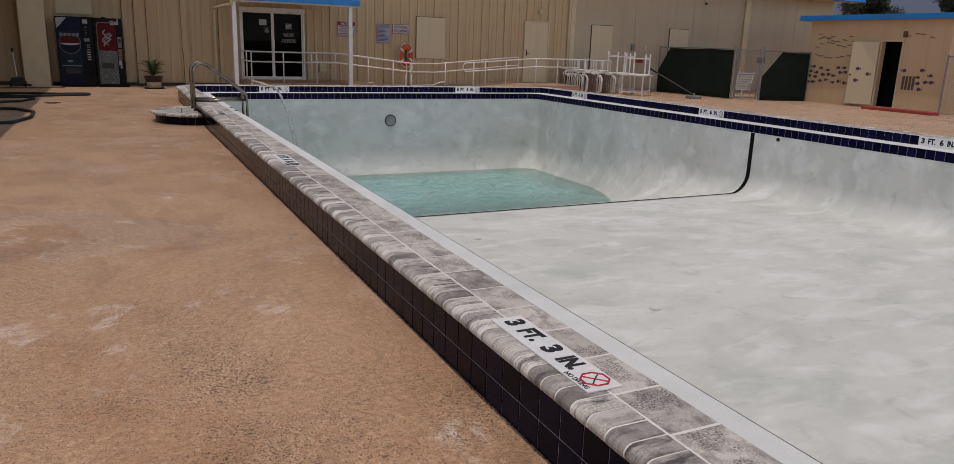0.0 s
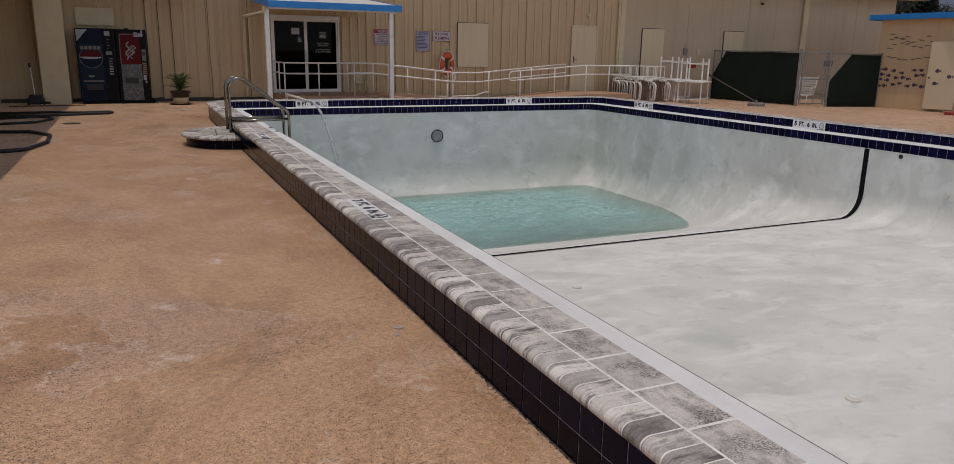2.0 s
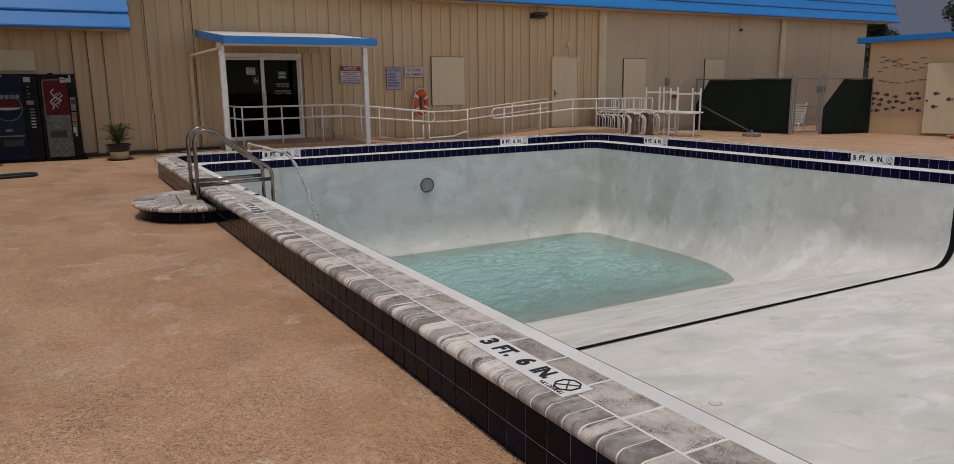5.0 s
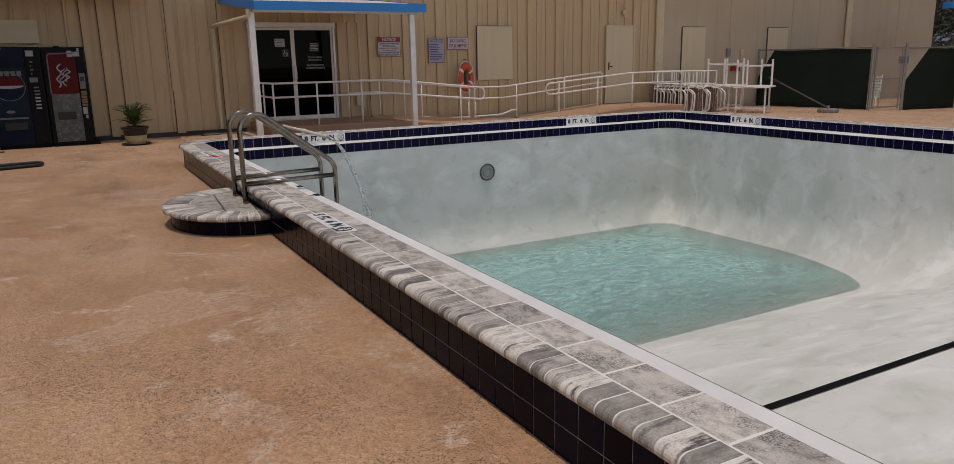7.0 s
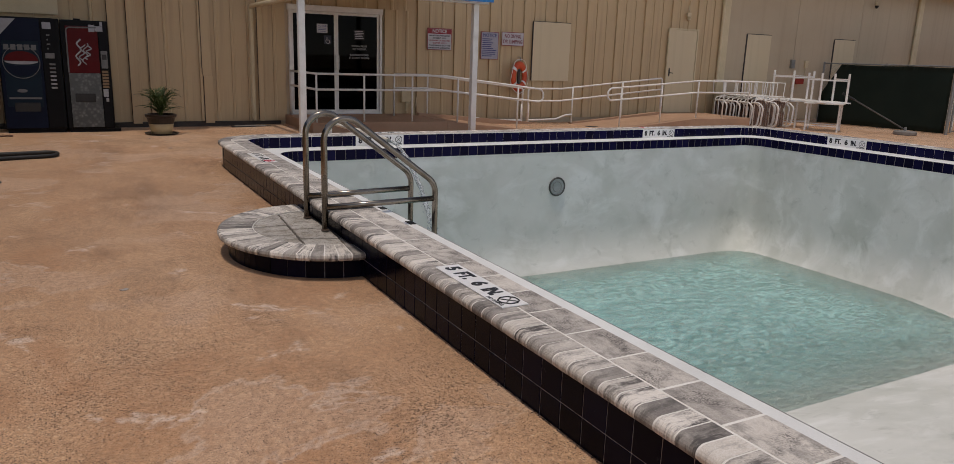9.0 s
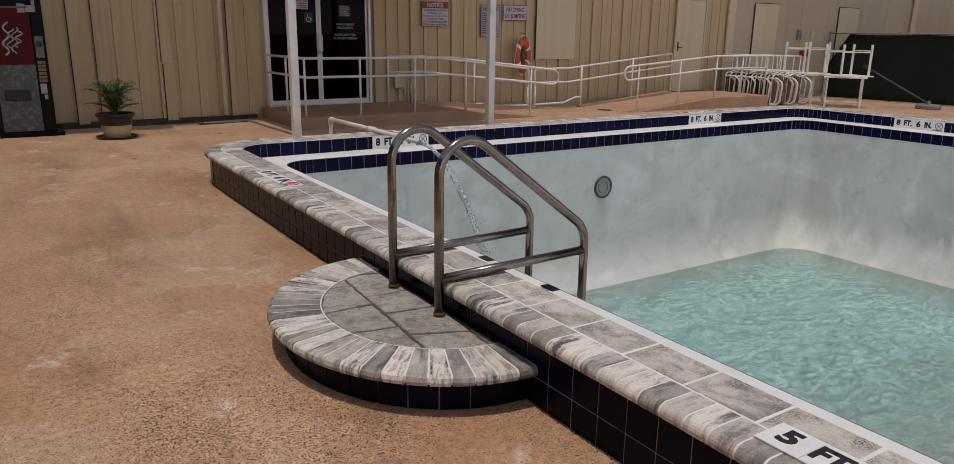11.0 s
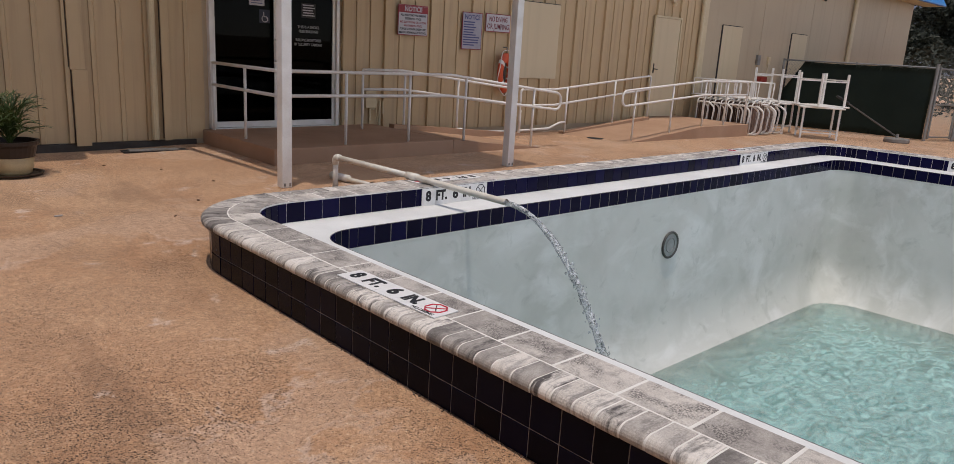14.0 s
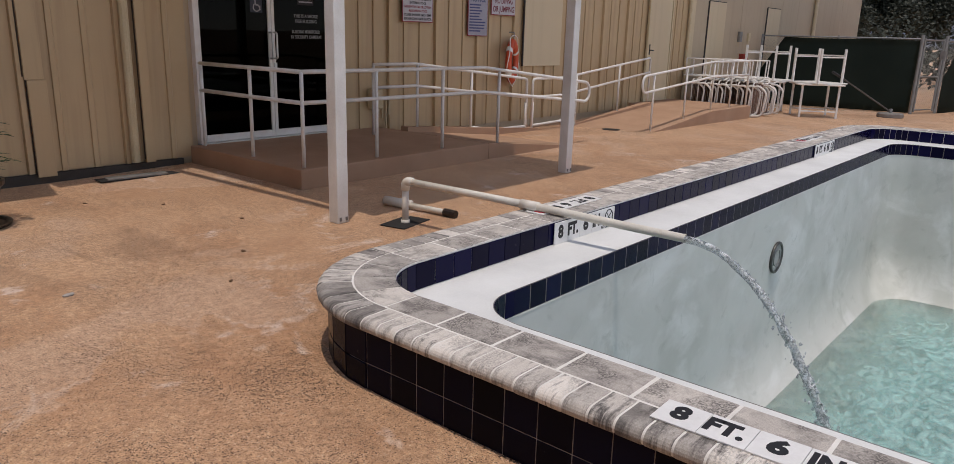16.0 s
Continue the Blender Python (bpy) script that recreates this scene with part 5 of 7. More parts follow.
for x, y, sz, leafy in ((-1.52, 8.62, 0.045, 0), (-0.175, 0.10, 0.045, 0), (-0.43, 15.83, 0.05, 0), (-0.215, -0.005, 0.026, 0), (0.76, 15.91, 0.035, 1), (1.05, 17.6, 0.03, 1), (0.35, 15.4, 0.03, 1), (1.3, 15.2, 0.028, 1), (-0.6, 17.2, 0.03, 0), (0.6, 18.1, 0.025, 1), (1.25, 16.7, 0.03, 1)):
    bm = bmesh.new()
    n = 9
    pts = [(sz * rd.uniform(0.5, 1) * math.cos(k * math.tau / n), 0.6 * sz * rd.uniform(0.5, 1) * math.sin(k * math.tau / n)) for k in range(n)]
    prism(bm, pts, lambda a, b: 0.004 + 0.10 * abs(a), 0.0)
    ob = part("dry_leaf" if leafy else "deck_scrap", bm, M_DRYLEAF if leafy else M_SCRAP, None)
    ob.matrix_basis = pose(x, y, deck_z(x, y) + 0.001, 0, 0, rd.uniform(0, 360))
    tagged(ob, "small dry brown leaf on the deck" if leafy else "small pale scrap lying on the deck", "leaf" if leafy else "scrap")

# ---------- filling pipe and its water ----------
fill = empty("filling_pipe", pose(2.06, 15.62, deck_z(2, 15.6)), "white plastic pipe running over the coping into the pool", "pipe")
dz = deck_z(2, 15.6)
part("riser", tube(bmesh.new(), [(0, 0, -0.03), (0, 0, 0.375 - dz)], 0.028, 12), M_PVC, fill, smooth=True)
part("elbow", tube(bmesh.new(), fillet([(0, 0, 0.33 - dz), (0, 0, 0.405 - dz), (0.004, -0.075, 0.405 - dz)], 0.045, 6), 0.036, 12), M_PVC, fill, smooth=True)
part("long_pipe", tube(bmesh.new(), [(0.003, -0.05, 0.405 - dz), (0.055, -1.14, 0.398 - dz)], 0.028, 12), M_PVC, fill, smooth=True)
part("coupling", tube(bmesh.new(), [(0.053, -1.12, 0.398 - dz), (0.06, -1.26, 0.397 - dz)], 0.036, 12), M_PVC, fill, smooth=True)
part("end_pipe", tube(bmesh.new(), [(0.06, -1.255, 0.397 - dz), (0.118, -2.33, 0.373 - dz)], 0.028, 12, caps=False), M_PVC, fill, smooth=True)
part("collar", tube(bmesh.new(), [(0, 0, -0.01), (0, 0, 0.03)], 0.036, 12), M_PVC, fill, smooth=True)
stub = empty("pipe_stub", pose(2.38, 16.20, dz), "dirty white pipe fitting lying on the deck", "pipe fitting")
part("socket", tube(bmesh.new(), [(0, 0, 0.045), (0.035, -0.28, 0.045)], 0.042, 12), M_PVC, stub, smooth=True)
part("pipe", tube(bmesh.new(), [(0.03, -0.24, 0.04), (0.08, -0.66, 0.035)], 0.026, 12), M_PVC, stub, smooth=True)
part("valve_end", tube(bmesh.new(), [(0.078, -0.64, 0.036), (0.09, -0.76, 0.034)], 0.034, 10), M_POTD, stub)
hole = part("pipe_foot_plate", boxed(-0.19, 0.19, -0.12, 0.12, 0.0, 0.006, 0.002), M_DARK, None)
hole.matrix_basis = pose(2.07, 15.63, dz + 0.001, 0, 0, 12)
tagged(hole, "thin dark plate round the pipe's foot", "plate")


def stream_material():
    n = Nodes("falling_water")
    v = n.coords()
    h = n.noise(v, 45.0, 4, 0.65, 1.2)
    bump = n.add("Bump", Strength=0.8, Distance=0.03, Height=h)
    clear = n.add("BsdfTransparent", Color=(0.97, 0.985, 0.985, 1))
    gloss = n.add("BsdfGlossy", Roughness=0.04, Normal=bump.outputs[0])
    white = n.add("BsdfDiffuse", Color=(0.92, 0.94, 0.95, 1))
    fres = n.add("Fresnel", IOR=1.33, Normal=bump.outputs[0])
    a = n.add("MixShader", Fac=n.math("MULTIPLY", n.fade(h, 0.45, 0.56), 0.7))
    n.link(clear.outputs[0], a.inputs[1])
    n.link(white.outputs[0], a.inputs[2])
    top = n.add("MixShader", Fac=fres.outputs[0])
    n.link(a.outputs[0], top.inputs[1])
    n.link(gloss.outputs[0], top.inputs[2])
    n.link(top.outputs[0], n.out.inputs[0])
    return n.m


M_STREAM = stream_material()
rw = random.Random(3)
bm = bmesh.new()
P0, V0 = Vector((2.178, 13.30, 0.368)), Vector((0.62, -1.95, -0.05))


def fall(t):
    return P0 + V0 * t + Vector((0, 0, -4.905)) * t * t


rings_w, NW = [], 64
for k in range(NW + 1):
    t = 0.725 * k / NW
    p = fall(t)
    d = (V0 + Vector((0, 0, -9.81)) * t).normalized()
    sd = d.cross(Vector((0, 0, 1))).normalized()
    up_w = sd.cross(d)
    rad = (0.024 + 0.010 * t) * (1 - 0.75 * max(0, t - 0.2))
    tw = 7.0 * t
    ring_w = []
    for q in range(14):
        a = q * math.tau / 14
        rr = rad * (1 + 0.5 * noise.noise(Vector((math.cos(a) * 1.6, math.sin(a) * 1.6, k * 0.42))) * min(1, 5 * t)) * (1 + 0.25 * math.sin(2 * a + tw))
        ring_w.append(bm.verts.new(p + (sd * math.cos(a) + up_w * math.sin(a)) * rr + sd * 0.02 * math.sin(k * 0.55) * t))
    rings_w.append(ring_w)
for a_w, b_w in zip(rings_w, rings_w[1:]):
    for q in range(14):
        bm.faces.new((a_w[q], a_w[(q + 1) % 14], b_w[(q + 1) % 14], b_w[q]))
bmesh.ops.recalc_face_normals(bm, faces=bm.faces[:])
part("stream", bm, M_STREAM, fill, "clear falling water", smooth=True).matrix_basis = Matrix.Translation(-Vector((2.06, 15.62, dz)))
bm = bmesh.new()
for k in range(520):
    t = 0.72 * math.sqrt(rw.random()) * 0.98 + 0.012
    p = fall(t) + Vector((rw.gauss(0, 0.06 * t + 0.002), rw.gauss(0, 0.055 * t + 0.004), rw.gauss(0, 0.05 * t)))
    r = rw.uniform(0.003, 0.010) * (0.7 + t)
    m = Matrix.Translation(p) @ Matrix.Diagonal((r, r, r * rw.uniform(1, 2.2), 1))
    bmesh.ops.create_icosphere(bm, subdivisions=1, radius=1.0, matrix=m)
drops = part("spray", bm, M_STREAM, fill, "scattered water drops", smooth=True)
drops.matrix_basis = Matrix.Translation(-Vector((2.06, 15.62, dz)))
tagged(drops, "scattered water drops", kind="stuff")

# ---------- ladder ----------
def ladder_rail(y):
    line = fillet([(-0.068, y, 0.20), (-0.068, y, 1.232), (0.872, y, 0.525), (0.872, y, -0.35)], 0.165, 10)
    return line


ladder = empty("pool_ladder", pose(-0.068, 9.2, 0.20), "brushed stainless steel pool ladder with two bent rails", "ladder")
lo = Vector((-0.068, 9.2, 0.20))
for y in (8.972, 9.478):
    rail = part("rail", tube(bmesh.new(), [Vector(p) - lo for p in ladder_rail(y)], 0.0245, 14), M_STEEL, ladder, smooth=True)
    part("brace", tube(bmesh.new(), [Vector(p) - lo for p in ((-0.06, y, 0.384), (0.855, y, 0.400))], 0.024, 12), M_STEEL, rail, smooth=True)
    part("escutcheon", lathe(bmesh.new(), [(0.031, 0.002), (0.030, 0.008), (0.026, 0.014)], 0, y - 9.2, 18), worn("rusty_steel_ring", (0.12, 0.08, 0.055), (0.07, 0.045, 0.03), 20, 0.6, 0.2), rail)
for z in (-0.05, -0.30):
    part("tread", boxed(0.908, 0.993, -0.24, 0.245, z - 0.2, z - 0.17, 0.006), M_STEEL, ladder)
for y in (9.01, 9.655):
    an = part("ledge_clip", boxed(0.645, 0.70, y - 0.055, y + 0.055, LEDGE_Z, LEDGE_Z + 0.006, 0.002), M_DARK, None)
    tagged(an, "small dark patch on the white gutter ledge", "patch")

# ---------- pool fittings ----------
lamp = empty("pool_light", pose(5.43, LY1, -0.545), "round grey underwater light in the far wall", "pool light")
bm = tube(bmesh.new(), [(0.15 * math.cos(u), -0.012, 0.15 * math.sin(u)) for u in [k * math.tau / 32 for k in range(32)]], 0.016, 8, True)
bezel = part("bezel", bm, worn("tarnished_bezel", (0.07, 0.07, 0.065), (0.12, 0.115, 0.105), 9, 0.4, 0.1, 120, 0.6), lamp, smooth=True)
part("lens", disc(bmesh.new(), 0, 0, 0.142, 0.142, -0.014, 0.002), worn("grey_lamp_glass", (0.24, 0.26, 0.25), (0.34, 0.36, 0.35), 8, 0.15, 0.1), lamp)
part("inner_ring", tube(bmesh.new(), [(0.085 * math.cos(u), -0.016, 0.085 * math.sin(u)) for u in [k * math.tau / 28 for k in range(28)]], 0.008, 6, True), M_GALV, bezel, smooth=True)
for y, z, r, mm, lab in ((4.45, -0.02, 0.035, M_BLACK, "small dark capped inlet in the pool wall"), (3.59, -0.52, 0.05, M_PVC, "white return fitting in the pool wall"), (-1.2, -0.5, 0.05, M_PVC, "white return fitting in the pool wall")):
    ob = part("wall_inlet", tube(bmesh.new(), [(0.002, 0, 0), (-0.018, 0, 0)], r, 16), mm, None)
    ob.matrix_basis = pose(LX1, y, z)
    tagged(ob, lab, "inlet")
for x, y in ((3.47, -0.15), (3.08, 3.28)):
    ob = empty("floor_inlet", pose(x, y, floor_soft(y) + 0.002), "small white plastic fitting in the pool floor", "inlet")
    part("flange", lathe(bmesh.new(), [(0.06, 0.0), (0.058, 0.010), (0.045, 0.014)], 0, 0, 20), M_PVC, ob)
    part("plug", lathe(bmesh.new(), [(0.03, 0.0145), (0.028, 0.02)], 0, 0, 14), M_WHITE, ob)

# black line across the pool where the floor starts to drop
def stripe_section(y):
    pts = [(LX1, TILE2_Z - 0.004)]
    f = floor_soft(y)
    for k in range(9):
        a = math.pi / 2 * k / 8
        pts.append((LX1 - COVE_S * (1 - math.cos(a)), f + COVE_S * (1 - math.sin(a))))
    left = [(LX0 + LX1 - x, z) for x, z in pts][::-1]
    return pts + left


bm = bmesh.new()
rows = []
for y in (5.045, 5.145):
    sec = stripe_section(y)
    lifted = []
    for i, (x, z) in enumerate(sec):
        a, b = sec[max(i - 1, 0)], sec[min(i + 1, len(sec) - 1)]
        n2 = Vector((b[1] - a[1], -(b[0] - a[0]))).normalized()
        n2 = -n2 if n2.dot(Vector((5.4 - x, 1.0 - z))) < 0 else n2
        lifted.append(bm.verts.new((x + n2.x * 0.006, y, z + n2.y * 0.006)))
    rows.append(lifted)
for k in range(len(rows[0]) - 1):
    bm.faces.new((rows[0][k], rows[0][k + 1], rows[1][k + 1], rows[1][k]))
bmesh.ops.recalc_face_normals(bm, faces=bm.faces[:])
stripe = part("black_stripe", bm, worn("black_line_paint", (0.010, 0.010, 0.011), (0.016, 0.016, 0.016), 4, 0.95, 0.0, 90.0, 0.0, 0.0), None)
tagged(stripe, "black painted line across the pool floor and wall", "pool marking", kind="structure")


# ---------- depth markers ----------
def depth_marker(text, m, red, small=True):
    ob = empty("depth_marker", m, "white depth marker tiles with black numerals", "depth marker", "pool depth markers")
    L, Wd = 0.775, 0.152
    for k in range(5):
        part("marker_tile", boxed(-L / 2 + k * L / 5 + 0.0008, -L / 2 + (k + 1) * L / 5 - 0.0008, -Wd / 2, Wd / 2, 0.0, 0.006, 0.0012), M_MARKER, ob)
    groups = text.split(" ")
    for g, xc, ww in zip(groups, (-0.315, -0.165, -0.002, 0.145), (0.062, 0.128, 0.066, 0.112)):
        lettering("numeral", g, 0.118, pose(xc, 0.004, 0.0065), M_INK, ob, bold=0.0062, width=ww, depth=0.0006)
    cx = 0.305
    col = M_REDLINE if red else M_INK
    bm = tube(bmesh.new(), [(cx + 0.056 * math.cos(a), 0.008 + 0.056 * math.sin(a), 0.0068) for a in [math.pi / 8 + k * math.tau / 8 for k in range(8)]], 0.0045, 4, True)
    part("sign_ring", bm, col, ob, "octagonal prohibition ring")
    part("sign_slash", tube(bmesh.new(), [(cx - 0.04, -0.030, 0.0070), (cx + 0.04, 0.046, 0.0070)], 0.0035, 4), col, ob)
    part("sign_figure", tube(bmesh.new(), fillet([(cx + 0.032, -0.022, 0.0068), (cx, 0.008, 0.0068), (cx - 0.03, 0.040, 0.0068)], 0.01), 0.003, 4), M_INK, ob)
    lettering("small_print", "NO DIVING", 0.03, pose(0.285, -0.060, 0.0065), M_INK, ob, width=0.15, bold=0.0008, depth=0.0005)
    return ob


CT = TOP + 0.0015
for text, y, x in (("3 FT. 3 IN.", -3.455, 0.118), ("3 FT. 6 IN.", 1.715, 0.123), ("5 FT. 6 IN.", 6.82, 0.118), ("8 FT. 6 IN.", 12.02, 0.128)):
    depth_marker(text, pose(x, y, CT, 0, 0, -90 + (1.5 if y > 8 else 0)), y < 0 or y > 8)
FZ = LEDGE_Z + 0.0765
for text, x in (("8 FT. 6 IN.", 2.37), ("8 FT. 6 IN.", 7.93)):
    depth_marker(text, pose(x, OY1 - BAND - 0.0105, FZ, 90, 0, 0), False)
for text, y in (("8 FT. 6 IN.", 12.0), ("5 FT. 6 IN.", 6.75), ("3 FT. 6 IN.", 1.55), ("3 FT. 3 IN.", -3.5)):
    depth_marker(text, pose(OX1 - BAND - 0.0105, y, FZ, 90, 0, -90), False)
for x in (2.45, 8.0):
    depth_marker("8 FT. 6 IN.", pose(x, OY1 - 0.125, CT, 0, 0, 180), True)

# ---------- tables and chairs ----------
M_STRAP = worn("white_vinyl_strap", (0.66, 0.64, 0.60), (0.52, 0.50, 0.46), 6, 0.45, 0.05)
# nested chairs' straps: shade inside the stack put in as brown
M_STRAPSHADE = worn("vinyl_strap_in_shade", (0.20, 0.125, 0.09), (0.13, 0.08, 0.06), 6, 0.6, 0.05)


def table(name, m, label, size=0.96, height=0.74):
    ob = empty(name, m, label, "table", "stacked white tables")
    s = size / 2
    part("tabletop", boxed(-s, s, -s, s, height - 0.03, height, 0.008), M_WHITE, ob)
    for sx in (-1, 1):
        for sy in (-1, 1):
            a = s - 0.09
            part("leg", boxed(sx * a - 0.022, sx * a + 0.022, sy * a - 0.022, sy * a + 0.022, 0.0, height - 0.032, 0.004), M_WHITE, ob)
    for sx in (-1, 1):
        part("stretcher", boxed(sx * (s - 0.09) - 0.014, sx * (s - 0.09) + 0.014, -(s - 0.115), s - 0.115, 0.13, 0.16, 0.003), M_WHITE, ob)
        part("cross_stretcher", boxed(-(s - 0.115), s - 0.115, sx * (s - 0.09) - 0.014, sx * (s - 0.09) + 0.014, 0.165, 0.195, 0.003), M_WHITE, ob)
    return ob


for x, y, rot, tall in ((15.98, 16.67, 32, 0.76), (16.12, 17.88, 12, 0.80)):
    z = deck_z(x, y)
    table("patio_table", pose(x, y, z, 0, 0, rot), "white square patio table standing on its legs")
    table("patio_table", pose(x, y, z + 0.742 + tall, 180, 0, -rot + 6), "white square patio table upside down on another", 0.9, tall)


def pool_chair(name, m):
    """A white tubular stacking chair with an upright strapped frame and looped arms."""
    ob = empty(name, m, "white tubular strap chair nested in a stack", "chair", "nested pool chairs")
    frame_line = fillet([(-0.3, 0, 0.0), (-0.3, 0, 0.74), (0.3, 0, 0.74), (0.3, 0, 0.0)], 0.09, 5)
    part("frame", tube(bmesh.new(), frame_line, 0.017, 6), M_WHITE, ob, smooth=True)
    for sx in (-0.3, 0.3):
        arm = fillet([(sx, -0.0, 0.02), (sx, -0.26, 0.06), (sx, -0.30, 0.56), (sx, -0.12, 0.68), (sx, 0.0, 0.64)], 0.13, 5)
        part("arm", tube(bmesh.new(), arm, 0.023, 8), M_WHITE, ob, smooth=True)
    for k in range(7):
        x = -0.255 + k * 0.085
        part("strap", boxed(x - 0.028, x + 0.028, -0.006, 0.0, 0.05, 0.725), M_STRAPSHADE, ob)
    part("wave_bar", tube(bmesh.new(), [(-0.3 + 0.6 * t, -0.10 - 0.05 * math.sin(t * 9), 0.745 + 0.045 * math.sin(t * 7)) for t in [k / 12 for k in range(13)]], 0.018, 6), M_WHITE, ob, smooth=True)
    return ob


chair0 = None
for x, y0, n in ((14.45, 17.42, 10), (15.13, 17.50, 9)):
    for k in range(n):
        y = y0 + k * 0.155
        m = pose(x + 0.03 * math.sin(k * 2.1), y, deck_z(x, y), 0, 0, 4 * math.sin(k * 1.7))
        chair0 = pool_chair("pool_chair", m) if chair0 is None else copy_thing(chair0, m) and chair0


def small_table(name, m):
    ob = empty(name, m, "small white side table lying upside down on chairs", "side table", "upturned side tables")
    part("tabletop", boxed(-0.24, 0.24, -0.24, 0.24, 0.0, 0.022, 0.005), M_WHITE, ob)
    for sx in (-1, 1):
        for sy in (-1, 1):
            part("leg", tube(bmesh.new(), [(sx * 0.2, sy * 0.2, 0.022), (sx * 0.21, sy * 0.21, 0.38)], 0.014, 6), M_WHITE, ob)
        part("foot_bar", tube(bmesh.new(), [(sx * 0.21, -0.21, 0.38), (sx * 0.21, 0.21, 0.38)], 0.014, 6), M_WHITE, ob)
    part("foot_bar", tube(bmesh.new(), [(-0.21, 0.21, 0.38), (0.21, 0.21, 0.38)], 0.014, 6), M_WHITE, ob)
    return ob


st0 = None
for x, y, z, r in ((14.42, 17.75, 0.81, 8), (14.45, 18.35, 0.81, -6), (14.5, 18.85, 0.81, 3), (15.2, 17.75, 0.81, 12), (15.25, 18.4, 0.81, -10)):
    m = pose(x, y, z + deck_z(x, y), 0, 0, r)
    st0 = small_table("side_table", m) if st0 is None else copy_thing(st0, m) and st0

# umbrella base with its pole leaning on the table
ux, uy = 17.66, 15.42
umb = empty("umbrella_base", pose(ux, uy, deck_z(ux, uy)), "round grey concrete umbrella base with a leaning dark pole", "umbrella base")
M_CONC = worn("grey_concrete", (0.22, 0.20, 0.18), (0.15, 0.135, 0.12), 7, 0.9, 0.4)
part("foot", lathe(bmesh.new(), [(0.27, 0.0), (0.285, 0.02), (0.28, 0.085), (0.25, 0.105)]), M_CONC, umb)
part("socket", lathe(bmesh.new(), [(0.04, 0.105), (0.035, 0.20)], 0, 0, 14), M_GALV, umb)
pole = part("pole", tube(bmesh.new(), [(0.0, 0, 0.13), (-1.12, 0.90, 0.90)], 0.019, 8), worn("weathered_dark_pole", (0.10, 0.095, 0.085), (0.06, 0.055, 0.05), 12, 0.5, 0.1), umb)
part("crank", tube(bmesh.new(), [(-1.06, 0.85, 0.86), (-1.30, 1.05, 1.02)], 0.032, 8), M_BLACK, pole)
plate = part("deck_plate", lathe(bmesh.new(), [(0.16, 0.0), (0.16, 0.004)], 0, 0, 18), M_DARK, None)
plate.matrix_basis = pose(9.3, 18.0, deck_z(9.3, 18.0) + 0.001)
tagged(plate, "dark stain-like drain plate in the deck", "drain cover")

# ---------- fence with wind screen ----------
M_SCREEN = worn("dark_green_windscreen", (0.010, 0.022, 0.016), (0.016, 0.030, 0.022), 1.2, 0.75, 0.3)
FH = 1.83


def chain_link(bm, a, b, z0, z1, pitch=0.085, r=0.0022):
    """Diagonal wires between two points on the plan."""
    a, b = Vector((*a, 0)), Vector((*b, 0))
    L, H = (b - a).length, z1 - z0
    d = (b - a).normalized()
    for sgn in (1, -1):
        s = -H
        while s < L + H:
            s0, s1 = s, s + sgn * H
            za, zb = z0, z1
            p0, p1 = s0, s1
            lo, hi = 0.0, 1.0
            for q0, q1 in ((p0, p1),):
                if abs(q1 - q0) > 1e-6:
                    t1, t2 = (0 - q0) / (q1 - q0), (L - q0) / (q1 - q0)
                    lo, hi = max(lo, min(t1, t2)), min(hi, max(t1, t2))
            if hi - lo > 0.02:
                u, w = p0 + (p1 - p0) * lo, p0 + (p1 - p0) * hi
                A, B = a + d * u + Vector((0, 0, za + (zb - za) * lo)), a + d * w + Vector((0, 0, za + (zb - za) * hi))
                tube(bm, [A, B], r, 3, caps=False)
            s += pitch
    return bm


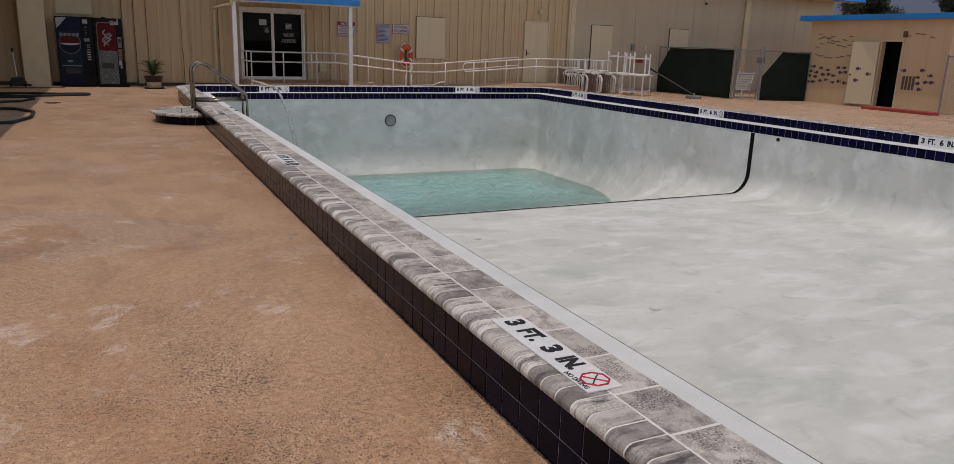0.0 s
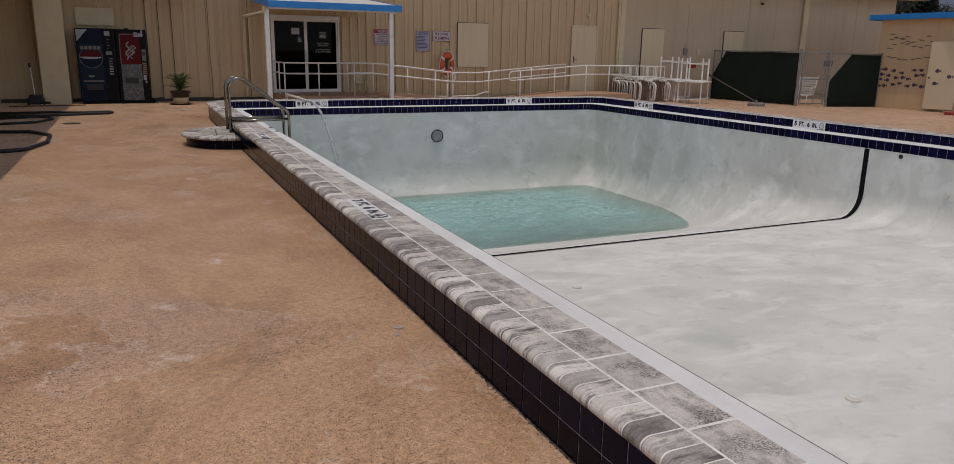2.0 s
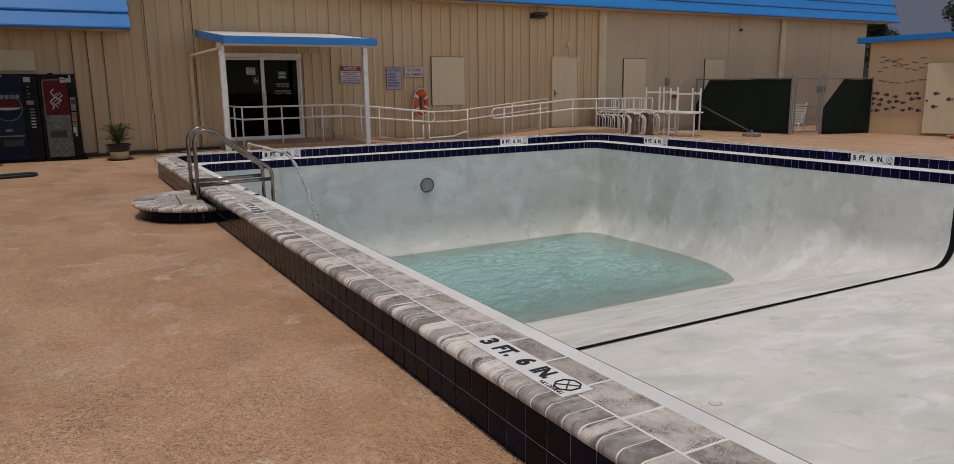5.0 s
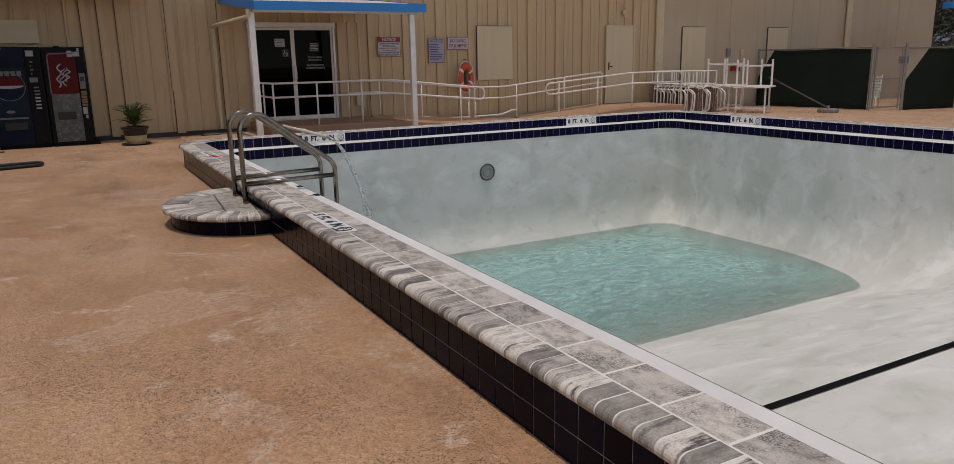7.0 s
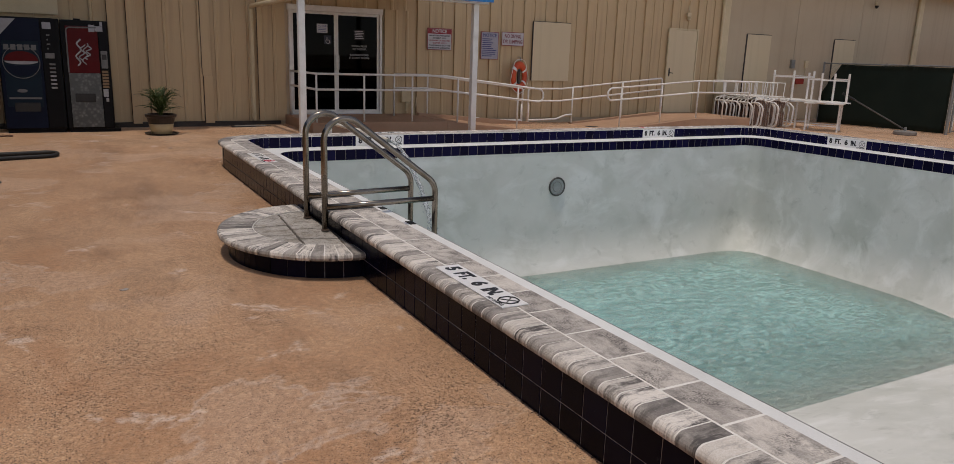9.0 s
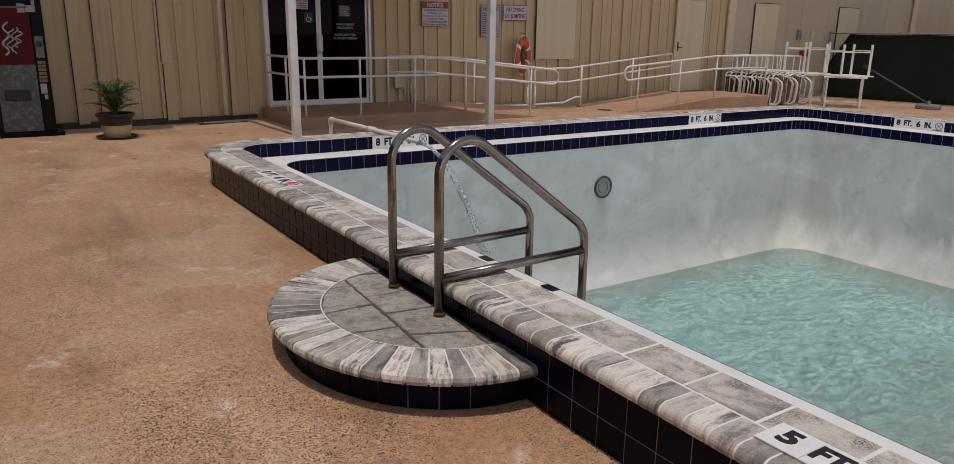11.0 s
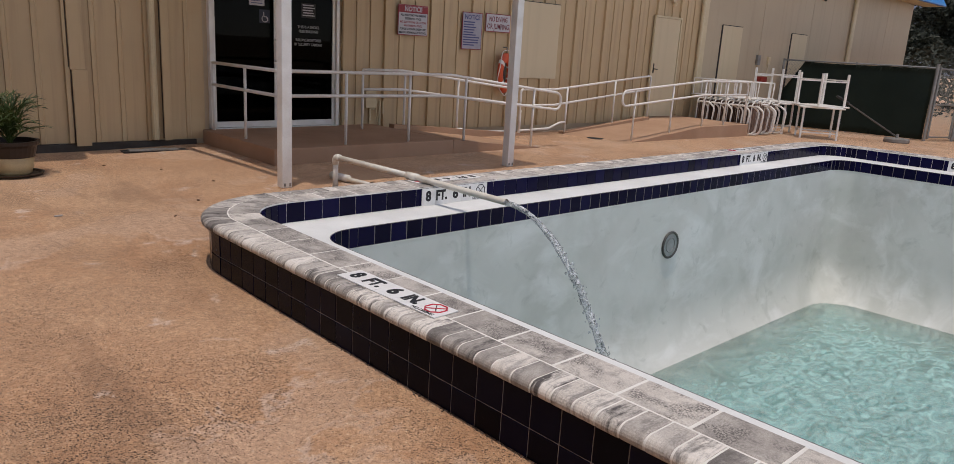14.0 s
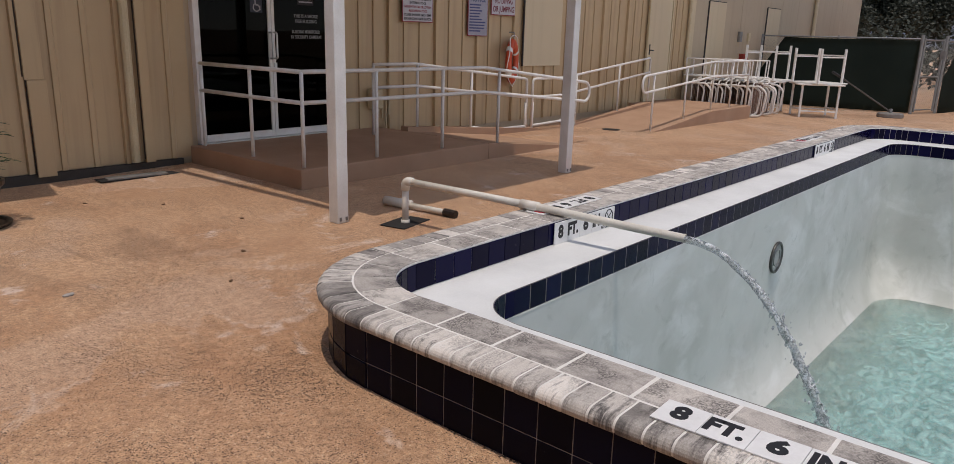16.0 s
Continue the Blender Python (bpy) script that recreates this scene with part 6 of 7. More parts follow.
def fence_run(name, a, b, screen, label, rows=1, cut=0.0):
    z = min(deck_z(*a), deck_z(*b))
    ob = empty(name, pose(0, 0, z), label, "fence", kind="structure")
    L = (Vector(b) - Vector(a)).length
    n = max(1, round(L / 2.4))
    for k in range(n + 1):
        x, y = a[0] + (b[0] - a[0]) * k / n, a[1] + (b[1] - a[1]) * k / n
        part("fence_post", tube(bmesh.new(), [(x, y, 0), (x, y, FH + 0.04)], 0.03, 8), M_GALV, ob)
    part("top_rail", tube(bmesh.new(), [(*a, FH), (*b, FH)], 0.021, 8), M_GALV, ob)
    part("bottom_rail", tube(bmesh.new(), [(*a, 0.06), (*b, 0.06)], 0.012, 6), M_GALV, ob)
    if screen:
        d = (Vector(b) - Vector(a)).normalized()
        nrm = Vector((d.y, -d.x)) if Vector((d.y, -d.x)).dot(Vector((-1, -0.5))) > 0 else Vector((-d.y, d.x))
        bm = bmesh.new()
        N, K = 36, 10
        g = []
        for i in range(N + 1):
            s = 0.04 + (L - 0.09) * i / N
            col = []
            for j in range(K + 1):
                zz = 0.03 + (FH - 0.05) * j / K
                ss = s
                if cut:
                    ss = s + cut * max(0.0, 2 * j / K - 1) * (1 - i / N)
                wob = 0.055 + 0.018 * noise.noise(Vector((s * 1.3, zz * 1.1, L))) + 0.012 * math.sin(s * 2.6) * (j / K)
                p = Vector(a) + d * min(ss, L) + nrm * wob
                col.append(bm.verts.new((p.x, p.y, zz - 0.02 * abs(math.sin(s * 1.3)) * (j == K))))
            g.append(col)
        for i in range(N):
            for j in range(K):
                bm.faces.new((g[i][j], g[i + 1][j], g[i + 1][j + 1], g[i][j + 1]))
        bmesh.ops.solidify(bm, geom=bm.faces[:], thickness=0.003)
        part("wind_screen", bm, M_SCREEN, ob, "dark green mesh wind screen", smooth=True)
    part("mesh_wires", chain_link(bmesh.new(), a, b, 0.06, FH), M_GALV, ob, "galvanised chain-link mesh")
    return ob


FA, FB, FC, FD = (18.95, 19.10), (19.38, 15.32), (20.36, 14.97), (22.35, 14.55)
fence_run("fence_1", FA, FB, True, "chain-link fence hung with dark green wind screen", cut=0.55)
fence_run("fence_2", FC, FD, True, "chain-link fence panel with a torn green wind screen", cut=0.75)
gate = empty("metal_gate", pose(FB[0], FB[1], deck_z(*FB)), "closed galvanised chain-link gate with a small notice", "gate", kind="structure")
gd = Vector((FC[0] - FB[0], FC[1] - FB[1]))
u = gd.normalized()
for s in (0.10, gd.length - 0.10):
    part("gate_post", tube(bmesh.new(), [(u.x * s, u.y * s, 0.05), (u.x * s, u.y * s, FH + 0.02)], 0.026, 8), M_GALV, gate)
for z in (0.1, 0.92, FH - 0.02):
    part("gate_rail", tube(bmesh.new(), [(u.x * 0.1, u.y * 0.1, z), (u.x * (gd.length - 0.1), u.y * (gd.length - 0.1), z)], 0.019, 8), M_GALV, gate)
part("mesh_wires", chain_link(bmesh.new(), (u.x * 0.1, u.y * 0.1), (u.x * (gd.length - 0.1), u.y * (gd.length - 0.1)), 0.1, FH - 0.02), M_GALV, gate)
bm = boxed(-0.16, 0.16, -0.004, 0.004, -0.1, 0.1)
pl = part("notice_plate", bm, M_VGREY, gate, "small pale notice plate")
pl.matrix_basis = pose(u.x * 0.95 + 0.012, u.y * 0.95 - 0.03, 1.45, 0, 0, math.degrees(math.atan2(u.y, u.x)))
for s in (-0.02, gd.length + 0.02):
    part("terminal_post", tube(bmesh.new(), [(u.x * s, u.y * s, 0), (u.x * s, u.y * s, FH + 0.1)], 0.04, 10), M_GALV, gate)

# lounge chair behind the gate
lc = empty("lounge_chair", pose(20.75, 16.3, deck_z(20.7, 16.3), 0, 0, 28), "white strapped lounge chair behind the gate", "chair")
for sy in (-0.3, 0.3):
    side = part("side_frame", tube(bmesh.new(), fillet([(-0.75, sy, 0.02), (-0.7, sy, 0.34), (0.25, sy, 0.34), (0.62, sy, 1.0)], 0.08), 0.018, 6), M_WHITE, lc)
    part("leg", tube(bmesh.new(), [(0.2, sy, 0.34), (0.3, sy, 0.0)], 0.018, 6), M_WHITE, lc)
    part("arm_rest", tube(bmesh.new(), fillet([(-0.2, sy, 0.34), (-0.2, sy, 0.58), (0.4, sy, 0.6)], 0.08), 0.018, 6), M_WHITE, side)
for k in range(9):
    part("strap", boxed(-0.68 + k * 0.1, -0.61 + k * 0.1, -0.3, 0.3, 0.335, 0.345), M_STRAP, lc)
for k in range(7):
    t = (k + 0.6) / 7.4
    x, z = 0.25 + 0.37 * t, 0.34 + 0.66 * t
    part("back_strap", boxed(x - 0.02, x + 0.02, -0.3, 0.3, z - 0.03, z + 0.03), M_STRAP, lc)
crate = part("red_crate", boxed(-0.35, 0.35, -0.3, 0.3, 0, 0.95, 0.02), worn("dull_red_board", (0.16, 0.05, 0.04), (0.12, 0.04, 0.03), 4, 0.8), None)
crate.matrix_basis = pose(20.2, 18.2, deck_z(20.2, 18.2))
tagged(crate, "dull red stacked crate behind the gate", "crate")
gb = part("grey_cabinet", boxed(-0.4, 0.4, -0.3, 0.3, 0, 1.75, 0.02), worn("pale_grey_cabinet", (0.42, 0.42, 0.38), (0.36, 0.36, 0.32), 3, 0.6), None)
gb.matrix_basis = pose(21.4, 18.75, deck_z(21.4, 18.7))
tagged(gb, "pale grey cabinet standing behind the gate", "cabinet")

# ---------- small pump house ----------
FX = 22.5
M_PEACH = siding_material("peach_stucco", (0.60, 0.43, 0.25), (0.55, 0.385, 0.22), (0.44, 0.31, 0.18))
fz = -0.16
hut = empty("pump_house", pose(FX, 9.4, fz), "small peach stucco pump house with a painted wall and blue roof edge", "building", kind="structure")
HY0, HY1, HZ = 0.0, 5.42, 3.02
OP0, OP1, OPZ = 1.62, 2.36, 2.28
for a, b, c, d in ((HY0, OP0, 0, HZ), (OP1, HY1, 0, HZ), (OP0, OP1, OPZ, HZ)):
    part("wall", boxed(0, 0.18, a, b, c, d), M_PEACH, hut)
part("side_wall", boxed(0.18, 5.0, HY1 - 0.18, HY1, 0, HZ), M_PEACH, hut)
part("side_wall", boxed(0.18, 5.0, HY0, HY0 + 0.18, 0, HZ), M_PEACH, hut)
part("back_wall", boxed(5.0, 5.18, HY0, HY1, 0, HZ), M_PEACH, hut)
# near-black inner floor and wall, coloured for the dark of the open doorway
part("inner_floor", boxed(0.18, 5.0, 0.18, HY1 - 0.18, -0.02, 0.06), M_DARK, hut)
part("inner_wall", boxed(1.6, 1.7, 0.18, HY1 - 0.18, 0.06, HZ), M_DARK, hut)
part("roof", boxed(-0.28, 5.4, HY0 - 0.3, HY1 + 0.28, HZ + 0.001, HZ + 0.04, 0.004), M_WHITE, hut)
part("roof_fascia", boxed(-0.32, -0.281, HY0 - 0.3, HY1 + 0.28, HZ - 0.03, HZ + 0.15, 0.006), M_BLUE, hut, "blue roof fascia")
part("roof_fascia", boxed(-0.281, 5.4, HY1 + 0.281, HY1 + 0.32, HZ - 0.03, HZ + 0.15, 0.006), M_BLUE, hut, "blue roof fascia")
leaf = part("door_leaf", boxed(-0.045, 0.0, 0, 0.92, 0.12, OPZ - 0.02, 0.006), M_LEAF, hut, "open pale door leaf")
leaf.matrix_basis = pose(-0.05, OP1 + 0.05, 0, 0, 0, 12)
part("door_knob", lathe(bmesh.new(), [(0.02, 0), (0.03, 0.03), (0.02, 0.05)], 0, 0, 10), M_BLACK, leaf).matrix_basis = pose(-0.05, 0.84, 1.12, 0, -90, 0)
for a, b in ((OP0 - 0.05, OP0), (OP1, OP1 + 0.05)):
    part("door_frame", boxed(-0.03, 0.0, a, b, 0, OPZ + 0.05, 0.004), M_TRIM, hut)
part("door_frame", boxed(-0.03, 0.0, OP0 + 0.001, OP1 - 0.001, OPZ, OPZ + 0.05, 0.004), M_TRIM, hut)
M_VENT = worn("brown_vent_slat", (0.13, 0.09, 0.06), (0.10, 0.065, 0.045), 5, 0.6)
for k in range(4):
    part("vent_slat", boxed(-0.02, 0.0, 0.98 + k * 0.12, 1.06 + k * 0.12, 0.72, 1.17, 0.004), M_VENT, hut)
part("lamp", boxed(-0.12, 0.0, 1.48, 1.58, 2.42, 2.62, 0.02), M_VENT, hut)
rm = random.Random(21)
M_MARK = worn("violet_wall_paint", (0.060, 0.045, 0.075), (0.085, 0.06, 0.09), 8, 0.7, 0.0)
M_MARK2 = worn("faded_brown_wall_paint", (0.16, 0.11, 0.075), (0.20, 0.14, 0.10), 8, 0.7, 0.0)


def fish_mesh(name, rx, rz, tail, mat):
    """A flat painted fish: round body and a forked tail, facing -y."""
    bm = disc(bmesh.new(), 0, 0, rx, rz, -0.003, 0.0, n=14)
    vs = [bm.verts.new((x, y, z)) for y in (-0.0025, 0.0) for x, z in ((rx * 0.85, 0.0), (rx + tail, rz * 0.85), (rx + tail * 0.65, 0.0), (rx + tail, -rz * 0.85))]
    bm.faces.new(vs[:4])
    bm.faces.new(vs[4:][::-1])
    for k in range(4):
        bm.faces.new((vs[k], vs[(k + 1) % 4], vs[4 + (k + 1) % 4], vs[4 + k]))
    bmesh.ops.recalc_face_normals(bm, faces=bm.faces[:])
    me = bpy.data.meshes.new(name)
    bm.to_mesh(me)
    bm.free()
    me.materials.append(mat)
    return me


oval_me = fish_mesh("round_fish", 0.068, 0.060, 0.06, M_MARK)
dash_me = fish_mesh("thin_fish", 0.10, 0.020, 0.04, M_MARK2)
spots = []
for y0, y1, z0, z1, n in ((3.6, 5.3, 0.75, 1.35, 22), (0.35, 1.4, 0.75, 1.45, 8)):
    tries = 0
    while n and tries < 400:
        tries += 1
        y, z = rm.uniform(y0, y1), rm.uniform(z0, z1)
        if all(abs(y - a) > 0.2 or abs(z - b) > 0.15 for a, b in spots) and not (0.9 < y < 1.5 and z < 1.25):
            spots.append((y, z))
            n -= 1
            put("painted_mark", oval_me, hut, pose(-0.001, y, z, rm.uniform(-8, 8), 0, -90) @ Matrix.Diagonal((rm.choice((-1, 1)), 1, 1, 1)))
for row, (z, n) in enumerate(((2.05, 8), (2.25, 7), (1.72, 12), (2.5, 4), (2.42, 7))):
    for k in range(n):
        y = HY1 - 0.35 - k * (0.22 if row != 4 else 0.3) - rm.uniform(0, 0.12) - (2.6 if row == 4 else 0)
        zz = z + 0.12 * math.sin(k * 0.9 + row) * (0.4 if row == 2 else 1) + 0.05 * k * (row < 2) * 0.6
        if y < 0.15 or (OP0 - 0.1 < y < OP1 + 0.8 and zz < OPZ + 0.12) or zz > HZ - 0.2:
            continue
        put("painted_dash", dash_me, hut, pose(-0.001, y, zz, 0, rm.uniform(-12, 12), -90))
for dy, z in ((0.25, 1.05), (0.62, 1.22), (0.65, 0.82)):
    put("painted_mark", oval_me, leaf, pose(-0.047, dy, z + 0.12, 0, 0, -90))
step = part("red_step", boxed(-1.0, -0.55, -0.4, 2.05, 0.0, 0.13, 0.02), worn("red_painted_step", (0.36, 0.05, 0.04), (0.28, 0.04, 0.03), 4, 0.6, 0.2), None)
step.matrix_basis = pose(FX, 9.4, fz)
tagged(step, "long red painted step below the pump house door", "step")
slab = part("door_slab", boxed(-0.54, -0.002, 0.2, 2.4, -0.02, 0.10, 0.01), M_RAMP, None)
slab.matrix_basis = pose(FX, 9.4, fz)
tagged(slab, "concrete slab at the pump house door", "slab", kind="structure")
fence_run("fence_3", (22.2, 9.2), (22.2, 1.5), False, "white-posted chain-link fence beyond the pump house")

# ---------- trees ----------
# slate-grey cloud bank low over the horizon behind the pump house
M_CLOUD = Nodes("slate_cloud")
_g = M_CLOUD.add("Emission", Strength=1.0)
_v = M_CLOUD.coords()
M_CLOUD.link(M_CLOUD.mix(M_CLOUD.fade(M_CLOUD.noise(M_CLOUD.scaled(_v, (1, 1, 2.5)), 0.004, 5, 0.5), 0.35, 0.65), (0.128, 0.150, 0.215), (0.160, 0.184, 0.250)), _g.inputs["Color"])
M_CLOUD.link(_g.outputs[0], M_CLOUD.out.inputs[0])
M_CLOUD = M_CLOUD.m
cloud_rows = [[(900 * math.cos(math.radians(u)) * (1 - 0.12 * k), 900 * math.sin(math.radians(u)) * (1 - 0.12 * k), -20 + 110 * k) for u in range(-12, 81, 4)] for k in range(5)]
cols = len(cloud_rows[0])
put("backdrop", mesh_of("backdrop", [p for row in cloud_rows for p in row], [(i * cols + j, i * cols + j + 1, (i + 1) * cols + j + 1, (i + 1) * cols + j) for i in range(4) for j in range(cols - 1)], M_CLOUD, True), label="slate-grey cloud bank far behind the trees", category="backdrop", kind="structure")


def bark():
    return worn("tree_bark", (0.12, 0.09, 0.065), (0.07, 0.052, 0.04), 9, 0.95, 0.6)


M_BARK = bark()


def foliage_material():
    n = Nodes("tree_foliage")
    rnd = n.add("NewGeometry").outputs["Random Per Island"]
    n.color(n.ramp(rnd, [(0.0, (0.022, 0.026, 0.017)), (0.6, (0.036, 0.042, 0.028)), (1.0, (0.058, 0.062, 0.044))]))
    return n.set(0.6, 0, 0.3)


M_FOL = foliage_material()


def tree(name, x, y, h, spread, seed, label):
    r = random.Random(seed)
    z0 = deck_z(x, y)
    ob = empty(name, pose(x, y, z0), label, "tree")
    bm = bmesh.new()
    trunk_h = h * 0.42
    lean = Vector((r.uniform(-0.3, 0.3), r.uniform(-0.3, 0.3), trunk_h))
    for k in range(6):
        a, b = lean * (k / 6), lean * ((k + 1) / 6)
        ra, rb = 0.05 * h * (1 - 0.09 * k) * 0.6, 0.05 * h * (1 - 0.09 * (k + 1)) * 0.6
        va_ = [bm.verts.new((a.x + ra * math.cos(q * math.tau / 9), a.y + ra * math.sin(q * math.tau / 9), a.z)) for q in range(9)]
        vb_ = [bm.verts.new((b.x + rb * math.cos(q * math.tau / 9), b.y + rb * math.sin(q * math.tau / 9), b.z)) for q in range(9)]
        for q in range(9):
            bm.faces.new((va_[q], va_[(q + 1) % 9], vb_[(q + 1) % 9], vb_[q]))
    part("trunk", bm, M_BARK, ob, smooth=True)
    tips = []
    for k in range(9):
        a = k * 2.4 + r.uniform(-0.4, 0.4)
        start = lean * r.uniform(0.6, 1.0)
        end = start + Vector((math.cos(a) * spread * r.uniform(0.45, 0.9), math.sin(a) * spread * r.uniform(0.45, 0.9), h * r.uniform(0.12, 0.5)))
        midp = (start + end) / 2 + Vector((0, 0, 0.06 * h))
        part("limb", tube(bmesh.new(), fillet([start, midp, end], 0.5, 4), 0.012 * h, 6), M_BARK, ob)
        tips += [end, midp.lerp(end, 0.55), lean + Vector((r.uniform(-0.4, 0.4) * spread, r.uniform(-0.4, 0.4) * spread, h * r.uniform(0.3, 0.55)))]
    verts, faces = [], []
    for tip in tips:
        cr = spread * r.uniform(0.22, 0.42)
        for _ in range(900):
            d = Vector((r.gauss(0, 1), r.gauss(0, 1), r.gauss(0, 0.75))).normalized() * cr * r.uniform(0.35, 1.05)
            c = tip + d
            s = r.uniform(0.06, 0.12)
            u1 = Vector((r.gauss(0, 1), r.gauss(0, 1), r.gauss(0, 0.6))).normalized()
            u2 = u1.cross(Vector((r.gauss(0, 1), r.gauss(0, 1), r.gauss(0, 1)))).normalized()
            i = len(verts)
            verts += [c - u1 * s, c + u2 * s * 0.5, c + u1 * s, c - u2 * s * 0.5]
            faces.append((i, i + 1, i + 2, i + 3))
    put("crown", mesh_of("crown", verts, faces, M_FOL), ob)
    return ob


for i, (x, y, h, sp) in enumerate(((45, 20.6, 5.6, 2.4), (43, 22.4, 5.6, 2.2), (44, 28.6, 6.4, 2.0), (50, 33.5, 7.0, 2.4), (47, 23.2, 7.0, 2.4))):
    tree("tree", x, y, h, sp, 30 + i, "leafy dark green tree beyond the pool fence")


def hedge(name, x0, y0, x1, y1, h, depth, seed):
    """A long uneven row of shrubs: one mesh of small leaves on a few stems."""
    r = random.Random(seed)
    L = math.hypot(x1 - x0, y1 - y0)
    verts, faces = [], []
    for _ in range(int(L * 420)):
        t = r.random()
        top = h * (0.72 + 0.28 * math.sin(t * L * 0.9 + seed) * math.sin(t * L * 0.37))
        x, y = x0 + (x1 - x0) * t + r.gauss(0, depth), y0 + (y1 - y0) * t + r.gauss(0, depth)
        c = Vector((x, y, -0.15 + top * r.random() ** 0.6))
        s = r.uniform(0.06, 0.15)
        u1 = Vector((r.gauss(0, 1), r.gauss(0, 1), r.gauss(0, 0.7))).normalized()
        u2 = u1.cross(Vector((r.gauss(0, 1), r.gauss(0, 1), r.gauss(0, 1)))).normalized()
        i = len(verts)
        verts += [c - u1 * s, c + u2 * s * 0.5, c + u1 * s, c - u2 * s * 0.5]
        faces.append((i, i + 1, i + 2, i + 3))
    ob = put(name, mesh_of(name, verts, faces, M_FOL))
    return tagged(ob, "dense dark green shrubs behind the fence", "shrubs", kind="stuff")


hedge("shrub_row", 33, 4, 34.5, 27, 3.2, 0.5, 2)
hedge("shrub_row", 39, 12, 40, 34, 4.4, 0.8, 5)

# ---------- half-round step ----------
def arc_piece(name, cx, cy, ra, rb, a0, a1, z0, z1, mat, kx=1.0, ky=1.0, n=4, nose=0.0):
    """A ring sector with flat top, sides and, outside, an optional rounded nose."""
    prof = [(ra, z0), (ra, z1)]
    if nose:
        zc, rr = (z0 + z1) / 2, (z1 - z0) / 2
        prof += [(rb - nose + nose * math.sin(t), zc + rr * math.cos(t)) for t in [math.pi * k / 4 for k in range(5)]]
    else:
        prof += [(rb, z1), (rb, z0)]
    m = len(prof)
    verts, faces = [], []
    for k in range(n + 1):
        a = a0 + (a1 - a0) * k / n
        verts += [(cx + kx * r * math.cos(a), cy + ky * r * math.sin(a), z) for r, z in prof]
    for k in range(n):
        for i in range(m):
            p, q = k * m + i, k * m + (i + 1) % m
            faces.append((p, q, q + m, p + m))
    faces.append(tuple(range(m))[::-1])
    faces.append(tuple(n * m + i for i in range(m)))
    me = mesh_of(name, verts, faces, mat)
    bm = bmesh.new()
    bm.from_mesh(me)
    bmesh.ops.recalc_face_normals(bm, faces=bm.faces[:])
    bm.to_mesh(me)
    bm.free()
    return me


def flag_material():
    """Rough riven flagstone: grey-brown, stained, with pale scuffs and a broken surface."""
    n = Nodes("riven_flagstone")
    v = n.coords()
    rnd = n.add("ObjectInfo").outputs["Random"]
    rough = n.noise(v, 9.0, 9, 0.72, 0.3)
    lumps = n.noise(v, 34.0, 6, 0.7, 0.2)
    grit = n.noise(v, 240.0, 3, 0.6)
    col = n.mix(rnd, (0.45, 0.412, 0.37), (0.60, 0.565, 0.52))
    col = n.mix(n.math("MULTIPLY", n.fade(n.noise(v, 5.5, 7, 0.7, 0.4), 0.45, 0.58), 0.6), col, (0.31, 0.262, 0.205))
    col = n.mix(n.math("MULTIPLY", n.fade(rough, 0.51, 0.61), 0.6), col, (0.19, 0.165, 0.14))
    col = n.mix(n.math("MULTIPLY", n.fade(n.noise(v, 15.0, 8, 0.75, 0.5), 0.53, 0.62), 0.8), col, (0.56, 0.53, 0.485))
    col = n.mix(n.math("MULTIPLY", n.fade(lumps, 0.55, 0.62), 0.6), col, (0.12, 0.105, 0.092))
    col = n.mix(0.25, col, n.ramp(grit, [(0.35, (0.05, 0.05, 0.05)), (0.65, (0.95, 0.95, 0.95))]), "OVERLAY")
    n.color(col)
    n.bump(n.math("ADD", n.math("ADD", rough, n.math("MULTIPLY", lumps, 0.5)), n.math("MULTIPLY", grit, 0.2)), 1.0, 0.03)
    return n.set(0.85, 0, 0.25)


M_FLAG = flag_material()
SY, SRX, SRY, SZ = 9.175, 0.83, 0.94, 0.194
half_step = empty("half_round_step", pose(0, SY, 0), "half-round step with a grey stone top and navy tiled face", "step", kind="structure")
put("step_body", arc_piece("step_body", 0, 0, 0.02, 0.893, math.pi / 2, 3 * math.pi / 2, -0.05, SZ - 0.046, M_FACEGROUT, SRX, SRY, 28), half_step)
put("step_bed", arc_piece("step_bed", 0, 0, 0.02, 0.674, math.pi / 2, 3 * math.pi / 2, SZ - 0.0455, SZ - 0.0095, worn("step_mortar", (0.13, 0.105, 0.082), (0.06, 0.05, 0.042), 8, 0.9, 0.2), SRX, SRY, 28), half_step)
put("border_bed", arc_piece("border_bed", 0, 0, 0.6745, 0.990, math.pi / 2, 3 * math.pi / 2, SZ - 0.0455, SZ - 0.0012, M_GROUT, SRX, SRY, 28, 0.02), half_step)
NB = 27
for k in range(NB):
    a0 = math.pi / 2 + math.pi * k / NB + 0.0055
    a1 = math.pi / 2 + math.pi * (k + 1) / NB - 0.0055
    me = arc_piece("border_brick", 0, 0, 0.682, 1.0, a0, a1, SZ - 0.05, SZ, M_COPING, SRX, SRY, 2, 0.024)
    rot = Matrix.Rotation((a0 + a1) / 2, 4, "Z")
    me.transform(rot.inverted())
    put("border_brick", me, half_step, rot)
NT = 18
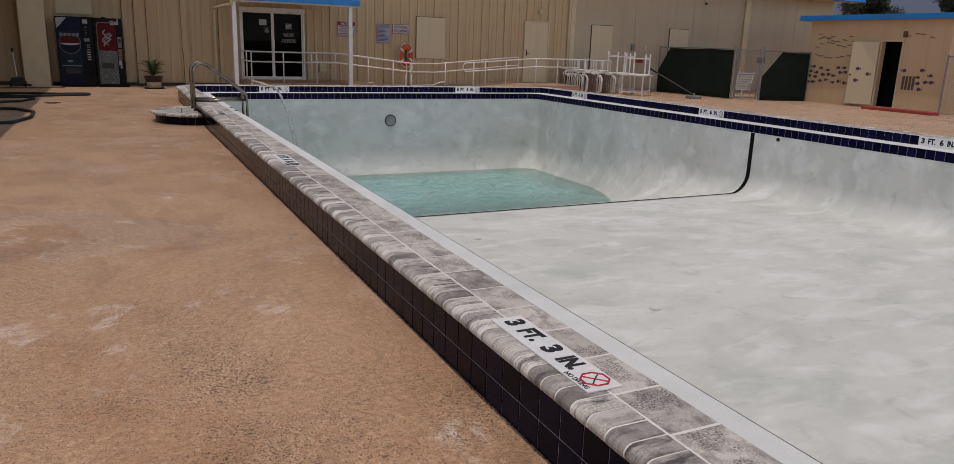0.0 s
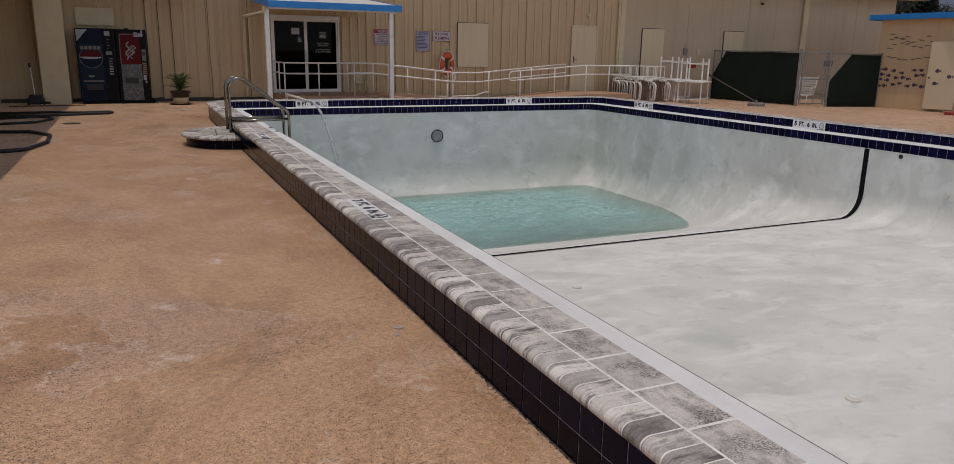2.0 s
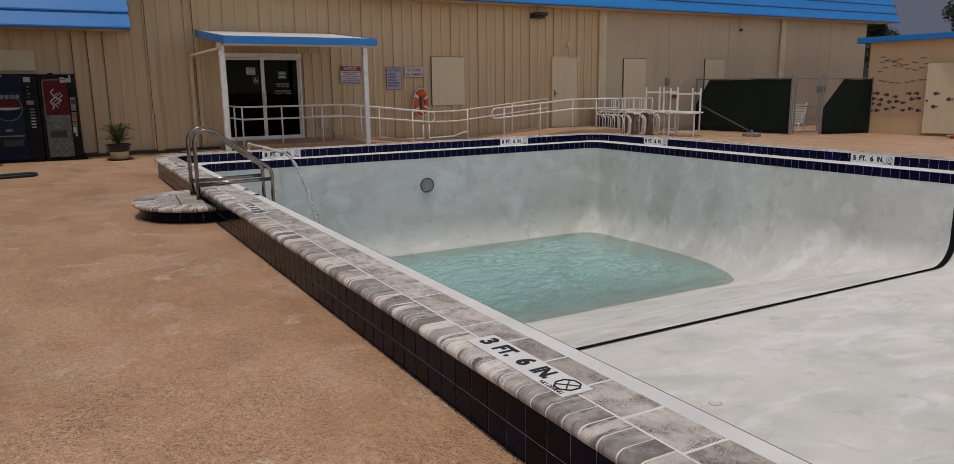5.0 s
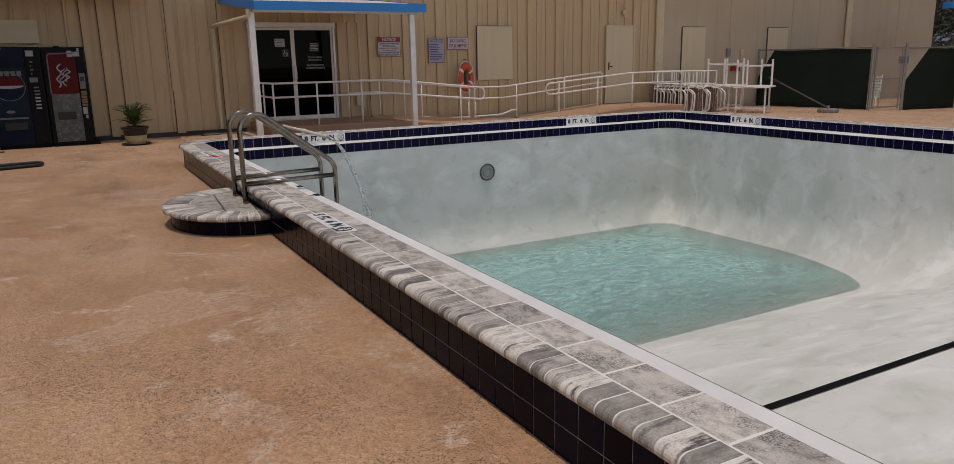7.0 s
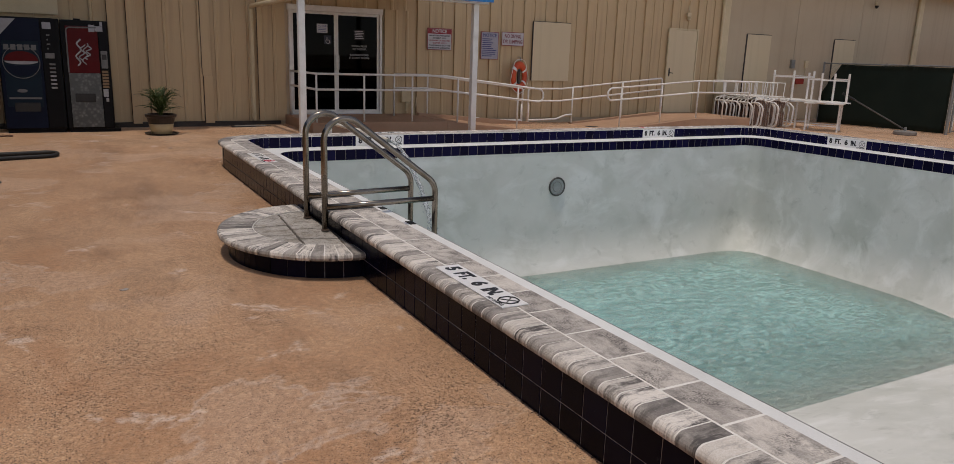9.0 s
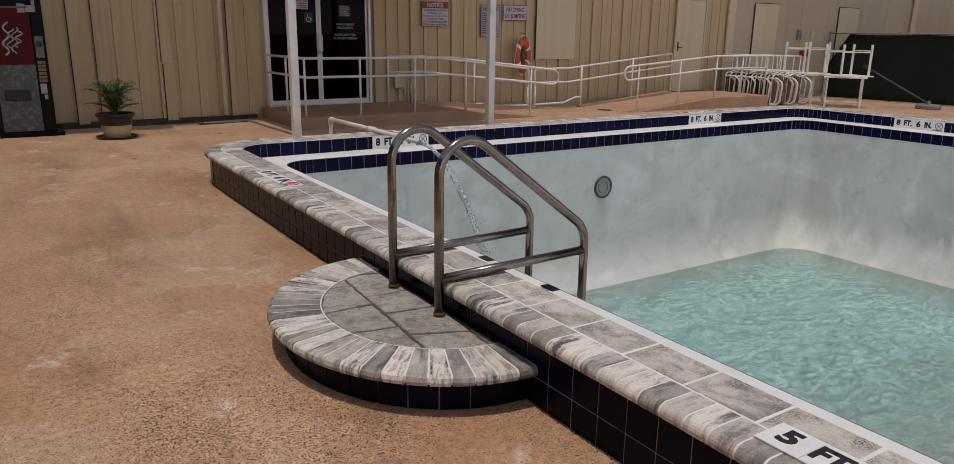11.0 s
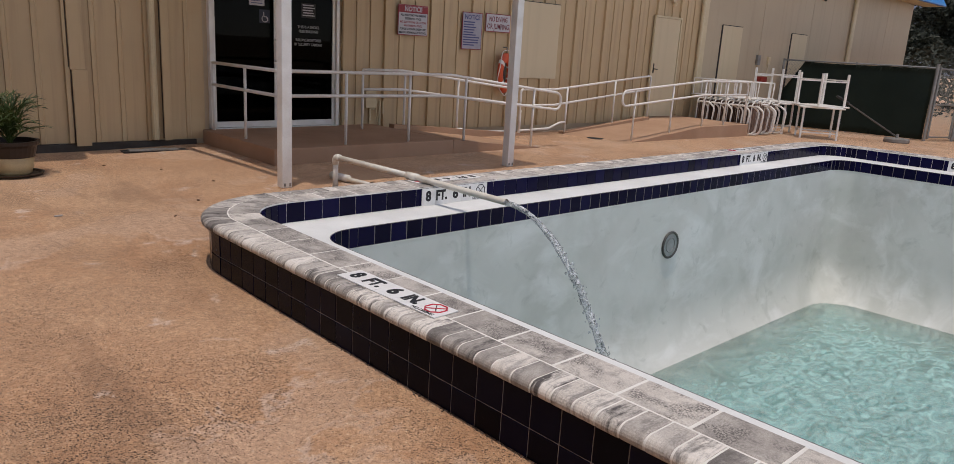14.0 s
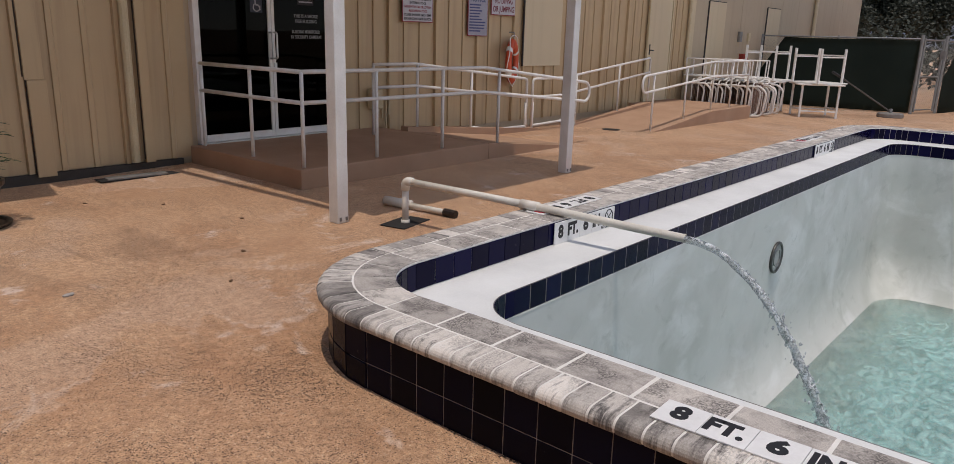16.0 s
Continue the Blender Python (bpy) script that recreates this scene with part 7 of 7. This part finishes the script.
for k in range(NT):
    a0 = math.pi / 2 + math.pi * k / NT + 0.004
    a1 = math.pi / 2 + math.pi * (k + 1) / NT - 0.004
    put("tile", arc_piece("step_tile", 0, 0, 0.893, 0.905, a0, a1, 0.003, SZ - 0.054, M_TILESHADE, SRX, SRY, 2), half_step)
# flagstones inside the border: irregular slabs cut to the half disc
def clip_half(poly, p, nrm):
    """Keeps the part of a convex polygon on the inner side of a line."""
    out = []
    for u_, w_ in zip(poly, poly[1:] + poly[:1]):
        du, dw = (u_ - p).dot(nrm), (w_ - p).dot(nrm)
        if du <= 0:
            out.append(u_)
        if du * dw < 0:
            out.append(u_ + (w_ - u_) * (du / (du - dw)))
    return out


rf = random.Random(9)
turn = Matrix.Rotation(math.radians(86), 2)
row_v = -0.855
while row_v < 1.2:
    row_h = 0.285
    u_pos, lean = -1.3 + rf.uniform(0, 0.3), rf.uniform(-0.02, 0.08)
    while u_pos < 1.3:
        u_len = rf.uniform(0.27, 0.40)
        g = 0.005
        skew = rf.uniform(-0.02, 0.09)
        poly = [turn @ Vector(q) for q in ((u_pos + g, row_v + g), (u_pos + u_len - g, row_v + g), (u_pos + u_len - g + skew, row_v + row_h - g), (u_pos + g + lean, row_v + row_h - g))]
        for k in range(24):
            an = math.pi / 2 + math.pi * (k + 0.5) / 24
            rim = Vector((0.671 * SRX * math.cos(an), 0.671 * SRY * math.sin(an)))
            poly = clip_half(poly, rim, Vector((SRY * math.cos(an), SRX * math.sin(an)))) if len(poly) > 2 else poly
        poly = clip_half(poly, Vector((-0.02, 0)), Vector((1, 0))) if len(poly) > 2 else poly
        area = abs(sum(p_.x * q_.y - q_.x * p_.y for p_, q_ in zip(poly, poly[1:] + poly[:1]))) / 2 if len(poly) > 2 else 0
        if area > 0.002:
            mid_p = sum(poly, Vector((0, 0))) / len(poly)
            ragged = []
            for p_, q_ in zip(poly, poly[1:] + poly[:1]):
                cuts = max(1, int((q_ - p_).length / 0.045))
                for i in range(cuts):
                    w_ = p_ + (q_ - p_) * i / cuts
                    ragged.append(w_ + (mid_p - w_).normalized() * rf.uniform(0.0, 0.010))
            poly = ragged
            z = SZ - 0.004 + rf.uniform(0.0, 0.003)
            m = len(poly)
            low_r = [(q_.x, q_.y, SZ - 0.04) for q_ in poly]
            edge_r = [(q_.x, q_.y, z - 0.003) for q_ in poly]
            top_r = [(q_.x + (mid_p.x - q_.x) * 0.03, q_.y + (mid_p.y - q_.y) * 0.03, z) for q_ in poly]
            fc = [(i, (i + 1) % m, m + (i + 1) % m, m + i) for i in range(m)] + [(m + i, m + (i + 1) % m, 2 * m + (i + 1) % m, 2 * m + i) for i in range(m)] + [tuple(2 * m + i for i in range(m))]
            put("flagstone", mesh_of("flagstone", low_r + edge_r + top_r, fc, M_FLAG), half_step)
        u_pos, lean = u_pos + u_len, skew
    row_v += row_h


# ---------- coping, tiles: pieces ----------
def bullnose_mesh(name, w_out, w_in, mat, length_in=0.122, nose=0.048, thick=0.058):
    prof = [(-length_in, -thick), (-length_in, -0.002), (-length_in + 0.003, 0.0)]
    prof += [(nose - 0.042 + 0.042 * math.sin(t), -0.034 + 0.034 * math.cos(t)) for t in [math.pi / 2 * k / 5 for k in range(6)]]
    prof += [(nose - 0.003, -thick + 0.010), (nose - 0.012, -thick)]
    m = len(prof)
    verts = []
    for s in (-1, 1):
        for u_, z in prof:
            f = (u_ + length_in) / (nose + length_in)
            verts.append((u_, s * (w_in + (w_out - w_in) * f) / 2, z))
    faces = [(i, (i + 1) % m, m + (i + 1) % m, m + i) for i in range(m)] + [tuple(range(m))[::-1], tuple(m + i for i in range(m))]
    me = mesh_of(name, verts, faces, mat)
    bm = bmesh.new()
    bm.from_mesh(me)
    bmesh.ops.recalc_face_normals(bm, faces=bm.faces[:])
    bm.to_mesh(me)
    bm.free()
    return me


def slab_mesh(name, length, depth, thick, mat, ch=0.004):
    """Local x across (outwards), y along, top at z = 0, chamfered top edge."""
    a, b = depth / 2, length / 2
    v = [(-a, -b, -thick), (a, -b, -thick), (a, b, -thick), (-a, b, -thick), (-a, -b, -ch), (a, -b, -ch), (a, b, -ch), (-a, b, -ch),
         (-a + ch, -b + ch, 0), (a - ch, -b + ch, 0), (a - ch, b - ch, 0), (-a + ch, b - ch, 0)]
    f = [(3, 2, 1, 0), (0, 1, 5, 4), (1, 2, 6, 5), (2, 3, 7, 6), (3, 0, 4, 7), (4, 5, 9, 8), (5, 6, 10, 9), (6, 7, 11, 10), (7, 4, 8, 11), (8, 9, 10, 11)]
    return mesh_of(name, v, f, mat)


def tile_mesh(name, w, h, t, mat):
    """Front face at x = 0, facing +x."""
    c = 0.0025
    v = [(-t, -w / 2, -h / 2), (-t, w / 2, -h / 2), (-t, w / 2, h / 2), (-t, -w / 2, h / 2), (-c, -w / 2, -h / 2), (-c, w / 2, -h / 2), (-c, w / 2, h / 2), (-c, -w / 2, h / 2),
         (0, -w / 2 + c, -h / 2 + c), (0, w / 2 - c, -h / 2 + c), (0, w / 2 - c, h / 2 - c), (0, -w / 2 + c, h / 2 - c)]
    f = [(0, 1, 5, 4), (1, 2, 6, 5), (2, 3, 7, 6), (3, 0, 4, 7), (4, 5, 9, 8), (5, 6, 10, 9), (6, 7, 11, 10), (7, 4, 8, 11), (8, 9, 10, 11)]
    return mesh_of(name, v, f, mat)


def joined(name, me, poses, mat, parent, label=""):
    v0 = np.array([v.co[:] for v in me.vertices])
    f0 = [tuple(p.vertices) for p in me.polygons]
    verts, faces = [], []
    for m in poses:
        k = len(verts)
        a = np.array(m)
        verts += [tuple(r) for r in (v0 @ a[:3, :3].T + a[:3, 3])]
        faces += [tuple(i + k for i in f) for f in f0]
    return put(name, mesh_of(name, verts, faces, mat), parent, None, label, kind="stuff")


rj = random.Random(5)
STEP = 0.1035
brick_me = bullnose_mesh("coping_brick", STEP - 0.0095, STEP - 0.0095, M_COPING)
wedge_me = bullnose_mesh("corner_brick", STEP * (ORAD + 0.048) / ORAD - 0.0095, STEP * (ORAD - 0.122) / ORAD - 0.008, M_COPING)
rest = []
for x, y, ang, bend, s in stations(OX0, OX1, OY0, OY1, ORAD, STEP):
    m = pose(x, y, TOP + rj.uniform(-0.0006, 0.0012), rj.uniform(-0.3, 0.3), rj.uniform(-0.12, 0.12), math.degrees(ang) + rj.uniform(-0.5, 0.5))
    near = (x < 0.8 and y > -7.0) or (y > 13.0 and x < 7.6)
    if near:
        put("coping_brick", wedge_me if bend else brick_me, pool_curb, m)
    else:
        rest.append(m)
joined("coping_brick_rest", brick_me, rest, M_COPING_FAR, pool_curb)
# inner row of larger stones
stone_me = slab_mesh("coping_stone", 0.298, 0.207, 0.046, M_STONE)
MIDD = 0.2345
for a, b, ang in (((OX0 + MIDD, OY0 + ORAD), (OX0 + MIDD, OY1 - ORAD), 180), ((OX0 + ORAD, OY1 - MIDD), (OX1 - ORAD, OY1 - MIDD), 90), ((OX1 - MIDD, OY1 - ORAD), (OX1 - MIDD, OY0 + ORAD), 0), ((OX1 - ORAD, OY0 + MIDD), (OX0 + ORAD, OY0 + MIDD), -90)):
    A, B = Vector(a), Vector(b)
    L = (B - A).length
    d = (B - A).normalized()
    n = round(L / 0.3075)
    for k in range(n):
        p = A + d * L * (k + 0.5) / n
        put("coping_stone", stone_me, pool_curb, pose(p.x, p.y, TOP + rj.uniform(-0.0006, 0.001), rj.uniform(-0.08, 0.08), rj.uniform(-0.1, 0.1), ang + rj.uniform(-0.3, 0.3)))
for cx, cy, a0 in ((OX0 + ORAD, OY1 - ORAD, 90), (OX1 - ORAD, OY1 - ORAD, 0), (OX1 - ORAD, OY0 + ORAD, -90), (OX0 + ORAD, OY0 + ORAD, 180)):
    for k in range(4):
        b0, b1 = math.radians(a0 + 22.5 * k + 0.5), math.radians(a0 + 22.5 * (k + 1) - 0.5)
        put("coping_stone", arc_piece("corner_stone", 0, 0, ORAD - 0.338, ORAD - 0.131, b0, b1, -0.046, 0.0, M_STONE, 1, 1, 4), pool_curb, pose(cx, cy, TOP))

# navy tiles: outer face, upper band, lower band
TS = 0.1545
t_out = tile_mesh("tile", TS - 0.0045, 0.1485, 0.010, M_TILESHADE)
for row in range(2):
    zc = 0.2035 - row * 0.1525
    for x, y, ang, bend, s in stations(OX0 + 0.007, OX1 - 0.007, OY0 + 0.007, OY1 - 0.007, ORAD - 0.007, TS):
        if (x < 0.9 and -7.0 < y) and not (bend and math.degrees(ang) < 105):
            put("tile", t_out, pool_curb, pose(x, y, zc, 0, 0, math.degrees(ang)))
d1 = BAND
t_in = tile_mesh("tile_in", TS - 0.0050, 0.1475, 0.008, M_TILE)
t_half = tile_mesh("tile_half", TS / 2 - 0.0035, 0.1475, 0.006, M_TILE)
for x, y, ang, bend, s in stations(OX0 + d1, OX1 - d1, OY0 + d1, OY1 - d1, ORAD - d1, TS):
    if y > 12.6 or (x > 5 and y > -4.5):
        for q, me in (((-0.25, t_half), (0.25, t_half)) if bend else ((0, t_in),)):
            a2 = ang - q * TS / (ORAD - d1)
            r2 = ORAD - d1
            px, py = (x + (r2 - 0.003) * math.cos(a2) - r2 * math.cos(ang), y + (r2 - 0.003) * math.sin(a2) - r2 * math.sin(ang)) if q else (x, y)
            put("tile", me, pool_curb, pose(px, py, LEDGE_Z + 0.0765, 0, 0, math.degrees(a2) + 180))
zc = (LEDGE_Z + TILE2_Z) / 2
for x, y, ang, bend, s in stations(LX0, LX1, LY0, LY1, LRAD, TS):
    if y > 12.2 or (x > 5 and y > -4.5):
        for q, me in (((-0.25, t_half), (0.25, t_half)) if bend else ((0, t_in),)):
            a2 = ang - q * TS / LRAD
            px, py = (x + (LRAD - 0.003) * math.cos(a2) - LRAD * math.cos(ang), y + (LRAD - 0.003) * math.sin(a2) - LRAD * math.sin(ang)) if q else (x, y)
            put("tile", me, pool_ledge, pose(px, py, zc, 0, 0, math.degrees(a2) + 180))
# edge strip of the same glaze that shows as a thin dark line on the near side
thin = rings_mesh("tile_edge", [[(x, y, LEDGE_Z + 0.001) for x, y, _, _ in rounded(LX0 - 0.0045, LX1 + 0.0045, LY0 - 0.0045, LY1 + 0.0045, LRAD)],
                                [(x, y, LEDGE_Z + 0.001) for x, y, _, _ in rounded(LX0 - 0.001, LX1 + 0.001, LY0 - 0.001, LY1 + 0.001, LRAD)],
                                [(x, y, TILE2_Z) for x, y, _, _ in rounded(LX0 - 0.001, LX1 + 0.001, LY0 - 0.001, LY1 + 0.001, LRAD)]], M_DARKGROUT, False)
put("tile_backing", thin, pool_ledge)

# dark crust of dirt and mortar crumbs along the foot of the outer tiles
rc = random.Random(31)
verts, faces = [], []
for _ in range(2600):
    y = rc.uniform(-6.5, 13.4)
    if abs(y - SY) < 1.02:
        continue
    x = 0.010 - abs(rc.gauss(0, 0.010))
    r = rc.uniform(0.0012, 0.0055)
    k = len(verts)
    a = rc.uniform(0, 2)
    verts += [(x + r * math.cos(a + q * math.tau / 4), y + 1.8 * r * math.sin(a + q * math.tau / 4), -0.002) for q in range(4)]
    verts += [(x + 0.5 * r * math.cos(a + 0.4 + q * math.tau / 3), y + 0.9 * r * math.sin(a + 0.4 + q * math.tau / 3), r * rc.uniform(0.5, 1.1)) for q in range(3)]
    faces += [(k + 4, k + 5, k + 6), (k, k + 1, k + 4), (k + 1, k + 5, k + 4), (k + 1, k + 2, k + 5), (k + 2, k + 3, k + 5), (k + 3, k + 6, k + 5), (k + 3, k, k + 6), (k, k + 4, k + 6)]
put("foot_crumbs", mesh_of("foot_crumbs", verts, faces, worn("dark_dirt_crumbs", (0.05, 0.034, 0.024), (0.10, 0.062, 0.04), 30, 0.95, 0.2)), pool_curb, kind="stuff")
